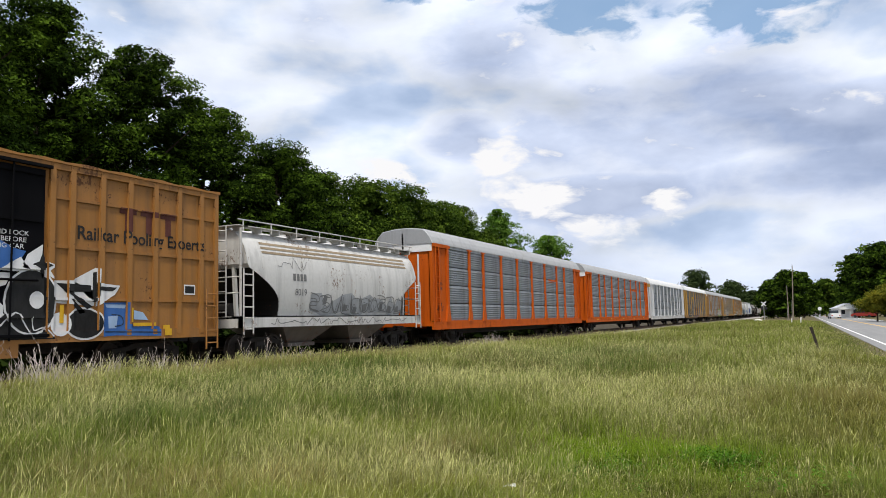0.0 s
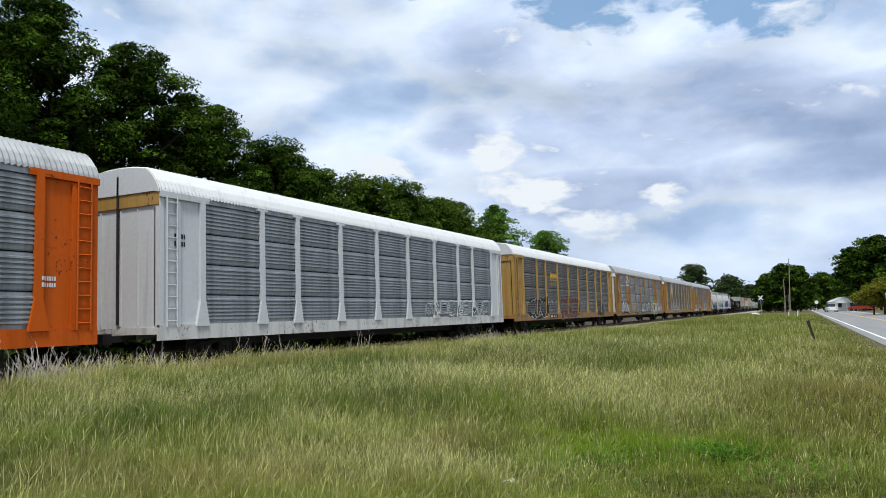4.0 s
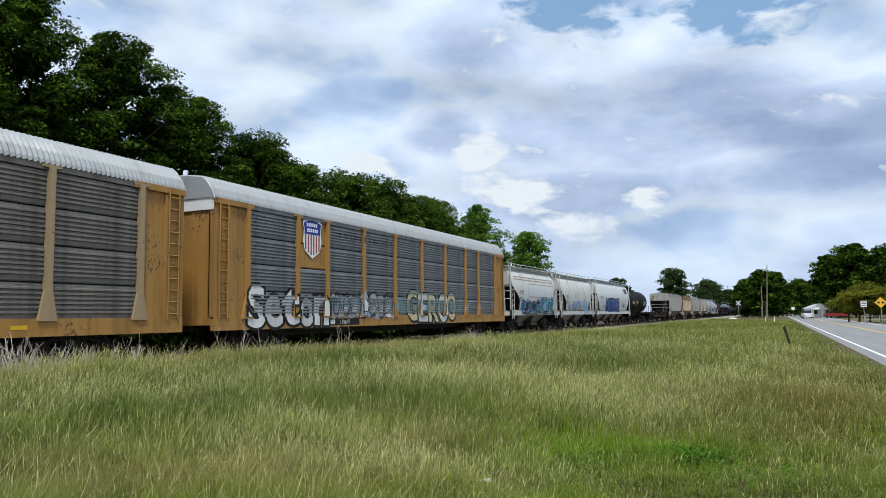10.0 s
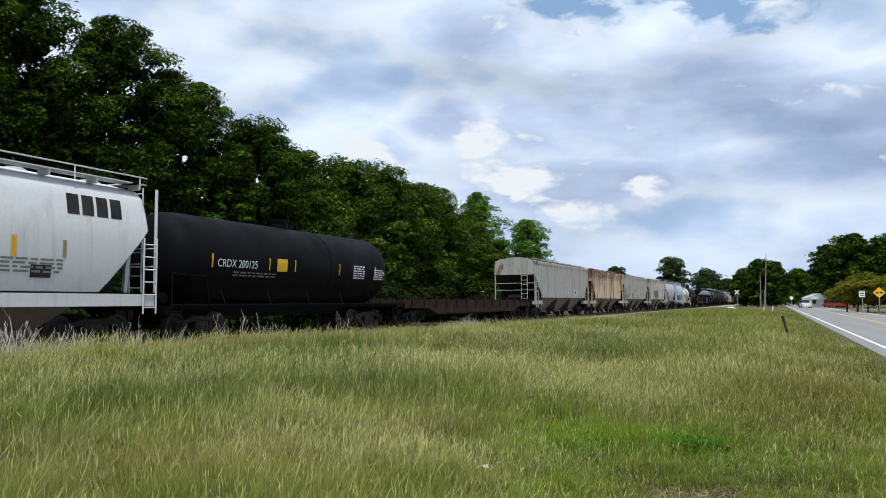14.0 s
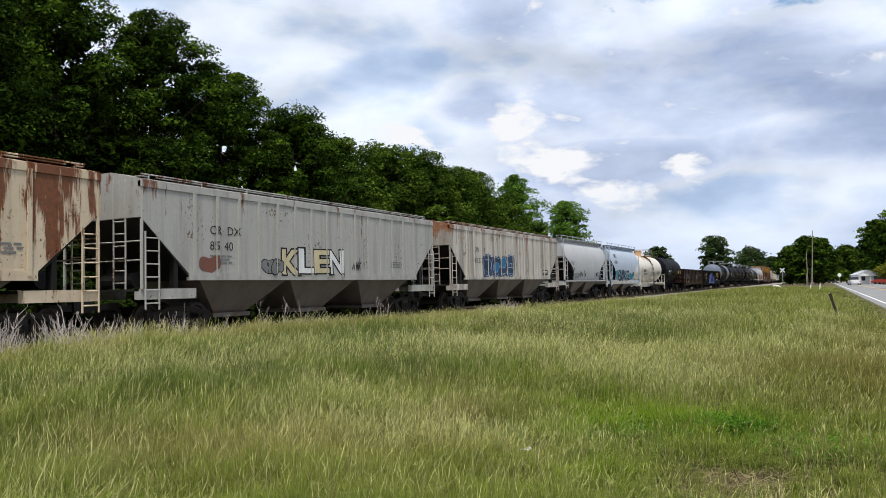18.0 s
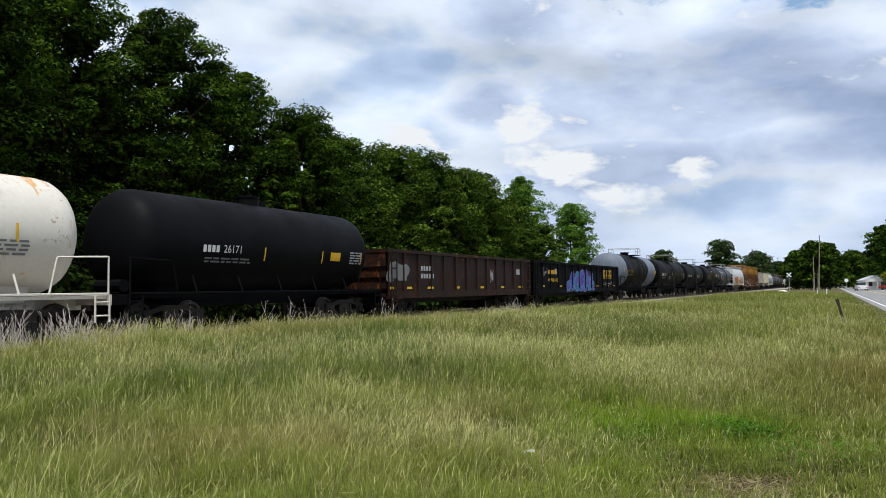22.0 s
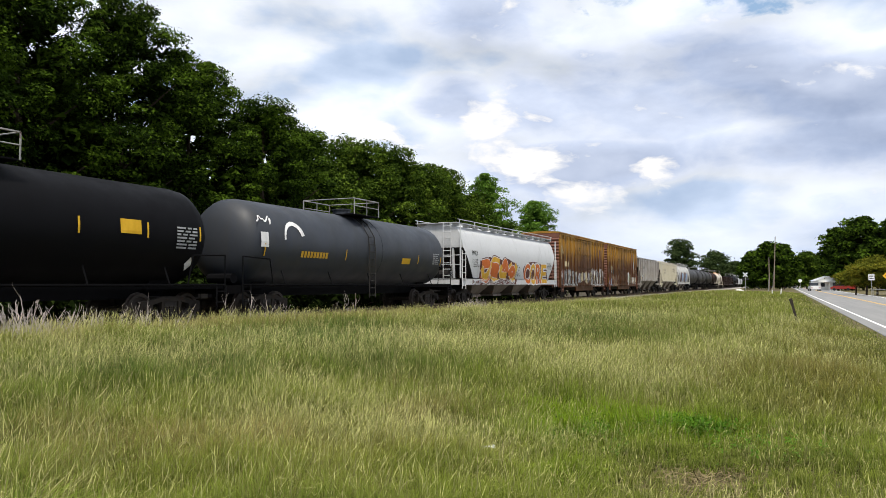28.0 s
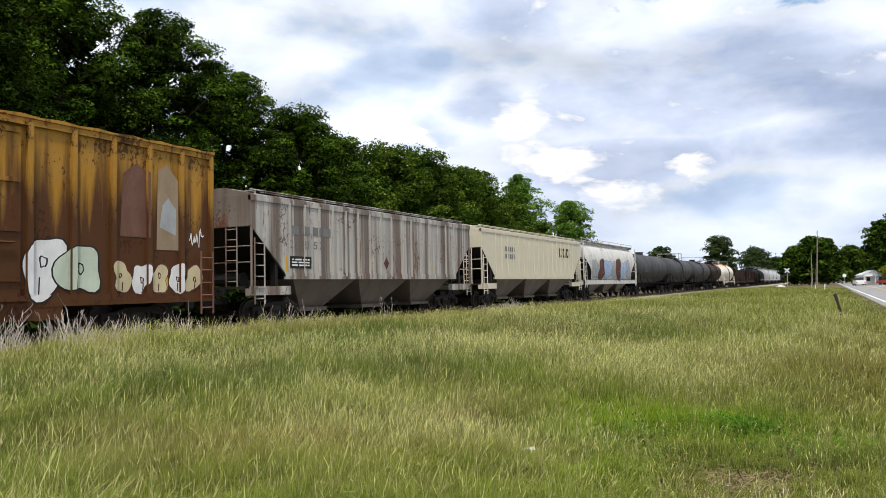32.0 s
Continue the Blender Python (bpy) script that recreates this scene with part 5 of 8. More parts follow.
    SURF[root] = ([], [1.48] + zz, lambda x, z: -HW - 0.006 if z < 1.48 else -float(np.interp(z, zz, [y for y, _ in half])) - 0.008, [])
    hopper_bays(root, BAY, -L + cut + 0.5, L - cut - 0.5, z_bot, bays)
    roof_walk(root, rail_m, -L + 0.45, L - 0.45, z_top + 0.06, 0.30, body_m, 8)
    end_frames(root, L, rail_m, 1.46, z_top + 0.05, cut)
    return done(root, s0, s1, L - 1.6)


# ---- tank car ----
RAIL_GREY = paint("grey_rail_paint", (0.30, 0.30, 0.29), 0.3, 0.2)


def tank_car(s0, s1, tank_m, frame_m, label, radius=1.48, zc=2.58, dome=0.0, platform=True, rail=True, bands=(), over=0.45, name="tank_car", sag=0.0):
    root, L = begin(name, s0, s1, label)
    T = L - over
    bm = bmesh.new()
    seg = 32
    prof = [(-T, 0.02), (-T + 0.02, 0.35), (-T + 0.09, 0.75), (-T + 0.22, 1.08), (-T + 0.40, 1.32), (-T + 0.62, 1.45), (-T + 0.85, 1.0 * 1.48), (-T * 0.5, 1.48), (0, 1.48)]
    prof = prof + [(-x, r) for x, r in prof[-2::-1]]
    secs = []
    for x, r in prof:
        drop = -sag * (1 - abs(x) / T)
        secs.append([(x, r / 1.48 * radius * math.sin(2 * math.pi * i / seg), zc + drop + r / 1.48 * radius * math.cos(2 * math.pi * i / seg)) for i in range(seg)])
    skin(bm, secs)
    tank = part("tank", bm, tank_m, root, smooth=True)
    ring = [zc - radius * math.cos(math.pi * i / 16) for i in range(17)]
    SURF[root] = ([], ring, lambda x, z: -math.sqrt(max(0.0, radius * radius - (z - zc) ** 2)) - 0.012, [])
    for x in bands:
        bm = bmesh.new()
        skin(bm, [[(x + d, (radius + 0.012) * math.sin(2 * math.pi * i / seg), zc + (radius + 0.012) * math.cos(2 * math.pi * i / seg)) for i in range(seg)] for d in (-0.05, 0.05)])
        part("band", bm, tank_m, tank)
    bm = bmesh.new()
    box(bm, -L, L, -0.32, 0.32, 0.74, 1.02)
    part("centre_sill", bm, frame_m, root)
    for s in (-1, 1):
        bm = bmesh.new()
        box(bm, *sorted((s * L, s * (L - 0.14))), -HW + 0.1, HW - 0.1, 0.86, 1.12)
        part("end_sill", bm, frame_m, root)
        bm = bmesh.new()
        box(bm, *sorted((s * (L - 0.14), s * (L - 1.5))), -HW + 0.27, HW - 0.27, 1.06, 1.10)
        part("end_platform", bm, frame_m, root)
        bm = bmesh.new()
        box(bm, -L + 0.14, L - 0.14, *sorted((s * (HW - 0.12), s * (HW - 0.26))), 1.02, 1.10)
        part("side_walk", bm, frame_m, root)
    for s in (-1, 1):
        bm = bmesh.new()
        a, b = s * (L - 2.0) - 0.35, s * (L - 2.0) + 0.35
        arc = [(1.1 * math.sin(t) * 1.05, zc - radius * math.cos(t) * 1.02) for t in (-0.8, -0.4, 0.0, 0.4, 0.8)]
        prism_x(bm, arc + [(0.5, 0.95), (-0.5, 0.95)], a, b)
        part("saddle", bm, frame_m, root)
    # hand rail round the car, held by stanchions
    if rail:
        bm = bmesh.new()
        for y in (-HW + 0.08, HW - 0.08):
            for s in (-1, 1):
                pipe(bm, [(s * (L - 0.12), y, 1.1), (s * (L - 0.12), y, 2.05), (s * (L - 1.5), y, 2.0), (s * (L - 1.7), y, 1.1)], 0.024, 5)
            rod(bm, (-L + 0.12, y, 1.14), (L - 0.12, y, 1.14), 0.03, 5)
            for i in range(5):
                x = (i - 2) * (L - 2.4) / 2
                rod(bm, (x, y, 1.14), (x, y * 0.86, zc - 0.95), 0.025, 5)
        part("hand_rail", bm, frame_m, root)
    top = zc + radius
    bm = bmesh.new()
    rod(bm, (0, 0, top - 0.1), (0, 0, top + 0.22 + dome), 0.38, 14)
    rod(bm, (0, 0, top + 0.22 + dome), (0, 0, top + 0.27 + dome), 0.42, 14)
    rod(bm, (0.75, 0, top - 0.1), (0.75, 0, top + 0.18), 0.14, 8)
    part("manway", bm, tank_m, root)
    if platform:
        bm = bmesh.new()
        box(bm, -1.0, 1.0, -1.25, 1.25, top - 0.06, top - 0.02)
        part("platform", bm, frame_m, root)
        bm = bmesh.new()
        for y in (-1.25, 1.25):
            pipe(bm, [(-1.0, y, top - 0.05), (-1.0, y, top + 0.60), (1.0, y, top + 0.60), (1.0, y, top - 0.05)], 0.025, 5)
            rod(bm, (0, y, top - 0.05), (0, y, top + 0.6), 0.02, 5)
            rod(bm, (-1, y, top + 0.3), (1, y, top + 0.3), 0.018, 5)
        for x in (-1.0, 1.0):
            rod(bm, (x, -1.25, top + 0.6), (x, 1.25, top + 0.6), 0.02, 5)
        part("platform_rail", bm, RAIL_GREY, root)
        for y in (-1, 1):
            bm = bmesh.new()
            for x in (-0.24, 0.24):
                pts = [(x, y * (HW - 0.02), 0.6), (x, y * (HW - 0.02), zc)] + [(x, y * (radius + 0.08) * math.sin(t), zc + (radius + 0.08) * math.cos(t)) for t in (1.2, 0.8, 0.5)]
                pipe(bm, pts, 0.024, 5)
            for i in range(9):
                z = 0.7 + i * 0.3
                y2 = HW - 0.02 if z < zc else min(HW - 0.02, math.sqrt(max(0.01, (radius + 0.08) ** 2 - (z - zc) ** 2)))
                rod(bm, (-0.24, y * y2, z), (0.24, y * y2, z), 0.018, 5)
            part("side_ladder", bm, STEEL_DARK if frame_m is not RAIL_GREY else frame_m, root)
    for s in (-1, 1):
        ladder("step", root, frame_m, s * (L - 0.1), s * (L - 0.5), -HW + 0.06, 0.45, 1.1, 2)
    bm = bmesh.new()
    rod(bm, (-L + 0.55, -0.75, 1.35), (-L + 0.55, 0.25, 1.35), 0.17, 10)
    part("brake_reservoir", bm, frame_m, root)
    return done(root, s0, s1, L - 1.9)


# ---- gondola and flat car ----
def gondola(s0, s1, body_m, label, ribs=14, z_top=2.66, name="gondola", top_m=None):
    root, L = begin(name, s0, s1, label)
    z0 = 0.86
    bm = bmesh.new()
    for s in (-1, 1):
        a, b = sorted((s * (HW - 0.06), s * (HW - 0.12)))
        box(bm, -L, L, a, b, z0, z_top)
        a, b = sorted((s * HW, s * (HW - 0.14)))
        box(bm, -L, L, a, b, z0 - 0.08, z0 + 0.22)
    box(bm, -L, L, -HW + 0.1, HW - 0.1, 1.02, 1.10)
    for s in (-1, 1):
        a, b = sorted((s * L, s * (L - 0.1)))
        box(bm, a, b, -HW + 0.06, HW - 0.06, z0, z_top)
        for z in (1.3, 1.75, 2.2):
            a, b = sorted((s * (L + 0.08), s * L))
            box(bm, a, b, -HW + 0.1, HW - 0.1, z - 0.1, z + 0.1)
    part("body", bm, body_m, root)
    bm = bmesh.new()
    for s in (-1, 1):
        a, b = sorted((s * (HW + 0.02), s * (HW - 0.16)))
        box(bm, -L - 0.02, L + 0.02, a, b, z_top, z_top + 0.13)
        a, b = sorted((s * (L + 0.03), s * (L - 0.14)))
        box(bm, a, b, -HW + 0.1, HW - 0.1, z_top, z_top + 0.13)
    part("top_chord", bm, top_m or body_m, root)
    rib = bmesh.new()
    prism_y(rib, [(-0.10, z0), (0.10, z0), (0.07, z_top), (-0.07, z_top)], -0.06, 0.06)
    rib = finish(rib, "side_post")
    rib.materials.append(body_m)
    gx = [-L + 0.1 + (2 * L - 0.2) * i / (ribs - 1) for i in range(ribs)]
    SURF[root] = ([x + d for x in gx for d in (-0.085, 0.085)], [z0 + 0.22], lambda x, z: -HW - 0.006 if z < z0 + 0.22 else (-HW - 0.016 if any(abs(x - v) < 0.085 for v in gx) else -HW + 0.054), gx)
    for i in range(ribs):
        x = -L + 0.1 + (2 * L - 0.2) * i / (ribs - 1)
        for s in (-1, 1):
            part("side_post", rib, None, root, at=pose(x, s * (HW - 0.05), 0))
    bm = bmesh.new()
    box(bm, -L + 0.8, L - 0.8, -0.3, 0.3, 0.55, 1.02)
    part("underframe", bm, STEEL_DARK, root)
    for s in (-1, 1):
        ladder("ladder", root, body_m, s * (L - 0.15), s * (L - 0.55), -HW - 0.06, 0.5, z_top, 5)
    return done(root, s0, s1, L - 1.9)


def flat_car(s0, s1, body_m, label):
    root, L = begin("flat_car", s0, s1, label)
    bm = bmesh.new()
    box(bm, -L, L, -HW + 0.05, HW - 0.05, 0.98, 1.12)
    for s in (-1, 1):
        a, b = sorted((s * HW, s * (HW - 0.14)))
        prism_y(bm, [(-L, 0.92), (-L + 2.6, 0.92), (-L + 3.6, 0.62), (L - 3.6, 0.62), (L - 2.6, 0.92), (L, 0.92), (L, 1.16), (-L, 1.16)], a, b)
    part("deck", bm, body_m, root)
    post = bmesh.new()
    box(post, -0.06, 0.06, -0.05, 0.05, 0.9, 1.42)
    post = finish(post, "stake_pocket")
    post.materials.append(body_m)
    for i in range(14):
        for s in (-1, 1):
            part("stake_pocket", post, None, root, at=pose(-L + 0.7 + (2 * L - 1.4) * i / 13, s * (HW + 0.02), 0))
    bm = bmesh.new()
    for y in (-0.9, 0.9):
        box(bm, -L + 0.8, L - 0.8, y - 0.12, y + 0.12, 1.124, 1.34)
    part("load_riser", bm, body_m, root)
    bm = bmesh.new()
    box(bm, -L + 0.8, L - 0.8, -0.3, 0.3, 0.5, 0.98)
    part("underframe", bm, STEEL_DARK, root)
    return done(root, s0, s1, L - 1.9)

# ---- what is painted on the cars ----
INK = {}


def ink(name, rgb, vary=0.3):
    if name not in INK:
        n = Nodes("spray_" + name, 0.6, 0.0, 0.12)
        f = n.noise(n.coord((1, 1, 0.5)), 2.5, 6.0, 0.65)
        INK[name] = n.color(n.mix(n.ramp(f, (0.3, 0), (0.72, 1)), tuple(v * (1 - vary * 0.6) for v in rgb), tuple(min(1, v * (1 + vary * 0.4) + 0.02) for v in rgb)))
    return INK[name]


WHITE_INK, BLACK_INK, YELLOW_INK = ink("white", (0.66, 0.66, 0.66)), ink("black", (0.012, 0.012, 0.012)), ink("yellow", (0.62, 0.36, 0.02))
GLYPHS = {}


def glyph(text, bold=0.0):
    """Flat outline of a text in Blender's own font, as a list of faces in the plane; one unit high capitals."""
    key = (text, bold)
    if key not in GLYPHS:
        cu = bpy.data.curves.new("text", "FONT")
        cu.body, cu.size, cu.offset, cu.resolution_u = text, 1.37, bold, 4
        ob = bpy.data.objects.new("text", cu)
        me = bpy.data.meshes.new_from_object(ob)
        faces = [[(me.vertices[i].co.x, me.vertices[i].co.y) for i in p.vertices] for p in me.polygons]
        bpy.data.objects.remove(ob)
        bpy.data.meshes.remove(me)
        GLYPHS[key] = faces
    return GLYPHS[key]


def on_side(name, root, faces, material, lift=0.0, label="", parent=None, layers=None):
    """Lays flat faces, given in the car's x and z, on the side of the car that looks to the road, following its posts and curves."""
    xc, zc, depth, _ = SURF[root]
    bm = bmesh.new()
    order = bm.faces.layers.int.new("order")
    xs = [p[0] for f in faces for p in f]
    zs = [p[1] for f in faces for p in f]
    for i, f in enumerate(faces):
        face = bm.faces.new([bm.verts.new((x, 0, z)) for x, z in f])
        face[order] = layers[i] if layers else 0
    for axis, cuts, lo, hi in ((0, xc, min(xs), max(xs)), (2, zc, min(zs), max(zs))):
        for c in cuts:
            if lo < c < hi:
                no = (1, 0, 0) if axis == 0 else (0, 0, 1)
                bmesh.ops.bisect_plane(bm, geom=bm.verts[:] + bm.edges[:] + bm.faces[:], plane_co=(c if axis == 0 else 0, 0, c if axis == 2 else 0), plane_no=no)
    V, F = [], []
    curved = len(zc) > 2 and not SURF[root][3]
    for f in bm.faces:
        m = f.calc_center_median()
        y0 = depth(m.x, m.z)
        F.append(range(len(V), len(V) + len(f.verts)))
        for v in f.verts:
            y = depth(m.x, v.co.z if curved and not (m.z < zc[0]) else m.z) if curved else y0
            V.append((v.co.x, y - lift - 0.0004 * f[order], v.co.z))
    bm.free()
    me = bpy.data.meshes.new(name)
    me.from_pydata(V, [(F[i][0], F[i + 1][0]) for i in range(len(F) - 1)], [tuple(f) for f in F])
    me.materials.append(material)
    return part(name, me, None, parent or root, label)


def placed(faces, x, z, sx, sz, tilt=0.0, slant=0.0):
    c, s = math.cos(radians(tilt)), math.sin(radians(tilt))
    return [[(x + sx * (c * u - s * v + slant * v), z + sz * (s * u + c * v)) for u, v in f] for f in faces]


def width(faces):
    xs = [p[0] for f in faces for p in f]
    return min(xs), max(xs)


def writing(root, text, x, z, h, material, stretch=1.0, name="lettering", bold=0.0, label=""):
    """Stencilled text whose lower left corner is at (x, z)."""
    return on_side(name, root, placed(glyph(text, bold), x, z, h * stretch, h), material, 0.004, label)


def bars(root, count, x, z, h, material, pitch=0.62, name="lettering", rows=1, gap=1.5):
    """Marks too small or not meant to be read: one plain bar a character."""
    faces = []
    for r in range(rows):
        zz = z - r * h * gap
        for i in range(count):
            a = x + i * h * pitch
            faces.append([(a, zz), (a + h * pitch * 0.72, zz), (a + h * pitch * 0.72, zz + h), (a, zz + h)])
    return on_side(name, root, faces, material, 0.004)


def plate(root, x0, x1, z0, z1, material, name="painted_patch", lift=0.003, label=""):
    return on_side(name, root, [[(x0, z0), (x1, z0), (x1, z1), (x0, z1)]], material, lift, label)


def data_block(root, x, z, w, material, rows=4, h=0.05):
    """A block of small stencilled data lines."""
    rng = random.Random(int(x * 100) + int(z * 37))
    faces = []
    for r in range(rows):
        a = x
        while a < x + w - 0.08:
            b = min(x + w, a + rng.uniform(0.12, 0.4))
            faces.append([(a, z - r * h * 1.9), (b, z - r * h * 1.9), (b, z - r * h * 1.9 + h), (a, z - r * h * 1.9 + h)])
            a = b + 0.07
    return on_side("stencil_block", root, faces, material, 0.004)


def blob(rng, n=18, wob=0.16, flat=0.0):
    """A rounded, uneven outline within the unit square."""
    ph = [rng.uniform(0, 6.28) for _ in range(4)]
    pts = []
    for i in range(n):
        t = 2 * math.pi * i / n
        r = 0.5 * (1 + wob * math.sin(2 * t + ph[0]) + wob * 0.7 * math.sin(3 * t + ph[1]) + wob * 0.4 * math.sin(5 * t + ph[2]))
        k = (abs(math.cos(t)) ** 3 + abs(math.sin(t)) ** 3) ** (-1 / 3)
        pts.append((0.5 + r * k * math.cos(t), 0.5 + r * k * math.sin(t)))
    return [pts]


def graffiti(root, word, x0, x1, z0, z1, fills, outline, seed=0, halo=None, bubble=True, shine=None, line=0.035):
    """A spray-painted piece: halo, outlined letters, shine strokes. A dot in the word gives a swollen shape."""
    rng = random.Random(seed)
    base = None
    if halo:
        base = tagged(on_side("graffiti", root, placed(blob(rng, 40, 0.07), x0 - 0.15, z0 - 0.03, x1 - x0 + 0.3, (z1 - z0) * 1.02), halo, 0.003), "spray-painted graffiti")
    n = len(word)
    w = (x1 - x0) / n
    h = z1 - z0
    dark, dark_k, inner = [], [], {}

    def fill(key, faces, k):
        f, o = inner.setdefault(key, ([], []))
        f.extend(faces)
        o.extend([k] * len(faces))

    for i, ch in enumerate(word):
        a = x0 + w * i
        k = 4 * (i % 3)
        zz = z0 + rng.uniform(-0.02, 0.05) * h
        hh = h * rng.uniform(0.88, 1.0)
        key = i % len(fills)
        if ch == ".":
            f = blob(rng, 30, 0.17)
            dark += placed(f, a - 0.06 * w - line, zz - line, w * 1.12 + 2 * line, hh + 2 * line)
            dark_k.append(k)
            fill(key, placed(f, a - 0.06 * w, zz, w * 1.12, hh), k + 1)
            hx, hz, hw, hg = a + w * rng.uniform(0.32, 0.46), zz + hh * rng.uniform(0.2, 0.55), w * 0.20, hh * rng.uniform(0.16, 0.3)
            f = blob(rng, 14, 0.2)
            fill("line", placed(f, hx, hz, hw, hg), k + 2)
            fill(key, placed(f, hx + line, hz + line, max(0.02, hw - 2 * line), max(0.02, hg - 2 * line)), k + 3)
            cx = a + w * rng.uniform(0.35, 0.6)
            fill("line", [[(cx, zz), (cx + line, zz), (cx + line * 1.5, zz + hh * 0.32), (cx + line * 0.5, zz + hh * 0.32)]], k + 2)
        else:
            tilt = rng.uniform(-7, 7) * 0.4
            thin, fat = glyph(ch, 0.045 if bubble else 0.02), glyph(ch, 0.045 + 1.6 * line / max(h, 0.3) if bubble else 0.075)
            lo, hi = width(thin)
            sx = w * 1.0 / max(0.25, hi - lo)
            f = placed(fat, a - lo * sx, zz, sx, hh, tilt)
            dark += f
            dark_k += [k] * len(f)
            fill(key, placed(thin, a - lo * sx, zz, sx, hh, tilt), k + 1)
    ob = on_side("graffiti_outline" if base else "graffiti", root, dark, outline, 0.005, "", base, dark_k)
    top = base or ob
    if not base:
        tagged(ob, "spray-painted graffiti")
    for key, (f, o) in inner.items():
        on_side("graffiti_fill" if key != "line" else "graffiti_line", root, f, outline if key == "line" else fills[key], 0.005, "", top, o)
    if shine:
        f = []
        for i in range(n * 3):
            a, z = rng.uniform(x0, x1), z0 + h * rng.uniform(0.15, 0.85)
            dx, dz = rng.uniform(-0.3, 0.3) * w, rng.uniform(0.1, 0.3) * h
            f.append([(a, z), (a + 0.03, z), (a + dx + 0.03, z + dz), (a + dx, z + dz)])
        on_side("graffiti_shine", root, f, shine, 0.015, "", top)
    return top


def ribbon_line(points, thick, steps=4, even=False):
    """A smooth band of even width through the points, as short four-sided pieces."""
    p = [Vector(points[0])] + [Vector(q) for q in points] + [Vector(points[-1])]
    line = []
    for i in range(1, len(p) - 2):
        for k in range(steps):
            u = k / steps
            a, b, c, d = p[i - 1], p[i], p[i + 1], p[i + 2]
            line.append(0.5 * (2 * b + (c - a) * u + (2 * a - 5 * b + 4 * c - d) * u * u + (3 * b - a - 3 * c + d) * u ** 3))
    line.append(p[-1])
    side = []
    for i, q in enumerate(line):
        t = line[min(i + 1, len(line) - 1)] - line[max(i - 1, 0)]
        t = t.normalized() if t.length > 1e-6 else Vector((1, 0))
        w = thick * 0.5 * (1.0 if even else 0.75 + 0.5 * math.sin(1.7 * i) ** 2)
        side.append((q + Vector((-t.y, t.x)) * w, q - Vector((-t.y, t.x)) * w))
    return [[tuple(side[i][0]), tuple(side[i][1]), tuple(side[i + 1][1]), tuple(side[i + 1][0])] for i in range(len(side) - 1)]


HOOKS = (
    ((0.05, 0.0), (0.0, 0.8), (0.35, 1.0), (0.95, 0.95), (1.0, 0.1)),
    ((1.0, 0.9), (0.2, 1.0), (0.05, 0.45), (0.3, 0.0), (0.95, 0.15)),
    ((0.0, 0.95), (0.25, 0.15), (0.6, 0.05), (0.8, 0.6), (1.0, 1.0)),
    ((0.1, 0.05), (0.85, 0.25), (0.8, 0.55), (0.2, 0.6), (0.3, 0.95), (1.0, 1.0)),
    ((0.0, 0.3), (0.4, 0.95), (0.75, 0.5), (0.5, 0.1), (0.2, 0.4)),
    ((0.1, 1.0), (0.1, 0.1), (0.9, 0.0)),
)


def piece(root, x0, x1, z0, z1, ground, tints, lines, seed, cells=8, thick=0.045, ragged=0.09, tall=0.42):
    """A dense painted piece: an uneven ground, tinted swatches on it and interlocking bold lines."""
    rng = random.Random(seed)
    w, h = (x1 - x0) / cells, z1 - z0
    top, low = [], []
    for i in range(cells * 2 + 1):
        x = x0 + (x1 - x0) * i / (cells * 2)
        top.append((x, z1 - h * ragged * rng.uniform(0, 2.2)))
        low.append((x, z0 + h * ragged * rng.uniform(-0.3, 0.6)))
    base = tagged(on_side("graffiti", root, [[low[i], low[i + 1], top[i + 1], top[i]] for i in range(cells * 2)], ground, 0.003), "spray-painted graffiti")
    for k, tint in enumerate(tints):
        f, o = [], []
        for i in range(cells):
            if rng.random() < 0.75:
                a, b = x0 + w * (i + rng.uniform(0.0, 0.35)), z0 + h * rng.uniform(0.05, 0.9 - tall)
                ww, hh = w * rng.uniform(0.4, 0.7), h * rng.uniform(tall * 0.5, tall)
                f.append([(a, b), (a + ww * rng.uniform(0.7, 1.1), b + hh * rng.uniform(-0.2, 0.2)), (a + ww, b + hh), (a + ww * rng.uniform(0.0, 0.4), b + hh * rng.uniform(0.8, 1.2))])
                o.append(i % 3)
        on_side("graffiti_swatch", root, f, tint, 0.005 + 0.002 * k, "", base, o)
    f, o = [], []
    for i in range(cells):
        for q in range(3):
            pts = rng.choice(HOOKS)
            a, b = x0 + w * (i - 0.15 + 0.2 * q * rng.random()), z0 + h * (0.05 + 0.12 * q * rng.random())
            ww, hh = w * (1.15 - 0.28 * q), h * (0.84 - 0.24 * q)
            flip = rng.random() < 0.5
            band = ribbon_line([(min(x1, max(x0, a + ww * (1 - u if flip else u))), min(z1 + 0.02, b + hh * v + rng.uniform(-0.04, 0.04) * h)) for u, v in pts], thick * (1.0 - 0.2 * q))
            f += band
            o += [(i * 3 + q) % 8 * 3 + j % 3 for j in range(len(band))]
    on_side("graffiti_line", root, f, lines, 0.010, "", base, o)
    return base


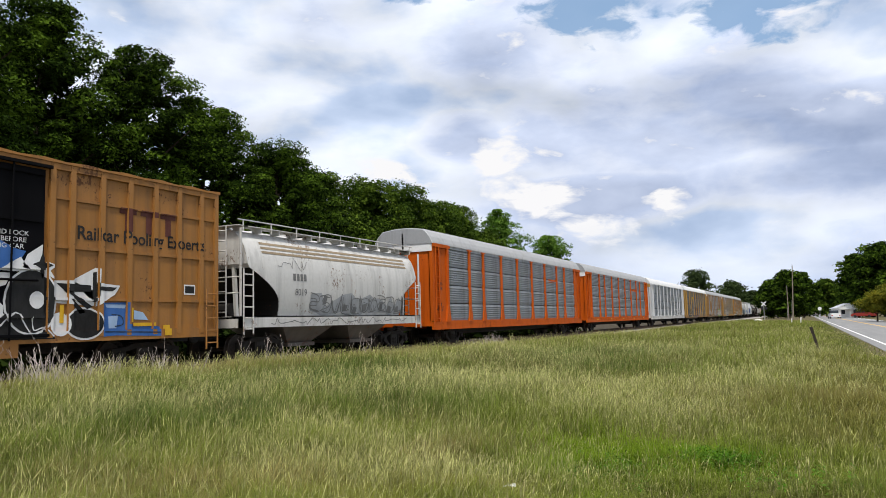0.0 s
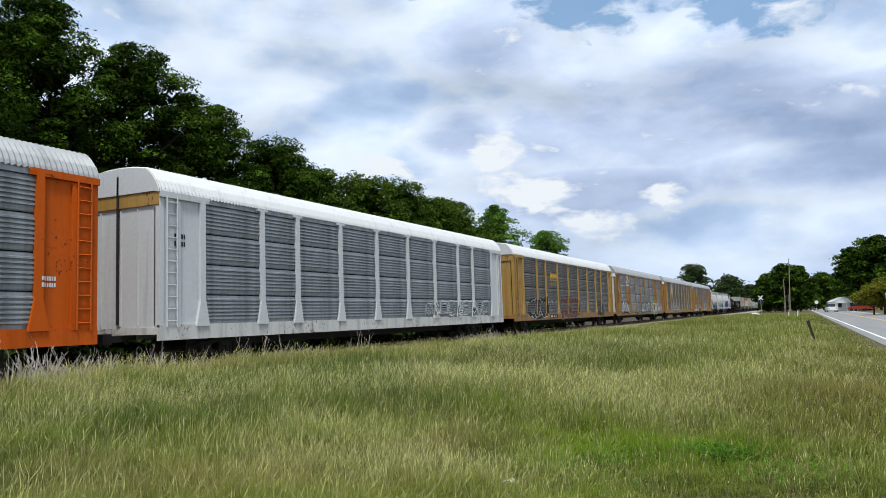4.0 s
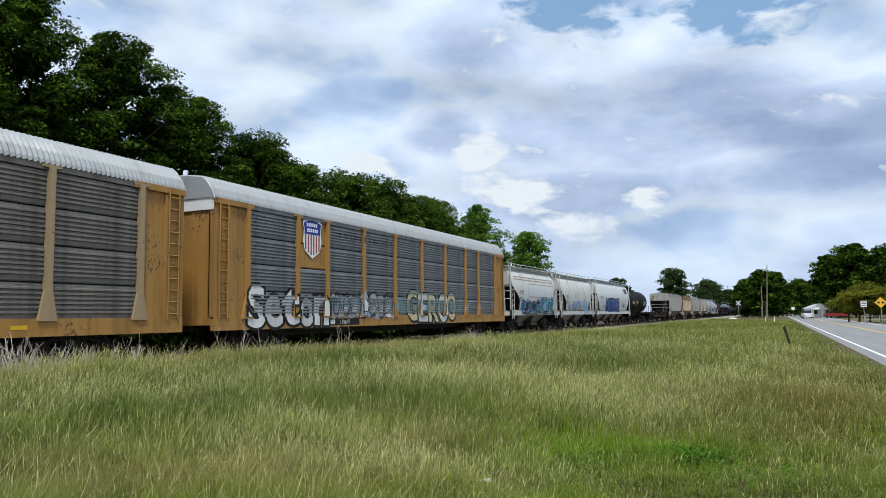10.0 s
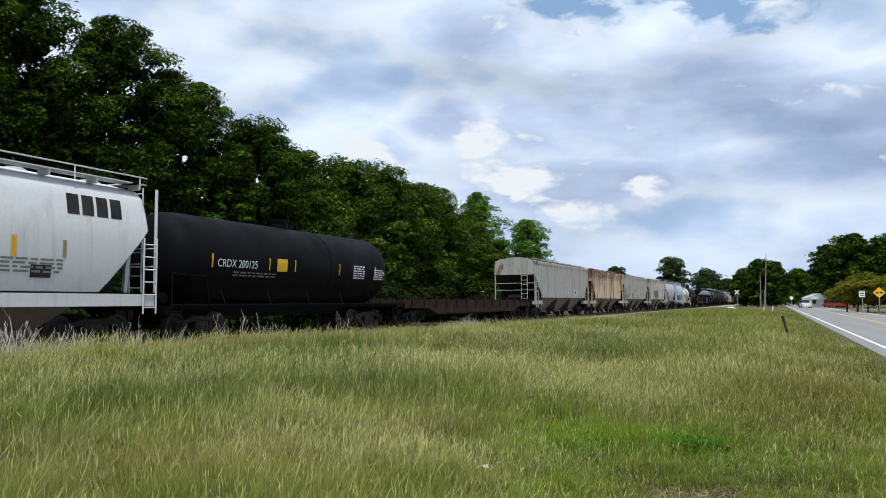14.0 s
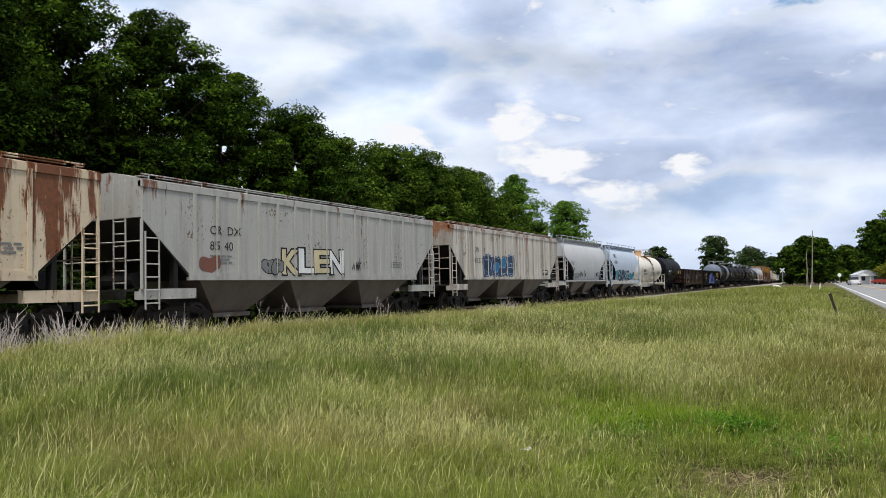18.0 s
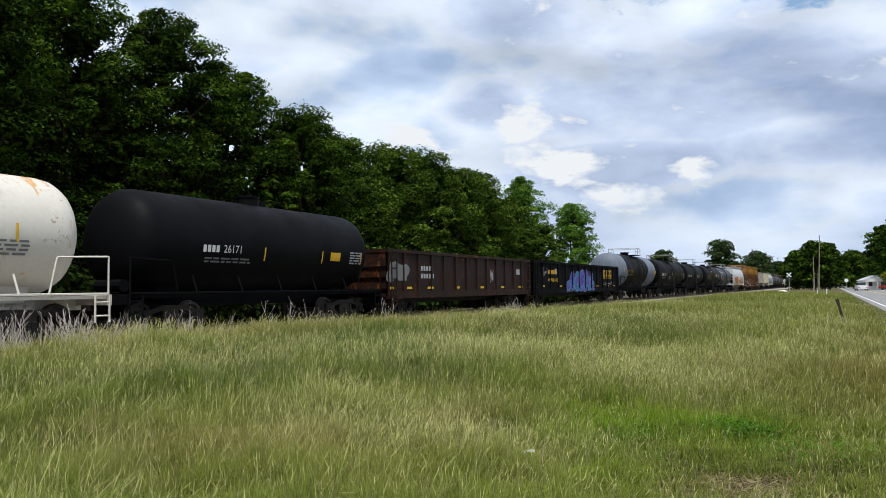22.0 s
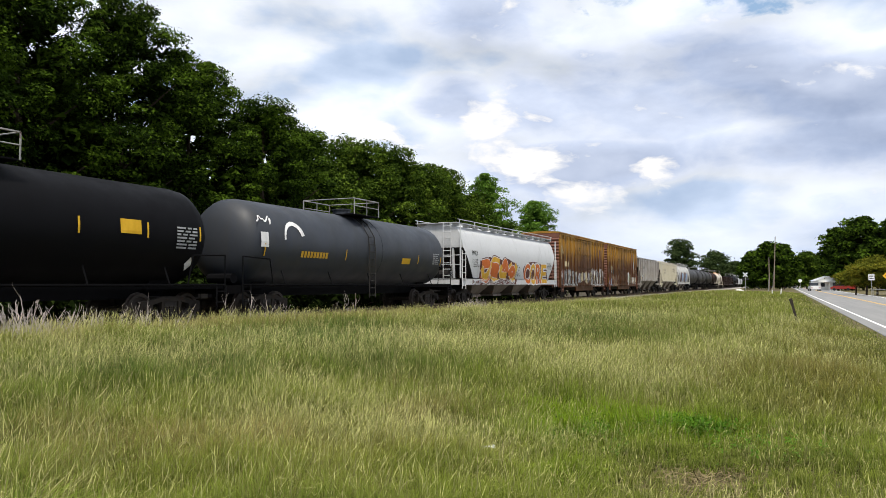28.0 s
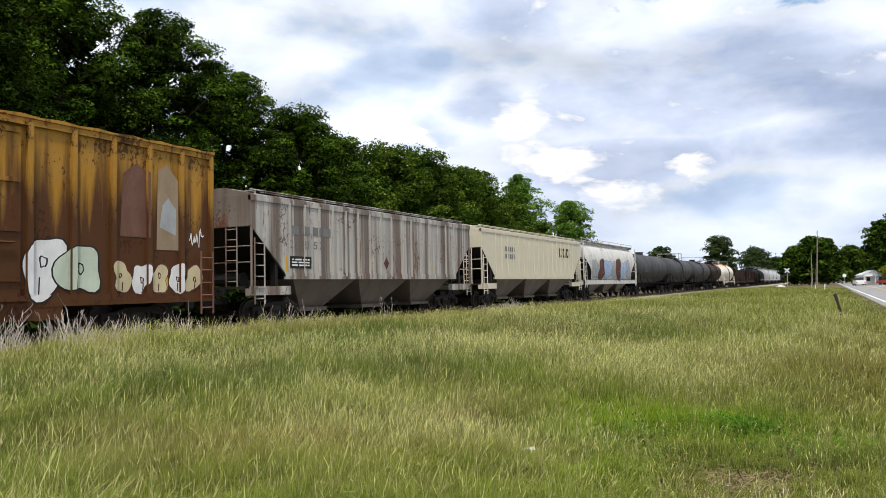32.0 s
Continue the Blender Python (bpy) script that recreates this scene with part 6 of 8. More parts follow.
def chunky(root, count, x0, x1, z0, z1, fills, outline, seed, line=0.06, halo=None, shine=None, fat=0.34, lean=0.12):
    """A bold sprayed piece: fat interlocking letter-like strokes with an outline, over a wider glow of paint."""
    rng = random.Random(seed)
    w, h = (x1 - x0) / count, z1 - z0
    glow, edge, tops, bright = ([], []), ([], []), {}, ([], [])
    for i in range(count):
        first = rng.choice(HOOKS)
        second = rng.choice(HOOKS[2:])
        zz, hh = z0 + rng.uniform(0, 0.06) * h, h * rng.uniform(0.84, 0.96)
        for q, pts in enumerate((first, second)):
            flip = rng.random() < 0.5
            t = fat * min(w, 0.8 * h) * (1.0 if q == 0 else 0.72)
            m = t / 2 + line * 0.5
            ww, hq = w * 1.16 - 2 * m, hh * (1.0 if q == 0 else 0.66) - 2 * m
            run = [(x0 + w * i + m - 0.04 * w + ww * (1 - u if flip else u) + lean * (v - 0.5) * h, zz + m + (0.0 if q == 0 else 0.12 * hh) + hq * v) for u, v in pts]
            k = 10 * (i % 3) + 4 * q
            for store, thick, add in ((glow, t + 5.0 * line, 0), (edge, t + 2.0 * line, 0), (tops.setdefault((i + q) % len(fills), ([], [])), t, 3)):
                band = ribbon_line(run, thick, 4, True)
                store[0].extend(band)
                store[1].extend([k + add + j % 3 for j in range(len(band))])
            if shine and q == 0:
                band = ribbon_line([(x + 0.2 * t, z + 0.2 * t) for x, z in run[:3]], line * 0.5, 3)
                bright[0].extend(band)
                bright[1].extend([j % 3 for j in range(len(band))])
    if halo:
        n = count * 3
        top = [z0 + h * rng.uniform(0.70, 0.98) for _ in range(n + 1)]
        low = [z0 + h * rng.uniform(-0.02, 0.10) for _ in range(n + 1)]
        for i in range(n):
            a, b = x0 + (x1 - x0) * i / n, x0 + (x1 - x0) * (i + 1) / n
            glow[0].append([(a, low[i]), (b, low[i + 1]), (b, top[i + 1]), (a, top[i])])
            glow[1].append(3)
    base = tagged(on_side("graffiti", root, glow[0], halo, 0.002, "", None, [k % 4 for k in glow[1]]) if halo else on_side("graffiti", root, edge[0], outline, 0.006, "", None, edge[1]), "spray-painted graffiti")
    if halo:
        on_side("graffiti_outline", root, edge[0], outline, 0.006, "", base, edge[1])
    for key, (f, o) in tops.items():
        on_side("graffiti_fill", root, f, fills[key], 0.006, "", base, o)
    if shine:
        on_side("graffiti_shine", root, bright[0], shine, 0.022, "", base, bright[1])
    return base


def tag_line(root, x0, x1, z0, z1, material, seed, thick=0.03, strokes=14):
    """A thin scrawled tag: one wandering line."""
    rng = random.Random(seed)
    pts = [(x0, z0 + (z1 - z0) * 0.3)]
    for i in range(strokes):
        pts.append((x0 + (x1 - x0) * (i + 1) / strokes + rng.uniform(-0.9, 0.9) * (x1 - x0) / strokes, z0 + (z1 - z0) * (rng.uniform(0.45, 1.0) if i % 2 else rng.uniform(0.0, 0.6))))
    faces = ribbon_line(pts, thick, 3)
    order = [j % 12 for j in range(len(faces))]
    return on_side("tag", root, faces, material, 0.008, "", None, order)


def sill_reflectors(root, xs, z, material=None, w=0.42, h=0.10):
    for x in xs:
        plate(root, x, x + w, z, z + h, material or YELLOW_INK, "reflector")


def tank_reflectors(root, xs, z, h=0.42, w=0.06):
    for x in xs:
        plate(root, x, x + w, z, z + h, YELLOW_INK, "reflector")


def shield(root, cx, cz, s):
    """A round-shouldered shield: white rim, blue head, red and white stripes."""
    def outline(k):
        pts = [(-0.5, 0.36), (-0.30, 0.42), (0, 0.52), (0.30, 0.42), (0.5, 0.36), (0.43, 0.15), (0.48, -0.12), (0.38, -0.38), (0, -0.56), (-0.38, -0.38), (-0.48, -0.12), (-0.43, 0.15)]
        return [(cx + k * s * x, cz + k * s * 1.15 * z) for x, z in pts]

    white, blue, red = ink("sign_white", (0.72, 0.72, 0.72), 0.1), ink("shield_blue", (0.02, 0.035, 0.26), 0.1), ink("shield_red", (0.28, 0.05, 0.05), 0.1)
    top = on_side("shield", root, [outline(1.06)], white, 0.006, "white-edged painted shield")
    on_side("shield_head", root, [[(cx + s * x, cz + s * z) for x, z in ((-0.44, 0.06), (0.44, 0.06), (0.42, 0.16), (0.47, 0.40), (0.29, 0.46), (0, 0.55), (-0.29, 0.46), (-0.47, 0.40), (-0.42, 0.16))]], blue, 0.010, "", top)
    f = []
    for i in range(6):
        a = -0.40 + i * 0.145
        low = -0.60 + 0.45 * abs(a + 0.035) if abs(a) < 0.36 else -0.40
        f.append([(cx + s * a, cz + s * low), (cx + s * (a + 0.07), cz + s * low), (cx + s * (a + 0.07), cz + s * 0.05), (cx + s * a, cz + s * 0.05)])
    on_side("shield_stripe", root, f, red, 0.010, "", top)
    for k, z in enumerate((0.30, 0.13)):
        on_side("shield_bar", root, [[(cx + s * x0, cz + s * z), (cx + s * (x0 + 0.07), cz + s * z), (cx + s * (x0 + 0.07), cz + s * (z + 0.11)), (cx + s * x0, cz + s * (z + 0.11))] for x0 in [-0.32 + 0.1 * j + 0.03 * k for j in range(6 + k)][:6]], white, 0.012, "", top)

# ---- the train: its cars, front to rear, by train coordinate ----
TAN = paint("tan_boxcar_paint", (0.33, 0.142, 0.026), 0.32, 0.18, spec=0.2)
BLACK = paint("black_car_paint", (0.004, 0.004, 0.005), 0.2, 0.02, 0.7, 0.01, spec=0.05)
TANKBLACK = paint("tank_black", (0.0035, 0.0035, 0.0045), 0.12, 0.0, 0.55, 0.02, spec=0.07)
GALV = paint("galvanised_panel", (0.30, 0.325, 0.35), 0.5, 0.03, 0.5)
GALV_M = paint("grey_galvanised_panel", (0.33, 0.345, 0.37), 0.45, 0.05, 0.55)
GALV_B = paint("blue_grey_galvanised_panel", (0.20, 0.208, 0.222), 0.5, 0.05, 0.55)
GALV_T = paint("brown_grey_galvanised_panel", (0.215, 0.195, 0.172), 0.6, 0.08, 0.6)
PALETAN = paint("faded_tan_frame_paint", (0.36, 0.265, 0.15), 0.42, 0.24, soot=(0.06, 0.036, 0.018), spec=0.2)
GALV_D = paint("dull_galvanised_panel", (0.185, 0.178, 0.170), 0.6, 0.06, 0.6)
ROOFW = paint("pale_roof_sheet", (0.60, 0.61, 0.62), 0.18, 0.03, 0.45)
ROOFG = paint("grey_roof_sheet", (0.32, 0.33, 0.345), 0.25, 0.03, 0.45)
ORANGE = paint("orange_frame_paint", (0.52, 0.090, 0.003), 0.26, 0.16, 0.6, 0.02, soot=(0.07, 0.016, 0.004), spec=0.12)
WHITE = paint("white_car_paint", (0.58, 0.59, 0.605), 0.16, 0.03)
PALEGREY = paint("pale_grey_car_paint", (0.46, 0.465, 0.475), 0.22, 0.03)
GABLE = paint("clean_white_paint", (0.80, 0.80, 0.80), 0.04, 0.03)
OFFWHITE = paint("dirty_white_paint", (0.60, 0.59, 0.565), 0.36, 0.26, rustc=(0.22, 0.11, 0.05))
YELLOW = paint("yellow_frame_paint", (0.40, 0.235, 0.060), 0.38, 0.24, soot=(0.06, 0.036, 0.018), spec=0.2)
TANFRAME = paint("tan_frame_paint", (0.30, 0.165, 0.055), 0.42, 0.24, soot=(0.06, 0.036, 0.018), spec=0.2)
UPYEL = paint("deep_yellow_paint", (0.38, 0.20, 0.045), 0.38, 0.26, soot=(0.06, 0.036, 0.018), spec=0.2)
GREYHOP = paint("grey_hopper_paint", (0.40, 0.39, 0.36), 0.34, 0.20, broad=0.20, high=0.05, spec=0.2)
RUSTHOP = paint("rust_streaked_paint", (0.60, 0.49, 0.35), 0.14, 0.36, grain=0.12, broad=0.60, rustc=(0.09, 0.024, 0.006), high=0.035, spec=0.12)
BEIGE = paint("beige_hopper_paint", (0.60, 0.55, 0.42), 0.12, 0.05)
WEATH = paint("weathered_hopper_paint", (0.55, 0.51, 0.455), 0.36, 0.34, grain=0.42, broad=0.26, rustc=(0.17, 0.075, 0.035), high=0.06, spec=0.2)
BLUEW = paint("pale_blue_white_paint", (0.44, 0.51, 0.61), 0.2, 0.04)
# worn paint, blackened to hold the shade under the hopper ends
DARKH = paint("shaded_slope_sheet", (0.012, 0.011, 0.010), 0.4, 0.12, spec=0.15)
CREAMT = paint("cream_tank_paint", (0.68, 0.635, 0.565), 0.14, 0.26, rustc=(0.40, 0.23, 0.09), broad=0.16, high=0.14)
BROWNG = paint("rusty_brown_paint", (0.020, 0.010, 0.007), 0.3, 0.4, spec=0.10, rustc=(0.11, 0.034, 0.010), soot=(0.012, 0.007, 0.005))
SLATE = paint("slate_blue_tank_paint", (0.020, 0.025, 0.036), 0.5, 0.08)
RUSTBOX = paint("rusty_yellow_paint", (0.38, 0.19, 0.020), 0.42, 0.46, low=(0.070, 0.027, 0.011), rustc=(0.055, 0.017, 0.006), soot=(0.035, 0.014, 0.006), spec=0.15)
GREYTANK = paint("blue_grey_tank_paint", (0.115, 0.14, 0.19), 0.25, 0.04)
TANKDULL = paint("dull_tank_black", (0.028, 0.028, 0.030), 0.3, 0.02, 0.6)
STREAKED = paint("stained_hopper_paint", (0.48, 0.455, 0.42), 0.55, 0.36, grain=0.85, broad=0.34)
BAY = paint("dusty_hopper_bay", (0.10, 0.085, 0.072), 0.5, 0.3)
RUSTEND = paint("rust_red_end_paint", (0.17, 0.055, 0.03), 0.4, 0.3)

BLUE, TEAL, VIOLET = ink("blue", (0.035, 0.12, 0.36)), ink("teal", (0.03, 0.22, 0.28)), ink("violet", (0.10, 0.085, 0.36))
SILVER, PALE, MAROON = ink("silver", (0.52, 0.52, 0.53)), ink("pale_blue", (0.30, 0.42, 0.60)), ink("maroon", (0.095, 0.028, 0.020))
ORANGE_INK, GOLD, LIME = ink("orange", (0.50, 0.12, 0.02)), ink("gold", (0.58, 0.33, 0.03)), ink("lime", (0.20, 0.42, 0.09))
SAND, MINT, GREY_INK = ink("sand", (0.52, 0.45, 0.28)), ink("mint", (0.46, 0.52, 0.42)), ink("grey", (0.16, 0.16, 0.16))
DARKVIOLET, FADED, GRIME = ink("dark_violet", (0.018, 0.016, 0.06)), ink("faded_gold", (0.24, 0.12, 0.022)), ink("brown_grime", (0.26, 0.20, 0.13))
RUSTPATCH, PURPLE, SEA = ink("rust_patch", (0.13, 0.060, 0.040)), ink("purple", (0.085, 0.055, 0.32)), ink("sea_blue", (0.025, 0.15, 0.30))
SEAFOAM = ink("sea_foam", (0.16, 0.38, 0.42))
DULLSAND = ink("dull_sand", (0.27, 0.20, 0.13))
DARKBLUE, ASH = ink("dark_blue", (0.02, 0.04, 0.08)), ink("ash", (0.32, 0.33, 0.34))


def swirl_piece(c):
    """Round black letters edged in white, a star and an arrow, beside a blue block."""
    def oval(cx, cz, rx, rz, n=22):
        return [(cx + rx * math.cos(6.2832 * i / n), cz + rz * math.sin(6.2832 * i / n)) for i in range(n)]

    def lay(name, faces, material, lift, parent=None):
        return on_side(name, c, faces, material, lift, "", parent)

    base = tagged(lay("graffiti", [[(0.6, 1.0), (3.9, 0.99), (3.4, 1.5), (2.0, 2.0), (0.9, 1.7)]], BLACK_INK, 0.003), "spray-painted graffiti")
    lay("graffiti_cloud", [[(1.2, 2.5), (2.52, 2.5), (2.95, 2.7), (3.12, 2.97), (2.85, 3.02), (2.5, 3.18), (1.9, 3.25), (1.4, 2.95)]], BLUE, 0.003, base)
    lay("graffiti_edge", [oval(3.28, 1.84, 0.67, 0.76), oval(4.69, 1.33, 0.57, 0.40)], WHITE_INK, 0.005, base)
    lay("graffiti_wing", [[(2.45, 2.52), (3.25, 2.5), (3.0, 2.84)], [(3.02, 2.6), (3.5, 2.5), (3.53, 3.16), (3.15, 2.9)], [(3.55, 2.5), (3.86, 2.36), (3.72, 2.56), (3.9, 2.70), (3.66, 2.76)],
        [(2.3, 1.3), (2.62, 1.55), (2.62, 1.75), (2.3, 2.02)], [(2.3, 2.08), (2.66, 2.2), (2.8, 2.47), (2.3, 2.47)],
        [(3.82, 2.34), (4.34, 2.36), (4.98, 2.12), (4.98, 1.76), (3.88, 1.82)], [(4.34, 2.36), (5.0, 2.70), (5.12, 2.68), (5.1, 2.0), (4.9, 1.9)], [(5.05, 2.33), (5.76, 2.28), (5.6, 2.05), (5.02, 1.74)]], WHITE_INK, 0.006, base)
    lay("graffiti_fill", [oval(3.28, 1.84, 0.62, 0.71), oval(4.69, 1.33, 0.52, 0.35),
        [(3.53, 2.98), (3.45, 2.76), (3.28, 2.69), (3.45, 2.6), (3.54, 2.36), (3.62, 2.6), (3.80, 2.69), (3.62, 2.75)],
        [(3.92, 2.29), (4.88, 2.26), (4.88, 2.11), (4.2, 2.08)], [(4.93, 2.58), (5.04, 2.6), (5.05, 1.86), (4.93, 1.86)], [(5.05, 2.24), (5.66, 2.23), (5.52, 2.13), (5.05, 2.14)],
        [(4.12, 2.12), (4.32, 2.10), (4.94, 1.74), (4.78, 1.68)], [(4.28, 1.92), (4.38, 1.92), (4.74, 1.60), (4.58, 1.56)]], BLACK_INK, 0.010, base)
    lay("graffiti_eye", [oval(3.41, 1.88, 0.19, 0.2, 14), oval(4.02, 1.32, 0.28, 0.28, 16)], WHITE_INK, 0.014, base)
    lay("graffiti_line", ribbon_line([(2.5, 1.25), (2.9, 1.6), (3.15, 1.3), (3.35, 1.0)], 0.035) + ribbon_line([(3.3, 1.5), (3.35, 1.2), (3.6, 1.25), (3.85, 1.05)], 0.03), WHITE_INK, 0.016, base)
    lay("graffiti_block", [[(5.2, 1.84), (6.02, 1.86), (6.02, 1.3), (5.6, 1.02), (5.22, 1.0)], [(5.6, 1.02), (7.07, 0.97), (7.07, 1.22), (6.02, 1.3)]], BLUE, 0.003, base)
    lay("graffiti_sheen", [[(5.3, 1.8), (5.95, 1.8), (5.9, 1.7), (5.35, 1.72)], [(5.4, 1.5), (5.7, 1.52), (5.65, 1.2), (5.42, 1.2)], [(6.2, 1.66), (6.5, 1.6), (6.68, 1.4), (6.2, 1.42)]], PALE, 0.006, base)
    lay("graffiti_line", ribbon_line([(5.25, 1.12), (6.0, 1.10), (7.05, 1.07)], 0.03) + ribbon_line([(5.5, 1.55), (5.8, 1.5), (5.85, 1.3), (5.6, 1.25)], 0.03), DARKBLUE, 0.008, base)


def train_cars():
    # tan boxcar
    c = boxcar(-1.3, 17.2, TAN, BLACK, TAN, TAN, "tan ribbed boxcar with black doors and graffiti", 15, ((-1.3, 1.1), (1.1, 3.58)), 5.1, (0.22, 0.522, 0.806), [3.75] + [4.29 + 0.857 * k for k in range(6)] + [9.18])
    writing(c, "Railcar Pooling Experts", 4.45, 3.38, 0.34, BLACK_INK, 0.98, bold=0.02)
    for k in range(3):
        plate(c, 5.7 + k * 0.68, 6.25 + k * 0.68, 4.15, 4.30, MAROON, "logo_bar")
        plate(c, 5.88 + k * 0.68, 6.08 + k * 0.68, 3.68, 4.15, MAROON, "logo_bar")
    plate(c, 7.95, 8.38, 2.10, 2.38, WHITE_INK, "label_plate")
    plate(c, 7.99, 8.34, 2.14, 2.34, BLACK_INK, "label_plate", 0.006)
    for text, right, z in (("AND LOCK", 3.18, 3.32), ("DOOR BEFORE", 3.12, 3.17), ("MOVING CAR", 3.07, 3.02)):
        writing(c, text, right - width(placed(glyph(text, 0.0), 0, 0, 0.13, 0.11))[1], z, 0.11, WHITE_INK, 1.18)
    swirl_piece(c)
    for x0, x1, z0, z1 in ((4.02, 4.13, 1.35, 1.77), (6.06, 6.17, 1.35, 1.72), (6.17, 6.85, 1.24, 1.33), (7.18, 7.42, 0.98, 1.26)):
        plate(c, x0, x1, z0, z1, YELLOW_INK, "reflector", 0.024)

    # grimy white hopper
    c = round_hopper(18.2, 30.3, OFFWHITE, DARKH, OFFWHITE, "grimy white two-bay covered hopper with graffiti", 2)
    bars(c, 4, -3.4, 2.68, 0.24, GREY_INK, 0.85)
    writing(c, "8019", -3.3, 2.18, 0.24, GREY_INK, 1.05)
    piece(c, -2.4, 4.3, 1.52, 2.35, ASH, [GREY_INK], GREY_INK, 8, 10, 0.04, 0.3)
    for k in range(3):
        plate(c, -4.9, 4.9, 3.52 + 0.15 * k, 3.60 + 0.15 * k, GRIME, "grime_band")
    tag_line(c, -4.6, 4.6, 1.16, 1.42, GREY_INK, 9, 0.03, 40)
    tag_line(c, -4.2, -2.6, 3.0, 3.5, GREY_INK, 10, 0.02, 10)

    # autoracks
    c = autorack(31.6, 57.5, ORANGE, ORANGE, GALV, ROOFG, ORANGE, GABLE, "orange-framed autorack with galvanised side panels and white gable")
    plate(c, 5.0, 6.6, 3.62, 3.86, ORANGE, "patch")
    bars(c, 6, -12.4, 2.9, 0.14, MAROON, rows=2)
    tag_line(c, 8.6, 11.2, 1.35, 2.1, SILVER, 11, 0.03, 18)
    tag_line(c, 8.8, 11.0, 1.3, 1.7, SILVER, 14, 0.03, 16)
    tag_line(c, -12.5, -11.8, 1.5, 2.2, MAROON, 12)
    c = autorack(59.3, 85.6, ORANGE, ORANGE, GALV, ROOFG, ORANGE, GABLE, "orange-framed autorack with clean galvanised panels and tall gable")
    plate(c, 4.9, 7.4, 3.70, 3.96, ORANGE, "patch")
    bars(c, 7, 11.6, 2.3, 0.10, WHITE_INK, rows=2)
    sill_reflectors(c, (-10, -5, 0, 5, 10), 0.95)
    c = autorack(87.6, 113.5, WHITE, OFFWHITE, GALV, ROOFW, WHITE, YELLOW, "white-framed autorack with grey panels and yellow gable")
    piece(c, 3.0, 10.8, 1.2, 2.05, GREY_INK, [BLACK_INK, ASH], WHITE_INK, 21, 9, 0.06, 0.25)
    bars(c, 5, -12.4, 3.6, 0.14, BLACK_INK, rows=2)
    c = autorack(115.65, 141.95, YELLOW, TANFRAME, GALV_D, ROOFW, YELLOW, YELLOW, "tan-framed autorack with dull grey panels and graffiti")
    for k in range(3):
        x = -5.75 + 0.55 * k
        f = blob(random.Random(k), 16, 0.05)
        on_side("logo_shape", c, placed(f, x, 3.40, 0.52, 0.66), YELLOW_INK, 0.006)
    plate(c, -5.8, -4.15, 3.16, 3.29, YELLOW_INK, "logo_bar")
    plate(c, -6.3, -4.4, 0.86, 1.12, BLACK_INK, "number_panel")
    bars(c, 4, -6.15, 0.92, 0.15, WHITE_INK, 0.9)
    writing(c, "156178", -5.5, 0.92, 0.15, WHITE_INK, 1.2)
    graffiti(c, "...", -10.6, -6.6, 0.9, 2.25, [BLACK_INK], WHITE_INK, 31, BLACK_INK)
    graffiti(c, "..", -6.3, -5.5, 1.4, 2.05, [BLACK_INK], WHITE_INK, 32)
    graffiti(c, ".....", -3.5, 1.3, 0.9, 2.4, [MAROON], ASH, 33, MAROON, True, None, 0.03)
    for k in range(4):
        tag_line(c, -4.75, -3.9, 1.95 - 0.24 * k, 2.1 - 0.24 * k, SILVER, 40 + k, 0.02, 12)
        tag_line(c, 1.9, 3.9, 2.25 - 0.3 * k, 2.45 - 0.3 * k, SILVER, 50 + k, 0.022, 14)
        tag_line(c, 4.6, 6.6, 2.1 - 0.3 * k, 2.3 - 0.3 * k, SILVER, 60 + k, 0.022, 14)
    graffiti(c, "....", 7.3, 9.4, 0.95, 2.0, [BLACK_INK], GREY_INK, 34, BLACK_INK)
    writing(c, "LA WORLD", 9.2, 2.30, 0.26, SILVER, 1.1)
    for k in range(4):
        tag_line(c, 9.5 - 0.12 * k, 11.2 + 0.1 * k, 1.95 - 0.27 * k, 2.16 - 0.27 * k, SILVER, 66 + k, 0.022, 13)
    sill_reflectors(c, (-7.2, -3.3, 0.6, 8.8), 0.93)
    c = autorack(143.8, 169.8, TANFRAME, TANFRAME, GALV_M, ROOFG, TANFRAME, GABLE, "brown-framed autorack covered low down with graffiti", ((1, -1), (7, -1)), True, False, OFFWHITE)
    for d in ([(-8.3, 4.0), (-8.3, 4.5), (-8.1, 4.7), (-7.7, 4.7), (-7.7, 4.58), (-8.05, 4.58), (-8.16, 4.46), (-8.16, 4.12), (-8.05, 4.12), (-7.75, 4.12), (-7.75, 4.0)], [(-7.6, 4.0), (-7.6, 4.7), (-7.46, 4.7), (-7.46, 4.0)], [(-7.46, 4.7), (-6.95, 4.1), (-6.95, 4.0), (-7.1, 4.0), (-7.46, 4.5)], [(-6.95, 4.0), (-6.95, 4.7), (-6.8, 4.7), (-6.8, 4.0)]):
        on_side("logo_shape", c, [d], WHITE_INK, 0.006)
    bars(c, 9, -8.3, 3.72, 0.16, WHITE_INK, 1.0)
    bars(c, 6, -12.0, 3.2, 0.12, WHITE_INK, rows=2)
    chunky(c, 5, -11.2, -7.5, 0.92, 2.25, [WHITE_INK, SILVER], BLACK_INK, 71, 0.05, BLACK_INK, None, 0.30, 0.0)
    tag_line(c, -6.1, -4.2, 1.15, 2.3, WHITE_INK, 72, 0.05, 16)
    chunky(c, 5, -2.4, 4.1, 0.88, 2.15, [SILVER, ASH], BLACK_INK, 73, 0.09, GREY_INK, None, 0.30)
    chunky(c, 3, 4.4, 8.7, 0.85, 2.2, [SILVER, WHITE_INK], BLACK_INK, 74, 0.09, LIME, None, 0.26)
    chunky(c, 4, 9.0, 12.6, 0.9, 2.2, [WHITE_INK, ASH], PURPLE, 75, 0.03, None, None, 0.34)
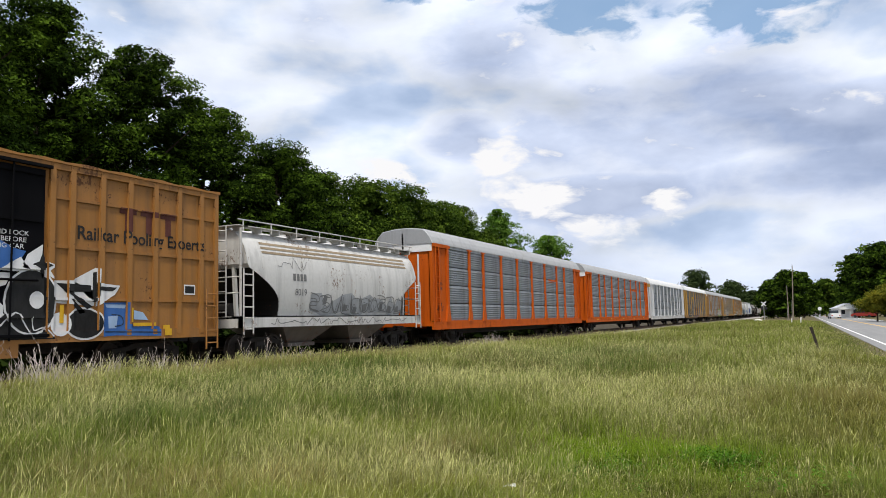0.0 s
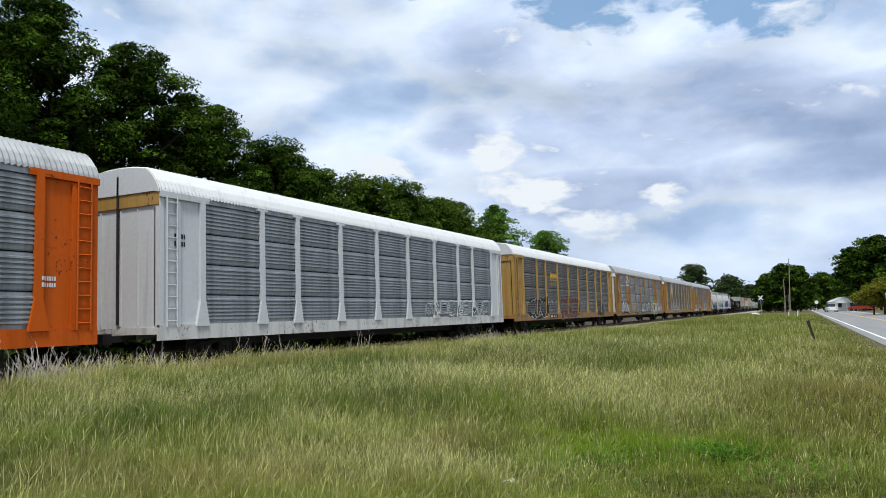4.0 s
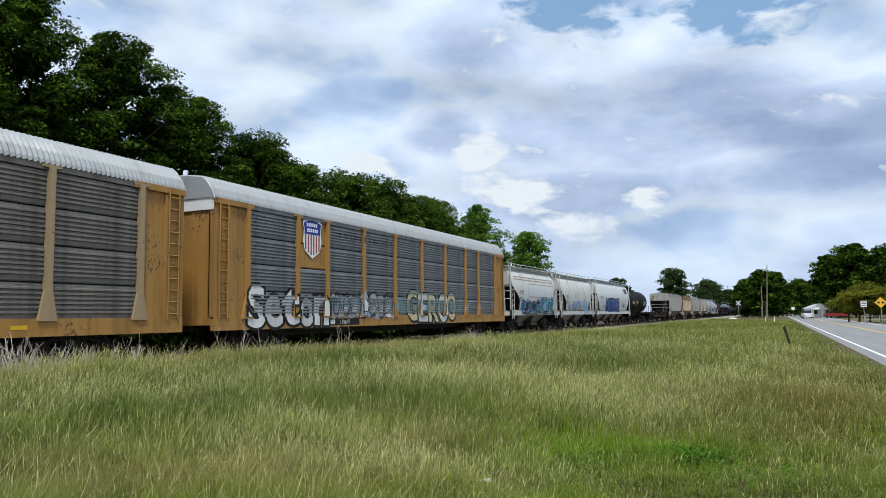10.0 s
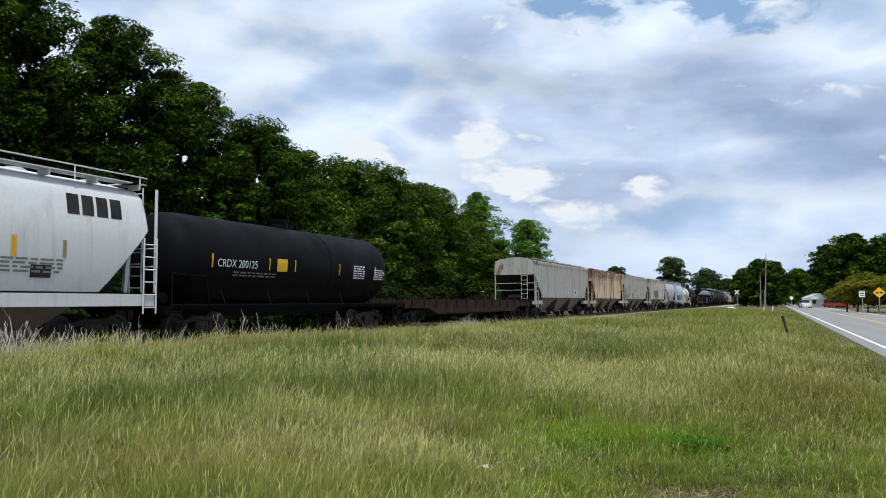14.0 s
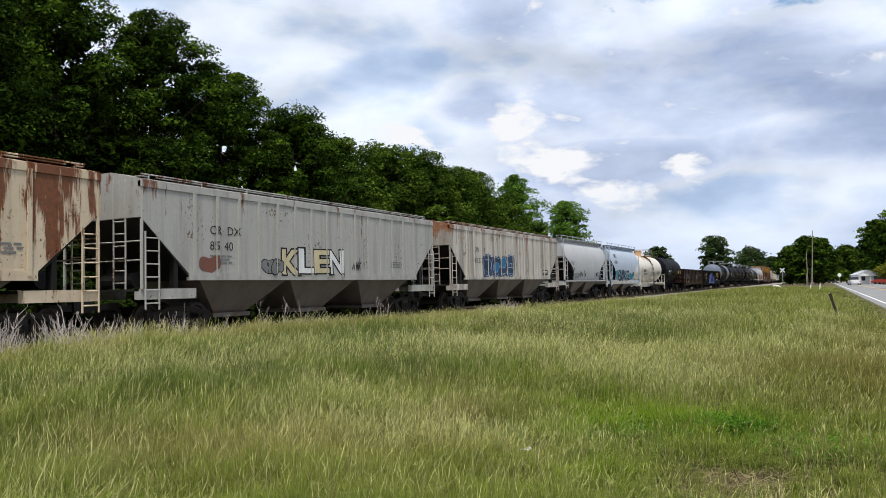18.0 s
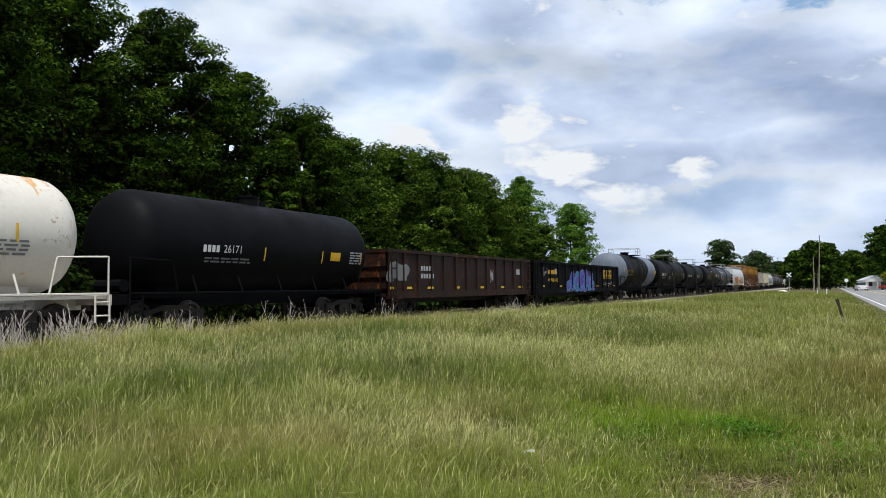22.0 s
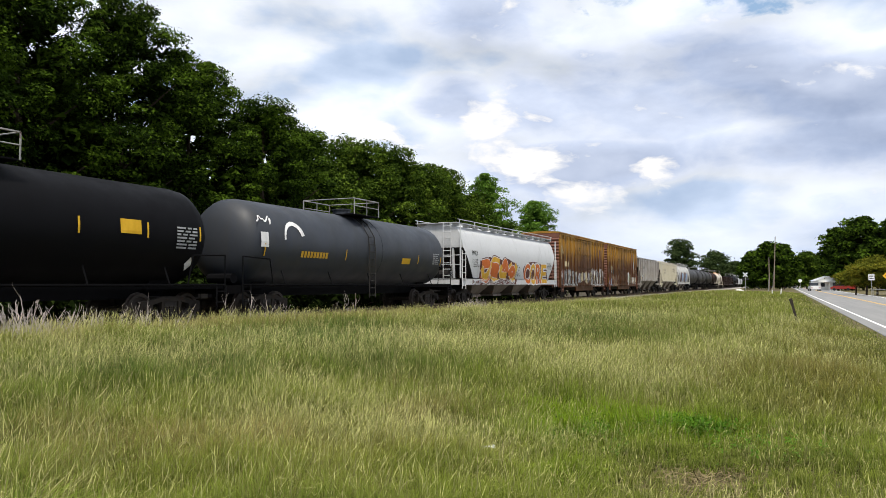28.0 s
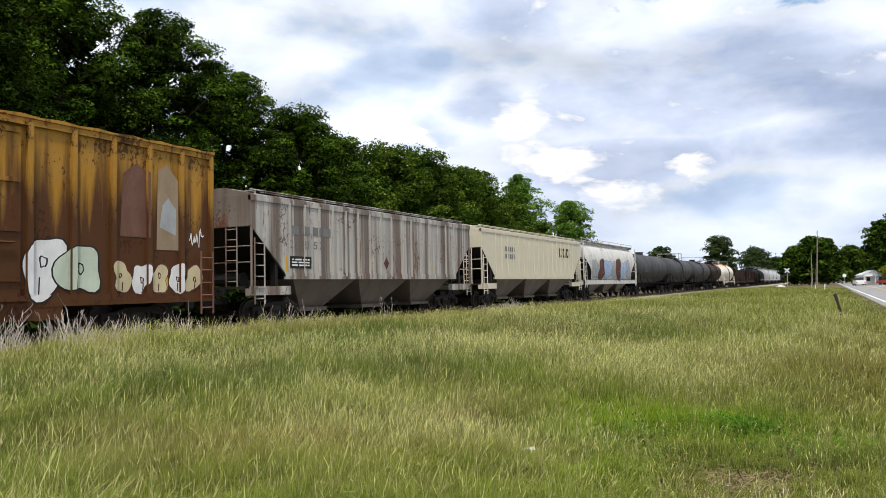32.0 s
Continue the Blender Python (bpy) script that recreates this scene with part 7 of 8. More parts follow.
    plate(c, -5.4, -3.1, 0.82, 1.08, BLACK_INK, "number_panel")
    writing(c, "690975", -4.5, 0.87, 0.17, WHITE_INK, 1.1)
    bars(c, 4, -5.3, 0.87, 0.17, WHITE_INK, 0.85)
    c = autorack(172.1, 198.7, PALETAN, UPYEL, GALV_T, ROOFG, UPYEL, GABLE, "yellow-framed autorack with a shield and silver graffiti", ((1, 2), (1, 3)))
    shield(c, -7.35, 4.12, 1.2)
    chunky(c, 5, -7.9, -0.3, 0.88, 2.2, [SILVER, ASH], BLACK_INK, 83, 0.085, ASH, None, 0.24)
    bars(c, 4, -6.0, 0.88, 0.15, BLACK_INK, 0.9)
    bars(c, 6, -4.3, 0.88, 0.15, BLACK_INK, 0.9)
    graffiti(c, "..", -9.0, -7.3, 0.85, 1.12, [GOLD], MAROON, 82)
    sill_reflectors(c, (-5.0, -1.9, 3.0, 8.0), 0.95)
    c = autorack(200.0, 226.6, UPYEL, UPYEL, GALV_B, ROOFG, UPYEL, GABLE, "yellow-framed autorack with bubble-letter graffiti along its foot", ((1, 2), (1, 3)))
    shield(c, -7.95, 4.14, 1.2)
    writing(c, "BUILDING AMERICA", -6.3, 4.22, 0.30, BLACK_INK, 1.30, bold=0.02)
    graffiti(c, "Seton", -11.7, -6.9, 0.92, 2.4, [WHITE_INK, SILVER], BLACK_INK, 91, None, True, None, 0.07)
    piece(c, -6.6, -1.6, 1.05, 2.3, ASH, [TEAL, PALE, WHITE_INK], BLACK_INK, 92, 7, 0.05, 0.2)
    piece(c, -1.3, 6.3, 1.3, 2.35, SEAFOAM, [], SEAFOAM, 96, 8, 0.03, 0.4)
    graffiti(c, "GEROO", -0.2, 5.6, 0.95, 2.4, [SAND, SILVER], BLACK_INK, 93, None, True, None, 0.075)
    for k in range(3):
        tag_line(c, 6.4 + k * 1.2, 7.4 + k * 1.2, 1.35, 1.85, SILVER, 95 + k, 0.03, 10)
    plate(c, -7.2, -4.6, 0.84, 1.10, BLACK_INK, "number_panel")
    writing(c, "158647", -6.1, 0.89, 0.17, WHITE_INK, 1.1)
    bars(c, 4, -7.0, 0.89, 0.17, WHITE_INK, 0.85)

    # white hoppers
    c = round_hopper(228.0, 239.0, OFFWHITE, DARKH, OFFWHITE, "dirty white two-bay covered hopper with teal graffiti", 2)
    for k in range(2):
        plate(c, -4.6, 4.7, 3.50 + 0.17 * k, 3.56 + 0.17 * k, GRIME, "grime_band")
    plate(c, -1.75, 4.55, 2.38, 3.3, GRIME, "repaint_edge", 0.002)
    plate(c, -1.7, 4.5, 2.42, 3.25, WHITE, "repaint_patch")
    plate(c, -3.5, -2.2, 2.0, 2.75, WHITE, "repaint_patch")
    writing(c, "MCEX", -3.75, 2.52, 0.29, BLACK_INK, 0.9)
    writing(c, "330175", -3.85, 2.08, 0.29, BLACK_INK, 0.85)
    chunky(c, 5, -3.3, 0.9, 1.2, 2.3, [DARKBLUE, SEA], SILVER, 101, 0.03, DARKBLUE, None, 0.36)
    chunky(c, 4, 1.1, 4.4, 1.2, 2.55, [SEA, TEAL, PALE], SILVER, 107, 0.03, DARKBLUE, None, 0.36)
    piece(c, -2.6, 4.7, 1.14, 1.44, GREY_INK, [TEAL, ASH], BLACK_INK, 102, 10, 0.03, 0.25)
    for x in (-3.7, -1.4, 0.9, 2.4, 4.4):
        plate(c, x, x + 0.12, 1.5, 2.0, YELLOW_INK, "reflector")
    c = round_hopper(240.1, 251.75, OFFWHITE, DARKH, OFFWHITE, "off-white two-bay covered hopper with pale blue graffiti", 2)
    writing(c, "MCEX", -4.0, 2.45, 0.27, BLACK_INK, 0.9)
    writing(c, "33017", -4.05, 2.05, 0.25, BLACK_INK, 0.95)
    chunky(c, 5, -3.2, 1.4, 1.5, 2.35, [PALE, ASH], BLUE, 103, 0.03, None, None, 0.4)
    graffiti(c, "..", 1.9, 3.7, 1.2, 2.2, [PALE], BLUE, 104, None, True, SILVER)
    for x in (-1.6, 0.2, 1.7):
        plate(c, x, x + 0.12, 1.5, 2.0, YELLOW_INK, "reflector")
    c = round_hopper(252.9, 270.6, WHITE, DARKH, WHITE, "clean white covered hopper with big blue graffiti", 4, 4.3, scoop=False)
    writing(c, "GPFX", -6.5, 2.62, 0.27, BLACK_INK, 0.95)
    writing(c, "10316", -6.5, 2.2, 0.27, BLACK_INK, 0.95)
    graffiti(c, "HiOPiE", -4.4, 2.5, 1.5, 2.75, [VIOLET, BLUE], DARKBLUE, 105, DARKVIOLET, True, PALE, 0.06)
    for k in range(4):
        on_side("logo_shape", c, [[(5.95 + 0.44 * k, 3.4), (6.30 + 0.44 * k, 3.4), (6.36 + 0.44 * k, 3.92), (6.01 + 0.44 * k, 3.92)]], BLACK_INK, 0.004)
    data_block(c, -6.1, 2.0, 1.6, GREY_INK, 3)
    data_block(c, 4.2, 2.2, 1.6, GREY_INK, 4)
    plate(c, 4.45, 4.57, 2.25, 2.75, YELLOW_INK, "reflector")
    plate(c, 5.78, 5.88, 2.3, 2.72, DULLSAND, "reflector")
    plate(c, 4.95, 5.5, 1.8, 2.1, BLACK_INK, "label_plate")

    c = tank_car(271.1, 285.2, TANKBLACK, BLACK, "black tank car with white and yellow markings", 1.44, platform=False, bands=(1.6,))
    writing(c, "CRDX 200125", -5.0, 2.33, 0.26, WHITE_INK, 0.92)
    plate(c, -1.95, -1.35, 2.28, 2.72, YELLOW_INK, "placard")
    tank_reflectors(c, (-5.25, -2.4, -0.9, 2.1, 5.0), 2.3)
    data_block(c, 3.2, 2.65, 0.9, WHITE_INK, 6)
    data_block(c, 4.9, 2.55, 0.9, WHITE_INK, 5)
    data_block(c, -4.2, 2.15, 2.2, GREY_INK, 2)
    flat_car(285.8, 305.0, BROWNG, "empty dark flat car with stake pockets")

    # ribbed hoppers
    c = ribbed_hopper(306.4, 323.1, GREYHOP, DARKH, "grey ribbed covered hopper with small marks")
    plate(c, 3.0, 3.9, 1.75, 2.2, WHITE_INK, "label_plate")
    plate(c, 3.1, 3.5, 1.82, 2.12, BLACK_INK, "label_plate", 0.006)
    c = ribbed_hopper(324.5, 340.1, RUSTHOP, DARKH, "white covered hopper heavily streaked with rust", 15)
    bars(c, 4, -4.8, 2.75, 0.26, GREY_INK, 1.2)
    writing(c, "63", -4.1, 2.34, 0.26, GREY_INK, 1.0)
    tag_line(c, -5.0, -3.0, 1.0, 1.5, BLACK_INK, 120)
    data_block(c, 5.0, 2.3, 0.8, GREY_INK, 3)
    c = ribbed_hopper(341.3, 357.6, GREYHOP, DARKH, "pale grey ribbed covered hopper with yellow graffiti")
    writing(c, "CR  DX", -5.7, 2.85, 0.26, BLACK_INK, 1.05)
    writing(c, "85  40", -5.7, 2.40, 0.26, BLACK_INK, 1.05)
    graffiti(c, "KLEN", -2.5, 1.0, 1.75, 2.6, [SAND, WHITE_INK], BLACK_INK, 121)
    graffiti(c, "..", -3.4, -2.5, 1.72, 2.2, [GREY_INK], BLACK_INK, 122)
    tag_line(c, 1.6, 2.2, 1.85, 2.4, BLACK_INK, 123)
    graffiti(c, ".", -6.0, -5.4, 1.75, 2.2, [RUSTEND], RUSTEND, 124)
    data_block(c, -5.7, 2.2, 0.9, GREY_INK, 3)
    data_block(c, 4.4, 2.2, 0.9, GREY_INK, 3)
    c = ribbed_hopper(359.3, 375.4, WEATH, DARKH, "weathered grey ribbed covered hopper with teal graffiti", 15)
    writing(c, "KW", -5.3, 2.92, 0.26, BLACK_INK, 1.05)
    writing(c, "T", -4.1, 2.92, 0.26, BLACK_INK, 1.05)
    writing(c, "462 320", -5.4, 2.38, 0.26, BLACK_INK, 1.05)
    chunky(c, 4, -4.2, 0.1, 1.66, 2.85, [DARKBLUE, DARKBLUE, SEA], PALE, 125, 0.03, DARKBLUE, None, 0.42)
    plate(c, -6.2, -6.05, 1.8, 2.6, YELLOW_INK, "reflector")
    plate(c, 5.0, 6.0, 1.78, 2.1, BLACK_INK, "label_plate")
    data_block(c, 5.1, 2.0, 0.8, WHITE_INK, 2)
    c = round_hopper(376.8, 388.0, PALEGREY, DARKH, PALEGREY, "plain pale grey two-bay covered hopper with small marks", 2, cut=1.85, deep=False)
    writing(c, "TILX", -4.1, 2.55, 0.28, BLACK_INK, 0.95)
    writing(c, "335146", -4.2, 2.12, 0.28, BLACK_INK, 0.9)
    tag_line(c, -2.6, -1.4, 1.65, 2.1, GREY_INK, 128, 0.04, 12)
    tag_line(c, -0.9, -0.4, 1.6, 2.25, BLACK_INK, 129, 0.04, 12)
    plate(c, 2.3, 2.75, 1.75, 2.0, BLACK_INK, "label_plate")
    data_block(c, -3.6, 1.9, 1.5, GREY_INK, 4)
    data_block(c, 2.6, 2.0, 1.2, GREY_INK, 4)
    tag_line(c, -2.0, -1.2, 1.6, 2.2, BLACK_INK, 126)
    c = round_hopper(389.1, 400.1, BLUEW, DARKH, BLUEW, "pale blue covered hopper with black and teal graffiti", 2)
    writing(c, "GBRX", -3.9, 3.35, 0.30, BLACK_INK, 0.9)
    writing(c, "69291", -3.95, 2.82, 0.30, BLACK_INK, 0.98)
    on_side("graffiti_wash", c, placed(blob(random.Random(9), 30, 0.14), -3.6, 1.45, 6.0, 0.85), TEAL, 0.003)
    graffiti(c, "B.K2", -2.8, 1.5, 1.4, 2.4, [DARKBLUE], SILVER, 127)
    plate(c, 2.6, 3.1, 1.85, 2.15, BLACK_INK, "label_plate")
    for x in (-4.8, -4.2, -1.9, -0.4, 1.2, 2.9):
        plate(c, x, x + 0.6, 1.2, 1.32, YELLOW_INK, "reflector")

    # tank cars and gondolas
    c = tank_car(400.6, 413.1, CREAMT, CREAMT, "cream tank car with a domed hatch and platform", 1.42, 2.55, 0.3)
    bars(c, 4, -4.0, 2.25, 0.24, BLACK_INK, 0.85)
    writing(c, "26117", -3.1, 2.25, 0.24, BLACK_INK, 1.0)
    tank_reflectors(c, (-4.7, -1.8, 0.4, 3.8), 2.3)
    data_block(c, -3.9, 2.05, 2.0, GREY_INK, 2)
    data_block(c, 0.2, 2.1, 1.8, GREY_INK, 3)
    data_block(c, 2.6, 2.3, 1.6, GREY_INK, 4)
    c = tank_car(413.5, 425.6, TANKBLACK, BLACK, "plain black tank car with small white marks", 1.45, platform=False)
    bars(c, 4, -3.4, 2.3, 0.20, WHITE_INK, 0.85)
    writing(c, "26171", -2.6, 2.3, 0.24, WHITE_INK, 0.98)
    data_block(c, -3.3, 2.1, 1.9, GREY_INK, 2)
    plate(c, 2.7, 3.3, 2.2, 2.5, YELLOW_INK, "placard")
    tank_reflectors(c, (-0.8, 2.2, 4.6), 2.1)
    data_block(c, 3.9, 2.5, 0.8, ASH, 5)
    c = gondola(426.0, 441.9, BROWNG, "rusty brown gondola with yellow reflectors")
    bars(c, 4, -5.2, 1.95, 0.2, ASH, 1.2)
    bars(c, 5, -5.2, 1.62, 0.2, ASH, 1.2)
    sill_reflectors(c, (-7.9, -6.4, -4.6, -1.8, 1.0, 3.7, 6.2), 1.16)
    plate(c, 5.9, 6.4, 1.9, 2.2, ASH, "label_plate")
    graffiti(c, "..", -7.9, -6.4, 1.5, 2.3, [GREY_INK], GREY_INK, 131)
    tag_line(c, 2.2, 2.6, 1.2, 2.2, ASH, 132)
    c = gondola(442.5, 462.5, BLACK, "black gondola with yellow lettering and violet graffiti")
    bars(c, 4, -7.3, 2.0, 0.26, YELLOW_INK, 1.6)
    writing(c, "49 18 42", -7.3, 1.50, 0.26, YELLOW_INK, 1.5)
    chunky(c, 7, -3.9, 2.9, 0.82, 1.6, [SEA, PURPLE, BLUE], PALE, 133, 0.018, DARKVIOLET, None, 0.4)
    chunky(c, 5, -2.9, 2.4, 0.9, 2.4, [PURPLE, SEA, VIOLET], PALE, 136, 0.02, DARKVIOLET, SEAFOAM, 0.42, 0.25)
    for k in range(3):
        plate(c, 5.6 + 0.95 * k, 6.15 + 0.95 * k, 1.95, 2.45, YELLOW_INK, "logo_shape")
        plate(c, 5.75 + 0.95 * k, 6.02 + 0.95 * k, 2.08, 2.32, BLACK, "logo_shape", 0.007)
        plate(c, 5.6 + 0.95 * k, 6.15 + 0.95 * k, 1.80, 1.88, YELLOW_INK, "logo_shape")
    plate(c, -6.0, -5.6, 2.0, 2.35, ASH, "label_plate")
    sill_reflectors(c, (-8.4, -5.0, 3.6, 6.8, 8.6), 1.18)
    tag_line(c, -8.2, -7.5, 1.7, 2.5, ASH, 134)
    tag_line(c, 5.4, 8.4, 1.15, 1.6, SILVER, 135, 0.03, 16)
    c = tank_car(463.6, 479.0, TANKBLACK, BLACK, "black tank car with grey-painted ends", 1.52, bands=(0.85, 1.15))
    n = 32
    T = 7.7 - 0.45
    head = [(0.0, 0.02), (0.02, 0.35), (0.09, 0.75), (0.22, 1.08), (0.40, 1.32), (0.62, 1.45), (0.85, 1.48)]
    for s, reach in ((-1, 2.1), (1, 4.3)):
        bm = bmesh.new()
        wob = [0.25 * math.sin(k * 0.8) + 0.12 * math.sin(k * 2.1) for k in range(n)]
        rings = [[(s * (T + 0.008 - u), (r / 1.48 * 1.52 + 0.008) * math.sin(2 * math.pi * k / n), 2.58 + (r / 1.48 * 1.52 + 0.008) * math.cos(2 * math.pi * k / n)) for k in range(n)] for u, r in head]
        rings.append([(s * (T - reach + wob[k]), 1.528 * math.sin(2 * math.pi * k / n), 2.58 + 1.528 * math.cos(2 * math.pi * k / n)) for k in range(n)])
        skin(bm, rings, caps=False)
        part("grey_repaint", bm, GREYTANK, c, "blue-grey painted tank end", smooth=True)
    writing(c, "UTLX", -5.25, 2.4, 0.26, FADED, 0.95)
    writing(c, "672164", -4.2, 2.4, 0.25, YELLOW_INK, 0.95)
    tank_reflectors(c, (-6.4, -2.9, 0.4, 4.3, 6.3), 2.4)
    data_block(c, -5.2, 2.2, 2.2, FADED, 2, 0.035)
    data_block(c, 5.9, 2.6, 0.7, YELLOW_INK, 4, 0.05)
    c = tank_car(479.4, 496.2, TANKBLACK, BLACK, "long black tank car with white stencils", 1.47)
    bars(c, 4, -6.2, 2.24, 0.26, WHITE_INK, 0.9)
    writing(c, "702989", -5.1, 2.24, 0.26, WHITE_INK, 0.98)
    tank_reflectors(c, (-6.9, -3.5, -0.5, 2.4, 5.3, 7.6), 2.25)
    data_block(c, -6.0, 2.05, 2.0, GREY_INK, 2)
    data_block(c, -2.2, 2.2, 1.1, ASH, 4)
    data_block(c, 6.6, 2.5, 0.8, ASH, 6)
    c = tank_car(496.4, 511.9, TANKBLACK, BLACK, "black tank car with a seam round its middle", 1.42, bands=(0.0,))
    bars(c, 4, -5.0, 2.3, 0.22, WHITE_INK, 0.9)
    writing(c, "75304", -4.1, 2.3, 0.22, WHITE_INK, 0.98)
    data_block(c, 1.2, 2.5, 1.6, ASH, 4)
    tank_reflectors(c, (-5.6, -2.2, 3.4, 6.0), 2.2)
    c = tank_car(512.3, 528.0, TANKBLACK, BLACK, "black tank car with yellow placards", 1.48)
    writing(c, "UTLX", -4.8, 2.28, 0.27, YELLOW_INK, 0.9)
    writing(c, "682181", -3.7, 2.28, 0.25, YELLOW_INK, 0.95)
    plate(c, 3.7, 4.4, 2.5, 2.88, YELLOW_INK, "placard")
    plate(c, -0.6, 0.0, 2.98, 3.14, YELLOW_INK, "placard")
    plate(c, -0.6, 0.0, 3.2, 3.28, SAND, "placard")
    tank_reflectors(c, (-2.5, -0.4, 2.4, 4.6, 6.6), 2.42)
    data_block(c, 5.7, 2.75, 0.8, ASH, 7)
    tag_line(c, -2.6, -0.9, 1.9, 2.5, GREY_INK, 141, 0.05, 12)
    for x in (6.4,):
        on_side("hazard_diamond", c, [[(x, 1.55), (x + 0.16, 1.75), (x, 1.95), (x - 0.16, 1.75)]], WHITE_INK, 0.006)
    data_block(c, -4.7, 2.1, 2.2, GREY_INK, 2)
    c = tank_car(528.6, 545.2, SLATE, BLACK, "slate-blue tank car with a painted white arc", 1.50, bands=(1.0,))
    arc = []
    for k in range(10):
        t0, t1 = math.pi * (0.08 + 0.1 * k * 0.95), math.pi * (0.08 + 0.1 * (k + 1) * 0.95)
        ro, ri = 0.62, 0.42 + 0.012 * k
        arc.append([(-5.4 + ro * math.cos(t0), 2.75 + ro * math.sin(t0)), (-5.4 + ro * math.cos(t1), 2.75 + ro * math.sin(t1)), (-5.4 + ri * math.cos(t1), 2.75 + ri * math.sin(t1)), (-5.4 + ri * math.cos(t0), 2.75 + ri * math.sin(t0))])
    on_side("painted_arc", c, arc, WHITE_INK, 0.006, "white sprayed arc")
    bars(c, 9, -5.0, 2.12, 0.22, GOLD, 0.9)
    plate(c, 2.8, 3.6, 2.07, 2.33, YELLOW_INK, "placard")
    tank_reflectors(c, (-7.1, -2.0, 4.4, 6.9), 2.1)
    data_block(c, 6.0, 2.6, 0.7, ASH, 6)
    plate(c, -7.3, -6.9, 2.4, 2.9, WHITE_INK, "label_plate")
    tag_line(c, -7.4, -6.5, 3.1, 3.6, WHITE_INK, 142, 0.05, 8)
    c = round_hopper(546.3, 564.6, WHITE, DARKH, WHITE, "clean white covered hopper with orange graffiti", 4, 4.3, scoop=False)
    writing(c, "PMRX", -7.6, 2.75, 0.28, BLACK_INK, 0.9)
    writing(c, "12110", -7.6, 2.3, 0.28, BLACK_INK, 0.9)
    piece(c, -7.6, -0.2, 1.14, 1.44, MAROON, [GREY_INK], SILVER, 146, 9, 0.03, 0.25)
    chunky(c, 4, -6.4, -0.1, 1.2, 2.85, [ORANGE_INK, GOLD], WHITE_INK, 143, 0.04, MAROON, None, 0.40)
    graffiti(c, "WA", -0.2, 0.7, 1.75, 2.3, [WHITE_INK], BLACK_INK, 145)
    graffiti(c, "CORE", 1.5, 6.6, 1.2, 2.62, [ORANGE_INK, GOLD], WHITE_INK, 144, MAROON, True, GOLD, 0.05)
    data_block(c, -7.4, 2.2, 0.9, GREY_INK, 2)
    data_block(c, 6.6, 2.6, 1.3, GREY_INK, 5)

    # rusty boxcars
    c = boxcar(565.8, 581.2, RUSTBOX, RUSTBOX, RUSTBOX, RUSTEND, "rusty yellow boxcar with white graffiti", 14, ((-2.4, 0.1), (0.1, 2.6)), 5.08, ())
    piece(c, -7.5, -2.4, 1.0, 2.4, ASH, [SAND, WHITE_INK, GREY_INK], BLACK_INK, 151, 11, 0.055, 0.12)
    piece(c, 2.2, 7.55, 0.98, 2.62, SILVER, [WHITE_INK, SAND, ASH], BLACK_INK, 152, 11, 0.06, 0.12)
    for k in range(6):
        graffiti(c, ".", -2.2 + 0.8 * k, -1.5 + 0.8 * k, 1.2 + 0.1 * (k % 3), 2.2, [SAND if k % 2 else ASH], MAROON, 160 + k)
    on_side("repaint_patch", c, [[(5.5, 2.75), (7.0, 2.75), (7.0, 4.1), (6.5, 4.3), (5.7, 4.35), (5.5, 4.1)]], RUSTPATCH, 0.003)
    on_side("repaint_patch", c, [[(6.55, 4.15), (6.9, 3.9), (6.95, 4.25), (6.75, 4.45), (6.6, 4.4)]], DULLSAND, 0.004)
    plate(c, -6.5, -5.2, 2.55, 2.95, SAND, "repaint_patch")
    tag_line(c, -7.3, -6.6, 3.0, 4.3, SAND, 153, 0.03, 12)
    bars(c, 8, -1.9, 4.1, 0.10, BLACK_INK, rows=2)
    bars(c, 8, 0.8, 3.9, 0.10, BLACK_INK, rows=2)
    sill_reflectors(c, (-6.4, 5.2), 1.25)
    c = boxcar(583.0, 598.5, RUSTBOX, RUSTBOX, RUSTBOX, RUSTEND, "rusty brown boxcar with peeling patches and faded lettering", 14, ((-2.9, -0.45), (-0.45, 2.0)), 5.08, ())
    bars(c, 5, -6.3, 4.05, 0.40, FADED, 1.9)
    bars(c, 7, -7.4, 3.45, 0.40, FADED, 1.5)
    plate(c, -6.7, -5.6, 2.62, 2.98, SAND, "number_panel")
    plate(c, -6.8, -4.6, 2.2, 2.55, BLACK_INK, "number_panel")
    writing(c, "60 01", -6.5, 2.26, 0.24, WHITE_INK, 1.35)
    bars(c, 3, -6.6, 2.68, 0.24, BLACK_INK, 1.2)
    piece(c, -7.0, -6.0, 1.0, 1.75, PALE, [ASH], MAROON, 157, 2, 0.03, 0.25)
    piece(c, -5.9, -2.6, 1.0, 2.2, DULLSAND, [ASH, RUSTEND], MAROON, 154, 6, 0.035, 0.2)
    graffiti(c, "..", 2.1, 3.9, 1.15, 2.45, [WHITE_INK, MINT], BLACK_INK, 155)
    on_side("repaint_patch", c, [[(4.6, 2.6), (5.5, 2.6), (5.5, 4.3), (5.1, 4.5), (4.7, 4.2)]], RUSTPATCH, 0.004)
    on_side("repaint_patch", c, [[(5.75, 2.3), (6.5, 2.3), (6.5, 4.2), (6.1, 4.6), (5.8, 4.4)]], DULLSAND, 0.004)
    on_side("repaint_patch", c, [[(5.85, 2.9), (6.4, 2.7), (6.42, 3.4), (6.15, 3.7), (5.95, 3.5)]], ASH, 0.006)
    tag_line(c, 6.9, 7.4, 2.4, 3.0, WHITE_INK, 156)
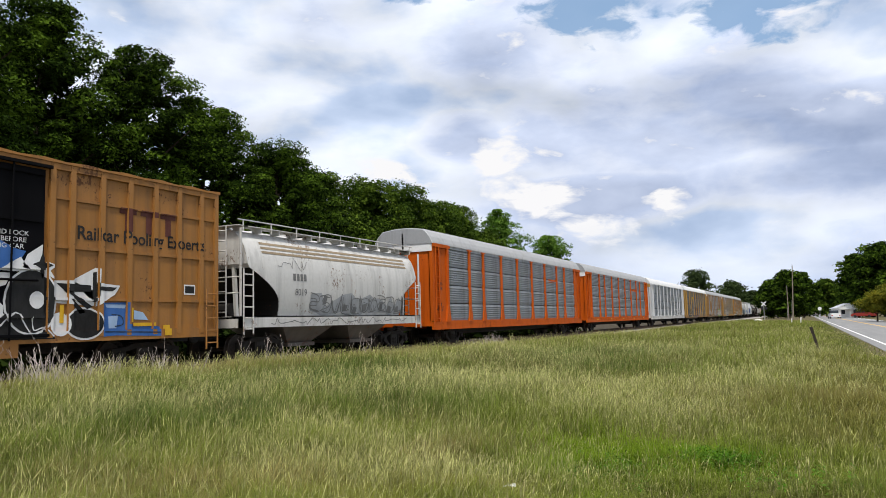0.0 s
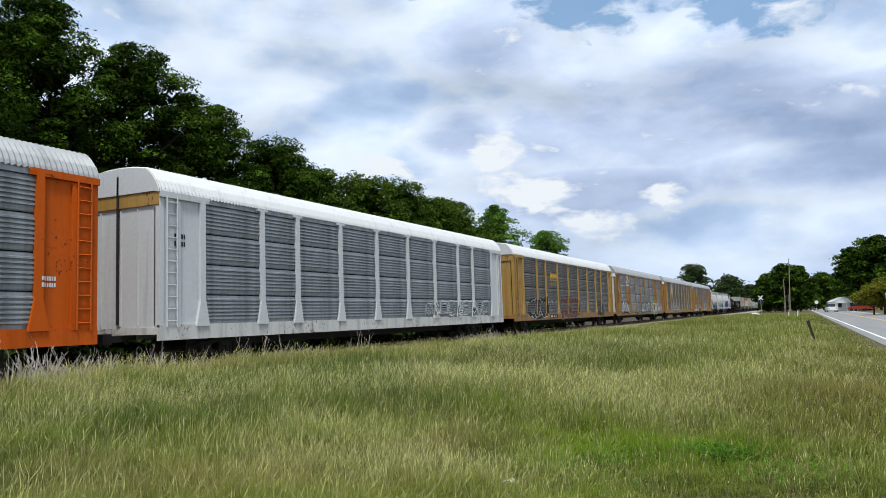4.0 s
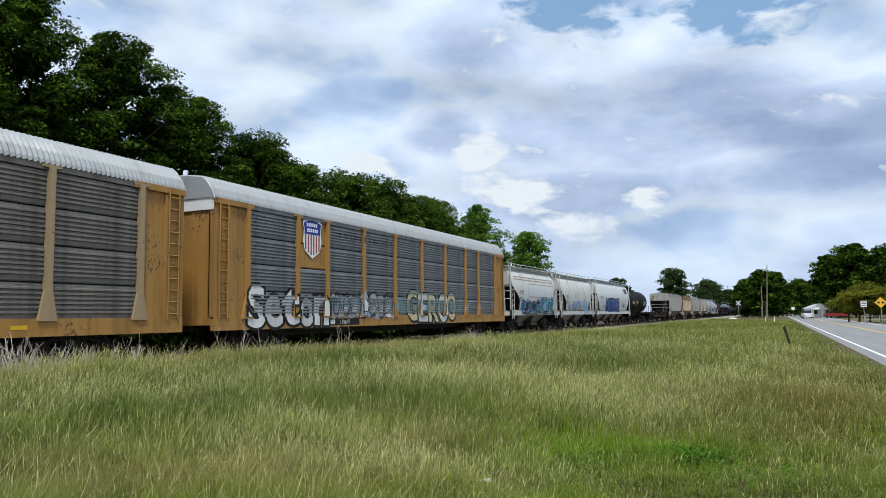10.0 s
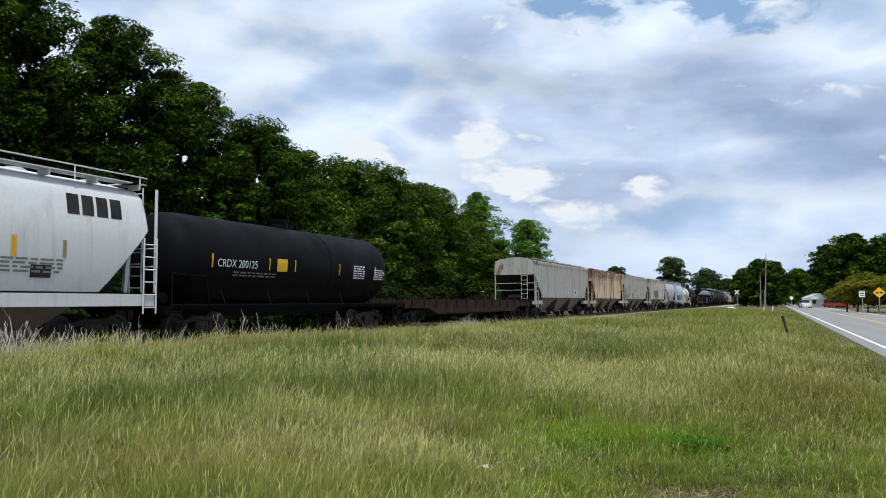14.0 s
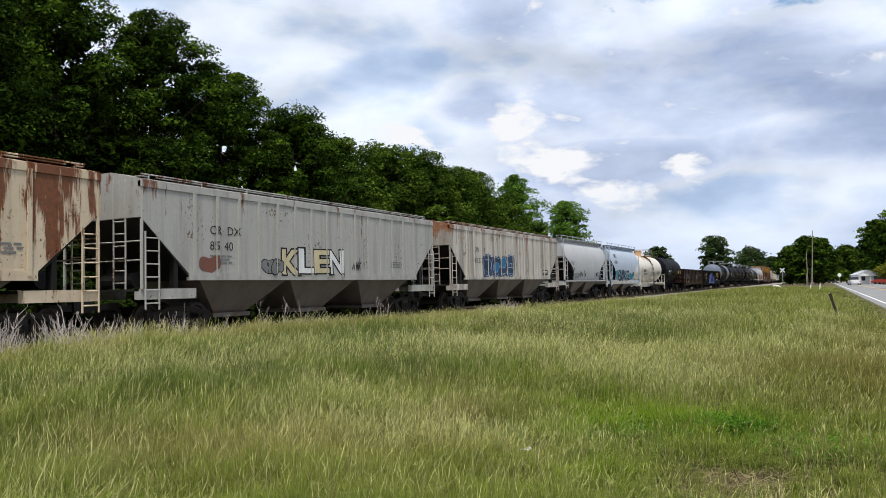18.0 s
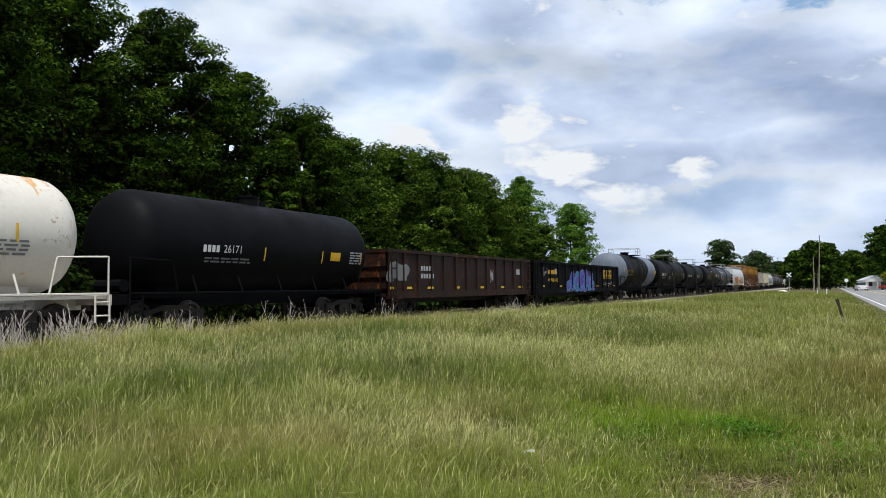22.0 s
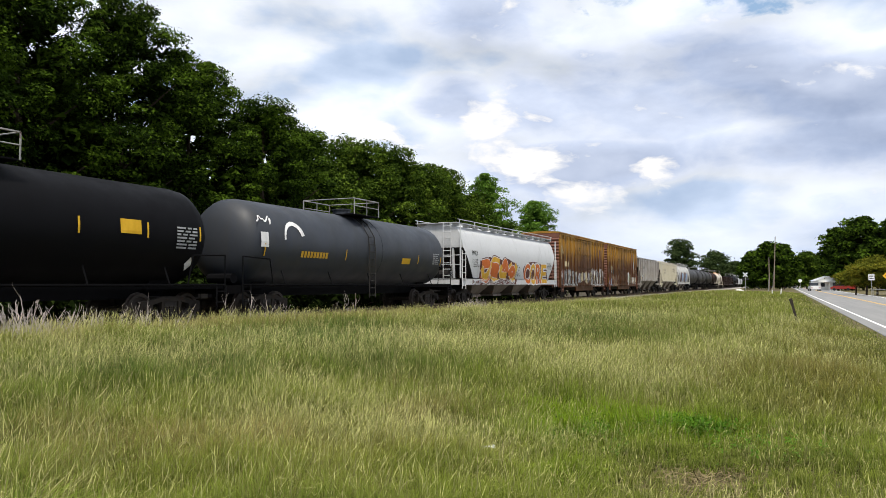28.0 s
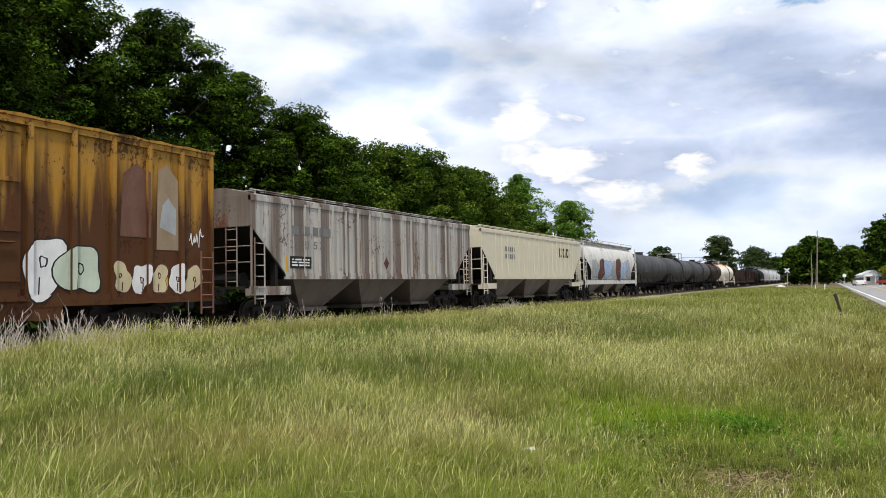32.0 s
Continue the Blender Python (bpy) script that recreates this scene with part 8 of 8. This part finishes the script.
    for k in range(5):
        graffiti(c, ".", 4.4 + 0.6 * k, 4.9 + 0.6 * k, 1.2, 1.9, [WHITE_INK if k % 2 else SAND], MAROON, 170 + k)
    sill_reflectors(c, (-7.7, -3.6, 6.0), 1.25, YELLOW_INK, 0.12, 0.6)

    # last hoppers and what follows them
    c = ribbed_hopper(600.1, 615.9, STREAKED, DARKH, "stained grey ribbed covered hopper with rust", 16)
    bars(c, 4, -6.0, 3.0, 0.3, GREY_INK, 2.0)
    writing(c, "25 21 52", -6.1, 2.55, 0.28, GREY_INK, 1.35)
    plate(c, -6.1, -4.9, 1.88, 2.28, BLACK_INK, "label_plate")
    data_block(c, -6.0, 2.15, 1.0, WHITE_INK, 3)
    on_side("hazard_diamond", c, [[(0.0, 1.9), (0.2, 2.15), (0.0, 2.4), (-0.2, 2.15)]], MAROON, 0.006)
    for x in (-6.25, -3.6, -1.2, 3.8):
        plate(c, x, x + 0.08, 1.75, 2.3, YELLOW_INK, "reflector")
    c = ribbed_hopper(617.3, 634.4, BEIGE, DARKH, "cream ribbed covered hopper with dark letters", 17)
    for k in range(3):
        plate(c, 3.9 + 0.75 * k, 4.4 + 0.75 * k, 2.95, 3.55, BLACK_INK, "logo_shape")
        plate(c, 4.05 + 0.75 * k, 4.25 + 0.75 * k, 3.1, 3.4, BEIGE, "logo_shape", 0.007)
    bars(c, 4, -5.4, 3.05, 0.26, GREY_INK, 1.3)
    bars(c, 4, -5.4, 2.65, 0.26, GREY_INK, 1.3)
    c = round_hopper(635.3, 651.8, OFFWHITE, DARKH, OFFWHITE, "dirty covered hopper covered with graffiti", 3)
    graffiti(c, ".......", -6.0, 6.0, 1.55, 3.1, [ASH, MAROON, PALE], GREY_INK, 181, None, True, SILVER)
    for s0, s1 in ((652.3, 668.3), (668.8, 685.4), (685.9, 702.5)):
        c = tank_car(s0, s1, TANKDULL, BLACK, "dull black tank car with faint marks", 1.46, bands=(0.0,), platform=s0 > 660)
        data_block(c, -4.0, 2.4, 2.0, GREY_INK, 3)
    tank_car(703.0, 716.6, BROWNG, BLACK, "dark brown tank car of middle length", 1.40)
    tank_car(717.2, 734.0, CREAMT, CREAMT, "cream tank car with rust round it", 1.45, bands=(-1.6, 0.0, 1.6))
    for s0, s1 in ((735.0, 755.0), (756.0, 776.6)):
        gondola(s0, s1, BROWNG, "tall rusty brown gondola", 12, 3.2)
    for s0, s1 in ((777.4, 792.6), (793.2, 808.6)):
        tank_car(s0, s1, TANKBLACK, BLACK, "black tank car with no marks", 1.42)
    for k in range(4):
        round_hopper(809.6 + 19 * k, 827.4 + 19 * k, WHITE, DARKH, WHITE, "silver-white covered hopper, clean sides", 4)
    for s0, s1 in ((886.0, 901.0), (901.8, 917.0)):
        tank_car(s0, s1, TANKBLACK, BLACK, "black tank car near the train's end", 1.46)


train_cars()

# ---- things along the road and at the crossing ----
GALVPOST = plain("galvanised_post", (0.35, 0.35, 0.34), 0.5, 0.4, 0.15)
WOODPOLE = plain("weathered_pole_wood", (0.21, 0.17, 0.13), 0.9, 0, 0.3, 3.0)
OLDPOST = plain("dark_old_wood", (0.035, 0.026, 0.020), 0.95, 0, 0.4, 8.0)
SIGNYELLOW = plain("yellow_sign_sheet", (0.80, 0.45, 0.02), 0.45, 0, 0.06)
SIGNWHITE = plain("white_sign_sheet", (0.75, 0.75, 0.75), 0.45, 0, 0.05)
SIGNBLACK = plain("black_sign_paint", (0.02, 0.02, 0.02), 0.5, 0, 0.1)


def leaning_post():
    bm = bmesh.new()
    skin(bm, [[(0.055 * sx * k, 0.045 * sy * k, z) for sx, sy in ((-1, -1), (1, -1), (1, 1), (-1, 1))] for z, k in ((-0.1, 1.0), (0.7, 0.95), (1.02, 1.25), (1.05, 0.9))])
    ob = solid("fence_post", bm, OLDPOST, "old dark wooden post leaning in the grass", "post")
    ob.matrix_basis = pose(30.3, -0.45, rise(30.3, -0.45), -14, 4, 0)


leaning_post()


def utility_pole(x, y, h, label, lean=0.0):
    root = thing("utility_pole", label, "utility pole")
    root.matrix_basis = pose(x, y, 0, lean, 0, 0)
    bm = bmesh.new()
    skin(bm, [[(r * math.cos(math.pi * i / 5), r * math.sin(math.pi * i / 5), z) for i in range(10)] for z, r in ((-0.2, 0.13), (h * 0.5, 0.11), (h, 0.08))])
    part("pole", bm, WOODPOLE, root)
    bm = bmesh.new()
    box(bm, -0.06, 0.06, -0.07, 0.07, h * 0.30, h * 0.34)
    rod(bm, (0, 0.20, h * 0.0), (0, 0.20, h * 0.36), 0.04, 6)
    part("conduit", bm, GALVPOST, root)
    bm = bmesh.new()
    rod(bm, (0, 0, h), (0, 0, h + 0.25), 0.05, 6)
    part("insulator", bm, GALVPOST, root)
    return root


_x, _y = bearing(0.68, 170)
utility_pole(_x, _y, 11.3, "tall leaning wooden utility pole by the road", 2.5)
_x, _y = bearing(0.95, 185)
utility_pole(_x, _y, 7.4, "short wooden pole behind the utility pole")


def sign(name, az, dist, h, shape, label):
    x, y = bearing(az, dist)
    root = thing(name, label, "road sign")
    root.matrix_basis = pose(x, y, 0, 0, 0, az + 180)
    bm = bmesh.new()
    box(bm, -0.03, 0.03, -0.03, 0.03, -0.1, h + 0.3)
    part("post", bm, GALVPOST, root)
    if shape == "diamond":
        bm = bmesh.new()
        prism_x(bm, [(0, -0.56), (0.56, 0), (0, 0.56), (-0.56, 0)], 0.035, 0.05)
        part("plate", bm, SIGNYELLOW, root, "yellow diamond plate", at=pose(0, 0, h))
        for s in (-1, 1):
            bm = bmesh.new()
            prism_x(bm, [(s * 0.34, 0), (s * 0.14, 0.16), (s * 0.14, 0.05), (s * 0.04, 0.05), (s * 0.04, -0.05), (s * 0.14, -0.05), (s * 0.14, -0.16)], 0.052, 0.056)
            part("arrow", bm, SIGNBLACK, root, at=pose(0, 0, h))
    elif shape == "round":
        bm = bmesh.new()
        rod(bm, (0.035, 0, h), (0.05, 0, h), 0.40, 18)
        part("plate", bm, SIGNWHITE, root, "pale round plate")
    else:
        bm = bmesh.new()
        box(bm, 0.035, 0.05, -0.32, 0.32, h - 0.38, h + 0.38)
        part("plate", bm, SIGNWHITE, root, "white rectangular plate")
        bm = bmesh.new()
        for k in range(3):
            box(bm, 0.052, 0.055, -0.22, 0.22, h + 0.2 - k * 0.2, h + 0.28 - k * 0.2)
        part("lettering", bm, SIGNBLACK, root)
    return root


sign("warning_sign", -6.27, 88, 2.4, "diamond", "yellow diamond warning sign with two black arrows on a post")
sign("speed_sign", -5.28, 104, 2.4, "plate", "white rectangular road sign on a metal post")
sign("round_sign", -1.0, 190, 2.3, "round", "pale round railway warning sign on a post")

for _az, _d, _h in ((0.24, 104, 1.0), (0.80, 118, 0.75)):
    _x, _y = bearing(_az, _d)
    _bm = bmesh.new()
    skin(_bm, [[(0.06 * sx, 0.06 * sy, z) for sx, sy in ((-1, -1), (1, -1), (1, 1), (-1, 1))] for z in (-0.1, _h)])
    _o = solid("marker_post", _bm, SIGNWHITE, "short white marker post in the grass", "post", "marker posts")
    _o.matrix_basis = pose(_x, _y, 0, 5, 0, 0)


# crossing signal beside the track and the pale heap of stone by it
def crossing_signal():
    x, y = bearing(2.5, 168)
    root = thing("crossing_signal", "railway crossing signal post with crossed boards and lamps", "crossing signal")
    root.matrix_basis = pose(x, y, 0, 0, 0, 182)
    bm = bmesh.new()
    rod(bm, (0, 0, -0.1), (0, 0, 3.9), 0.06, 8)
    part("mast", bm, GALVPOST, root)
    for a in (45, -45):
        bm = bmesh.new()
        box(bm, 0.06, 0.08, -0.62, 0.62, -0.1, 0.1)
        part("crossbuck", bm, SIGNWHITE, root, "white crossed board", at=pose(0, 0, 3.5, a, 0, 0))
    for y in (-0.38, 0.38):
        bm = bmesh.new()
        rod(bm, (0.05, y, 2.6), (0.12, y, 2.6), 0.28, 14)
        rod(bm, (0.12, y, 2.6), (0.2, y, 2.6), 0.12, 10)
        part("signal_lamp", bm, SIGNBLACK, root)


crossing_signal()
_bm = bmesh.new()
_x, _y = bearing(2.95, 150)
skin(_bm, [[(_x + r * 2.6 * math.cos(t * math.pi / 8), _y + r * 1.2 * math.sin(t * math.pi / 8), z) for t in range(16)] for r, z in ((1, 0), (0.7, 0.35), (0.3, 0.6), (0.05, 0.62))])
solid("stone_heap", _bm, plain("pale_stone", (0.62, 0.60, 0.56), 0.95, 0, 0.25, 5.0), "low heap of pale crushed stone beside the track", "stone heap")


# white house with a gable roof across the road
def house():
    x, y = bearing(-2.55, 208)
    root = thing("house", "small white wooden house with a pale metal roof", "house")
    root.matrix_basis = pose(x, y, 0, 0, 0, 8)
    wall = plain("white_siding", (0.74, 0.74, 0.72), 0.7, 0, 0.08)
    roof = plain("pale_metal_roof", (0.62, 0.63, 0.65), 0.4, 0.2, 0.1)
    glass = plain("dark_window", (0.03, 0.035, 0.04), 0.1, 0, 0.1)
    bm = bmesh.new()
    prism_x(bm, [(-2.6, -0.1), (2.6, -0.1), (2.6, 2.3), (0, 3.3), (-2.6, 2.3)], -3.5, 3.5)
    part("wall", bm, wall, root)
    for s in (-1, 1):
        bm = bmesh.new()
        prism_x(bm, [(0, 3.36), (s * 2.95, 2.22), (s * 2.95, 2.32), (0, 3.48)], -3.8, 3.8)
        part("roof", bm, roof, root)
    for yy in (-1.4, 1.2):
        bm = bmesh.new()
        box(bm, -3.54, -3.50, yy - 0.4, yy + 0.4, 0.9, 1.9)
        part("window", bm, glass, root)
    bm = bmesh.new()
    box(bm, -5.2, -3.5, -2.4, 2.4, 2.02, 2.12)
    for yy in (-2.3, 0, 2.3):
        box(bm, -5.15, -5.03, yy - 0.06, yy + 0.06, 0, 2.02)
    part("porch", bm, wall, root)


house()


# parked and far vehicles, each with its body, cabin, windows and wheels
def vehicle(name, az, dist, turn, body_m, label, long=4.6, wide=1.8, high=1.45, truck=False):
    x, y = bearing(az, dist)
    root = thing(name, label, "car" if not truck else "truck")
    root.matrix_basis = pose(x, y, 0.03, 0, 0, turn)
    h = long / 2
    bm = bmesh.new()
    side = [(-h, 0.35), (h, 0.35), (h, 0.75), (h * 0.55, high * 0.62), (-h, high * 0.64)]
    prism_y(bm, side, -wide / 2, wide / 2)
    bmesh.ops.bevel(bm, geom=list(bm.edges), offset=0.06, segments=2, affect="EDGES")
    part("body", bm, body_m, root, smooth=False)
    glass = plain("vehicle_glass", (0.02, 0.025, 0.03), 0.08, 0, 0.05)
    bm = bmesh.new()
    c = [(-h * 0.75, high * 0.62), (h * 0.42, high * 0.62), (h * 0.12, high), (-h * 0.5, high)] if not truck else [(-h * 0.05, high * 0.6), (h * 0.5, high * 0.6), (h * 0.3, high), (h * 0.0, high)]
    prism_y(bm, c, -wide / 2 + 0.12, wide / 2 - 0.12)
    part("cabin", bm, glass, root, "dark window glass")
    bm = bmesh.new()
    a, b = (-h * 0.5, h * 0.12) if not truck else (0.0, h * 0.3)
    box(bm, a, b, -wide / 2 + 0.15, wide / 2 - 0.15, high, high + 0.04)
    part("roof", bm, body_m, root)
    tyre = plain("tyre_rubber", (0.02, 0.02, 0.02), 0.85, 0, 0.2)
    for wx in (-h * 0.6, h * 0.62):
        for wy in (-wide / 2 + 0.02, wide / 2 - 0.02):
            bm = bmesh.new()
            rod(bm, (wx, wy - 0.1, 0.32), (wx, wy + 0.1, 0.32), 0.32, 14)
            part("wheel", bm, tyre, root)
    for wy in (-wide / 2 + 0.25, wide / 2 - 0.25):
        bm = bmesh.new()
        box(bm, -h - 0.01, -h + 0.03, wy - 0.15, wy + 0.15, 0.62, 0.76)
        part("tail_light", bm, plain("red_lens", (0.35, 0.02, 0.02), 0.2, 0, 0.1), root)


vehicle("sedan", 1.3, 250, 95, plain("dark_car_paint", (0.05, 0.055, 0.06), 0.25, 0.3, 0.1), "dark sedan waiting near the level crossing")
vehicle("sedan", -0.35, 290, 80, plain("grey_car_paint", (0.10, 0.11, 0.11), 0.3, 0.3, 0.1), "grey sedan parked beyond the crossing")
vehicle("pickup_truck", -1.85, 185, 5, plain("white_car_paint_gloss", (0.7, 0.7, 0.7), 0.3, 0, 0.05), "white pickup truck on the far road", 5.4, 1.95, 1.8, True)
vehicle("pickup_truck", -3.62, 195, 60, plain("red_car_paint", (0.30, 0.03, 0.02), 0.3, 0, 0.1), "red pickup truck parked by the house", 5.2, 1.9, 1.8, True)

# low pipe fence before the hedge
_root = thing("fence", "low grey metal pipe fence in front of the hedge", "fence")
_a, _b = bearing(-5.35, 108), bearing(-9.5, 104)
for _z in (0.45, 0.9):
    _bm = bmesh.new()
    rod(_bm, (*_a, _z), (*_b, _z), 0.035, 6)
    part("rail", _bm, GALVPOST, _root)
for _i in range(6):
    _bm = bmesh.new()
    _px, _py = (_a[0] + (_b[0] - _a[0]) * _i / 5, _a[1] + (_b[1] - _a[1]) * _i / 5)
    rod(_bm, (_px, _py, -0.1), (_px, _py, 1.0), 0.05, 6)
    part("post", _bm, GALVPOST, _root)

# a scrap of pale litter in the grass
_bm = bmesh.new()
skin(_bm, [[(6.42, 2.40, 0.12), (6.44, 2.42, 0.150), (6.47, 2.43, 0.115)], [(6.40, 2.46, 0.13), (6.43, 2.47, 0.142), (6.45, 2.48, 0.12)], [(6.37, 2.51, 0.12), (6.39, 2.53, 0.128), (6.42, 2.54, 0.11)]], caps=True)
solid("litter", _bm, SIGNWHITE, "crumpled scrap of pale paper in the grass", "litter")

# ---- what moves ----
# the train runs a little behind its mean speed in the first seconds
SLACK = {2: 0.42, 3: 0.34, 4: 0.25, 5: 0.12}


def motions():
    """The train rolls past; every car follows the track, every wheelset turns while it is near."""
    for root, s, sets in RUN:
        rows = []
        for i in range(33):
            x = s - SPEED * i + SLACK.get(i, 0.0)
            dy = track_y(x + 4) - track_y(x - 4)
            rows.append((float(i), pose(x, track_y(x), 0.45, 0, 0, math.degrees(math.atan2(dy, 8)))))
        walk(root, rows)
        # the wheels turn while the car is near enough for them to be seen
        for w in sets:
            off = w.parent.matrix_basis.translation.x
            t0 = min(31.5, max(0.0, (s + off - 46) / SPEED))
            t1 = min(32.0, max(0.5, (s + off - 7) / SPEED))
            n = max(2, round((t1 - t0) * 30))
            home = w.matrix_basis.translation
            spin = [(t0 + (t1 - t0) * i / n, pose(*home, 0, -math.degrees(SPEED / 0.457 * (t1 - t0) * i / n), 0)) for i in range(n + 1)]
            if s + off - SPEED * 32 < 46:
                walk(w, ([(0.0, spin[0][1])] if t0 > 0.05 else []) + spin + ([(32.0, spin[-1][1])] if t1 < 31.95 else []))


motions()
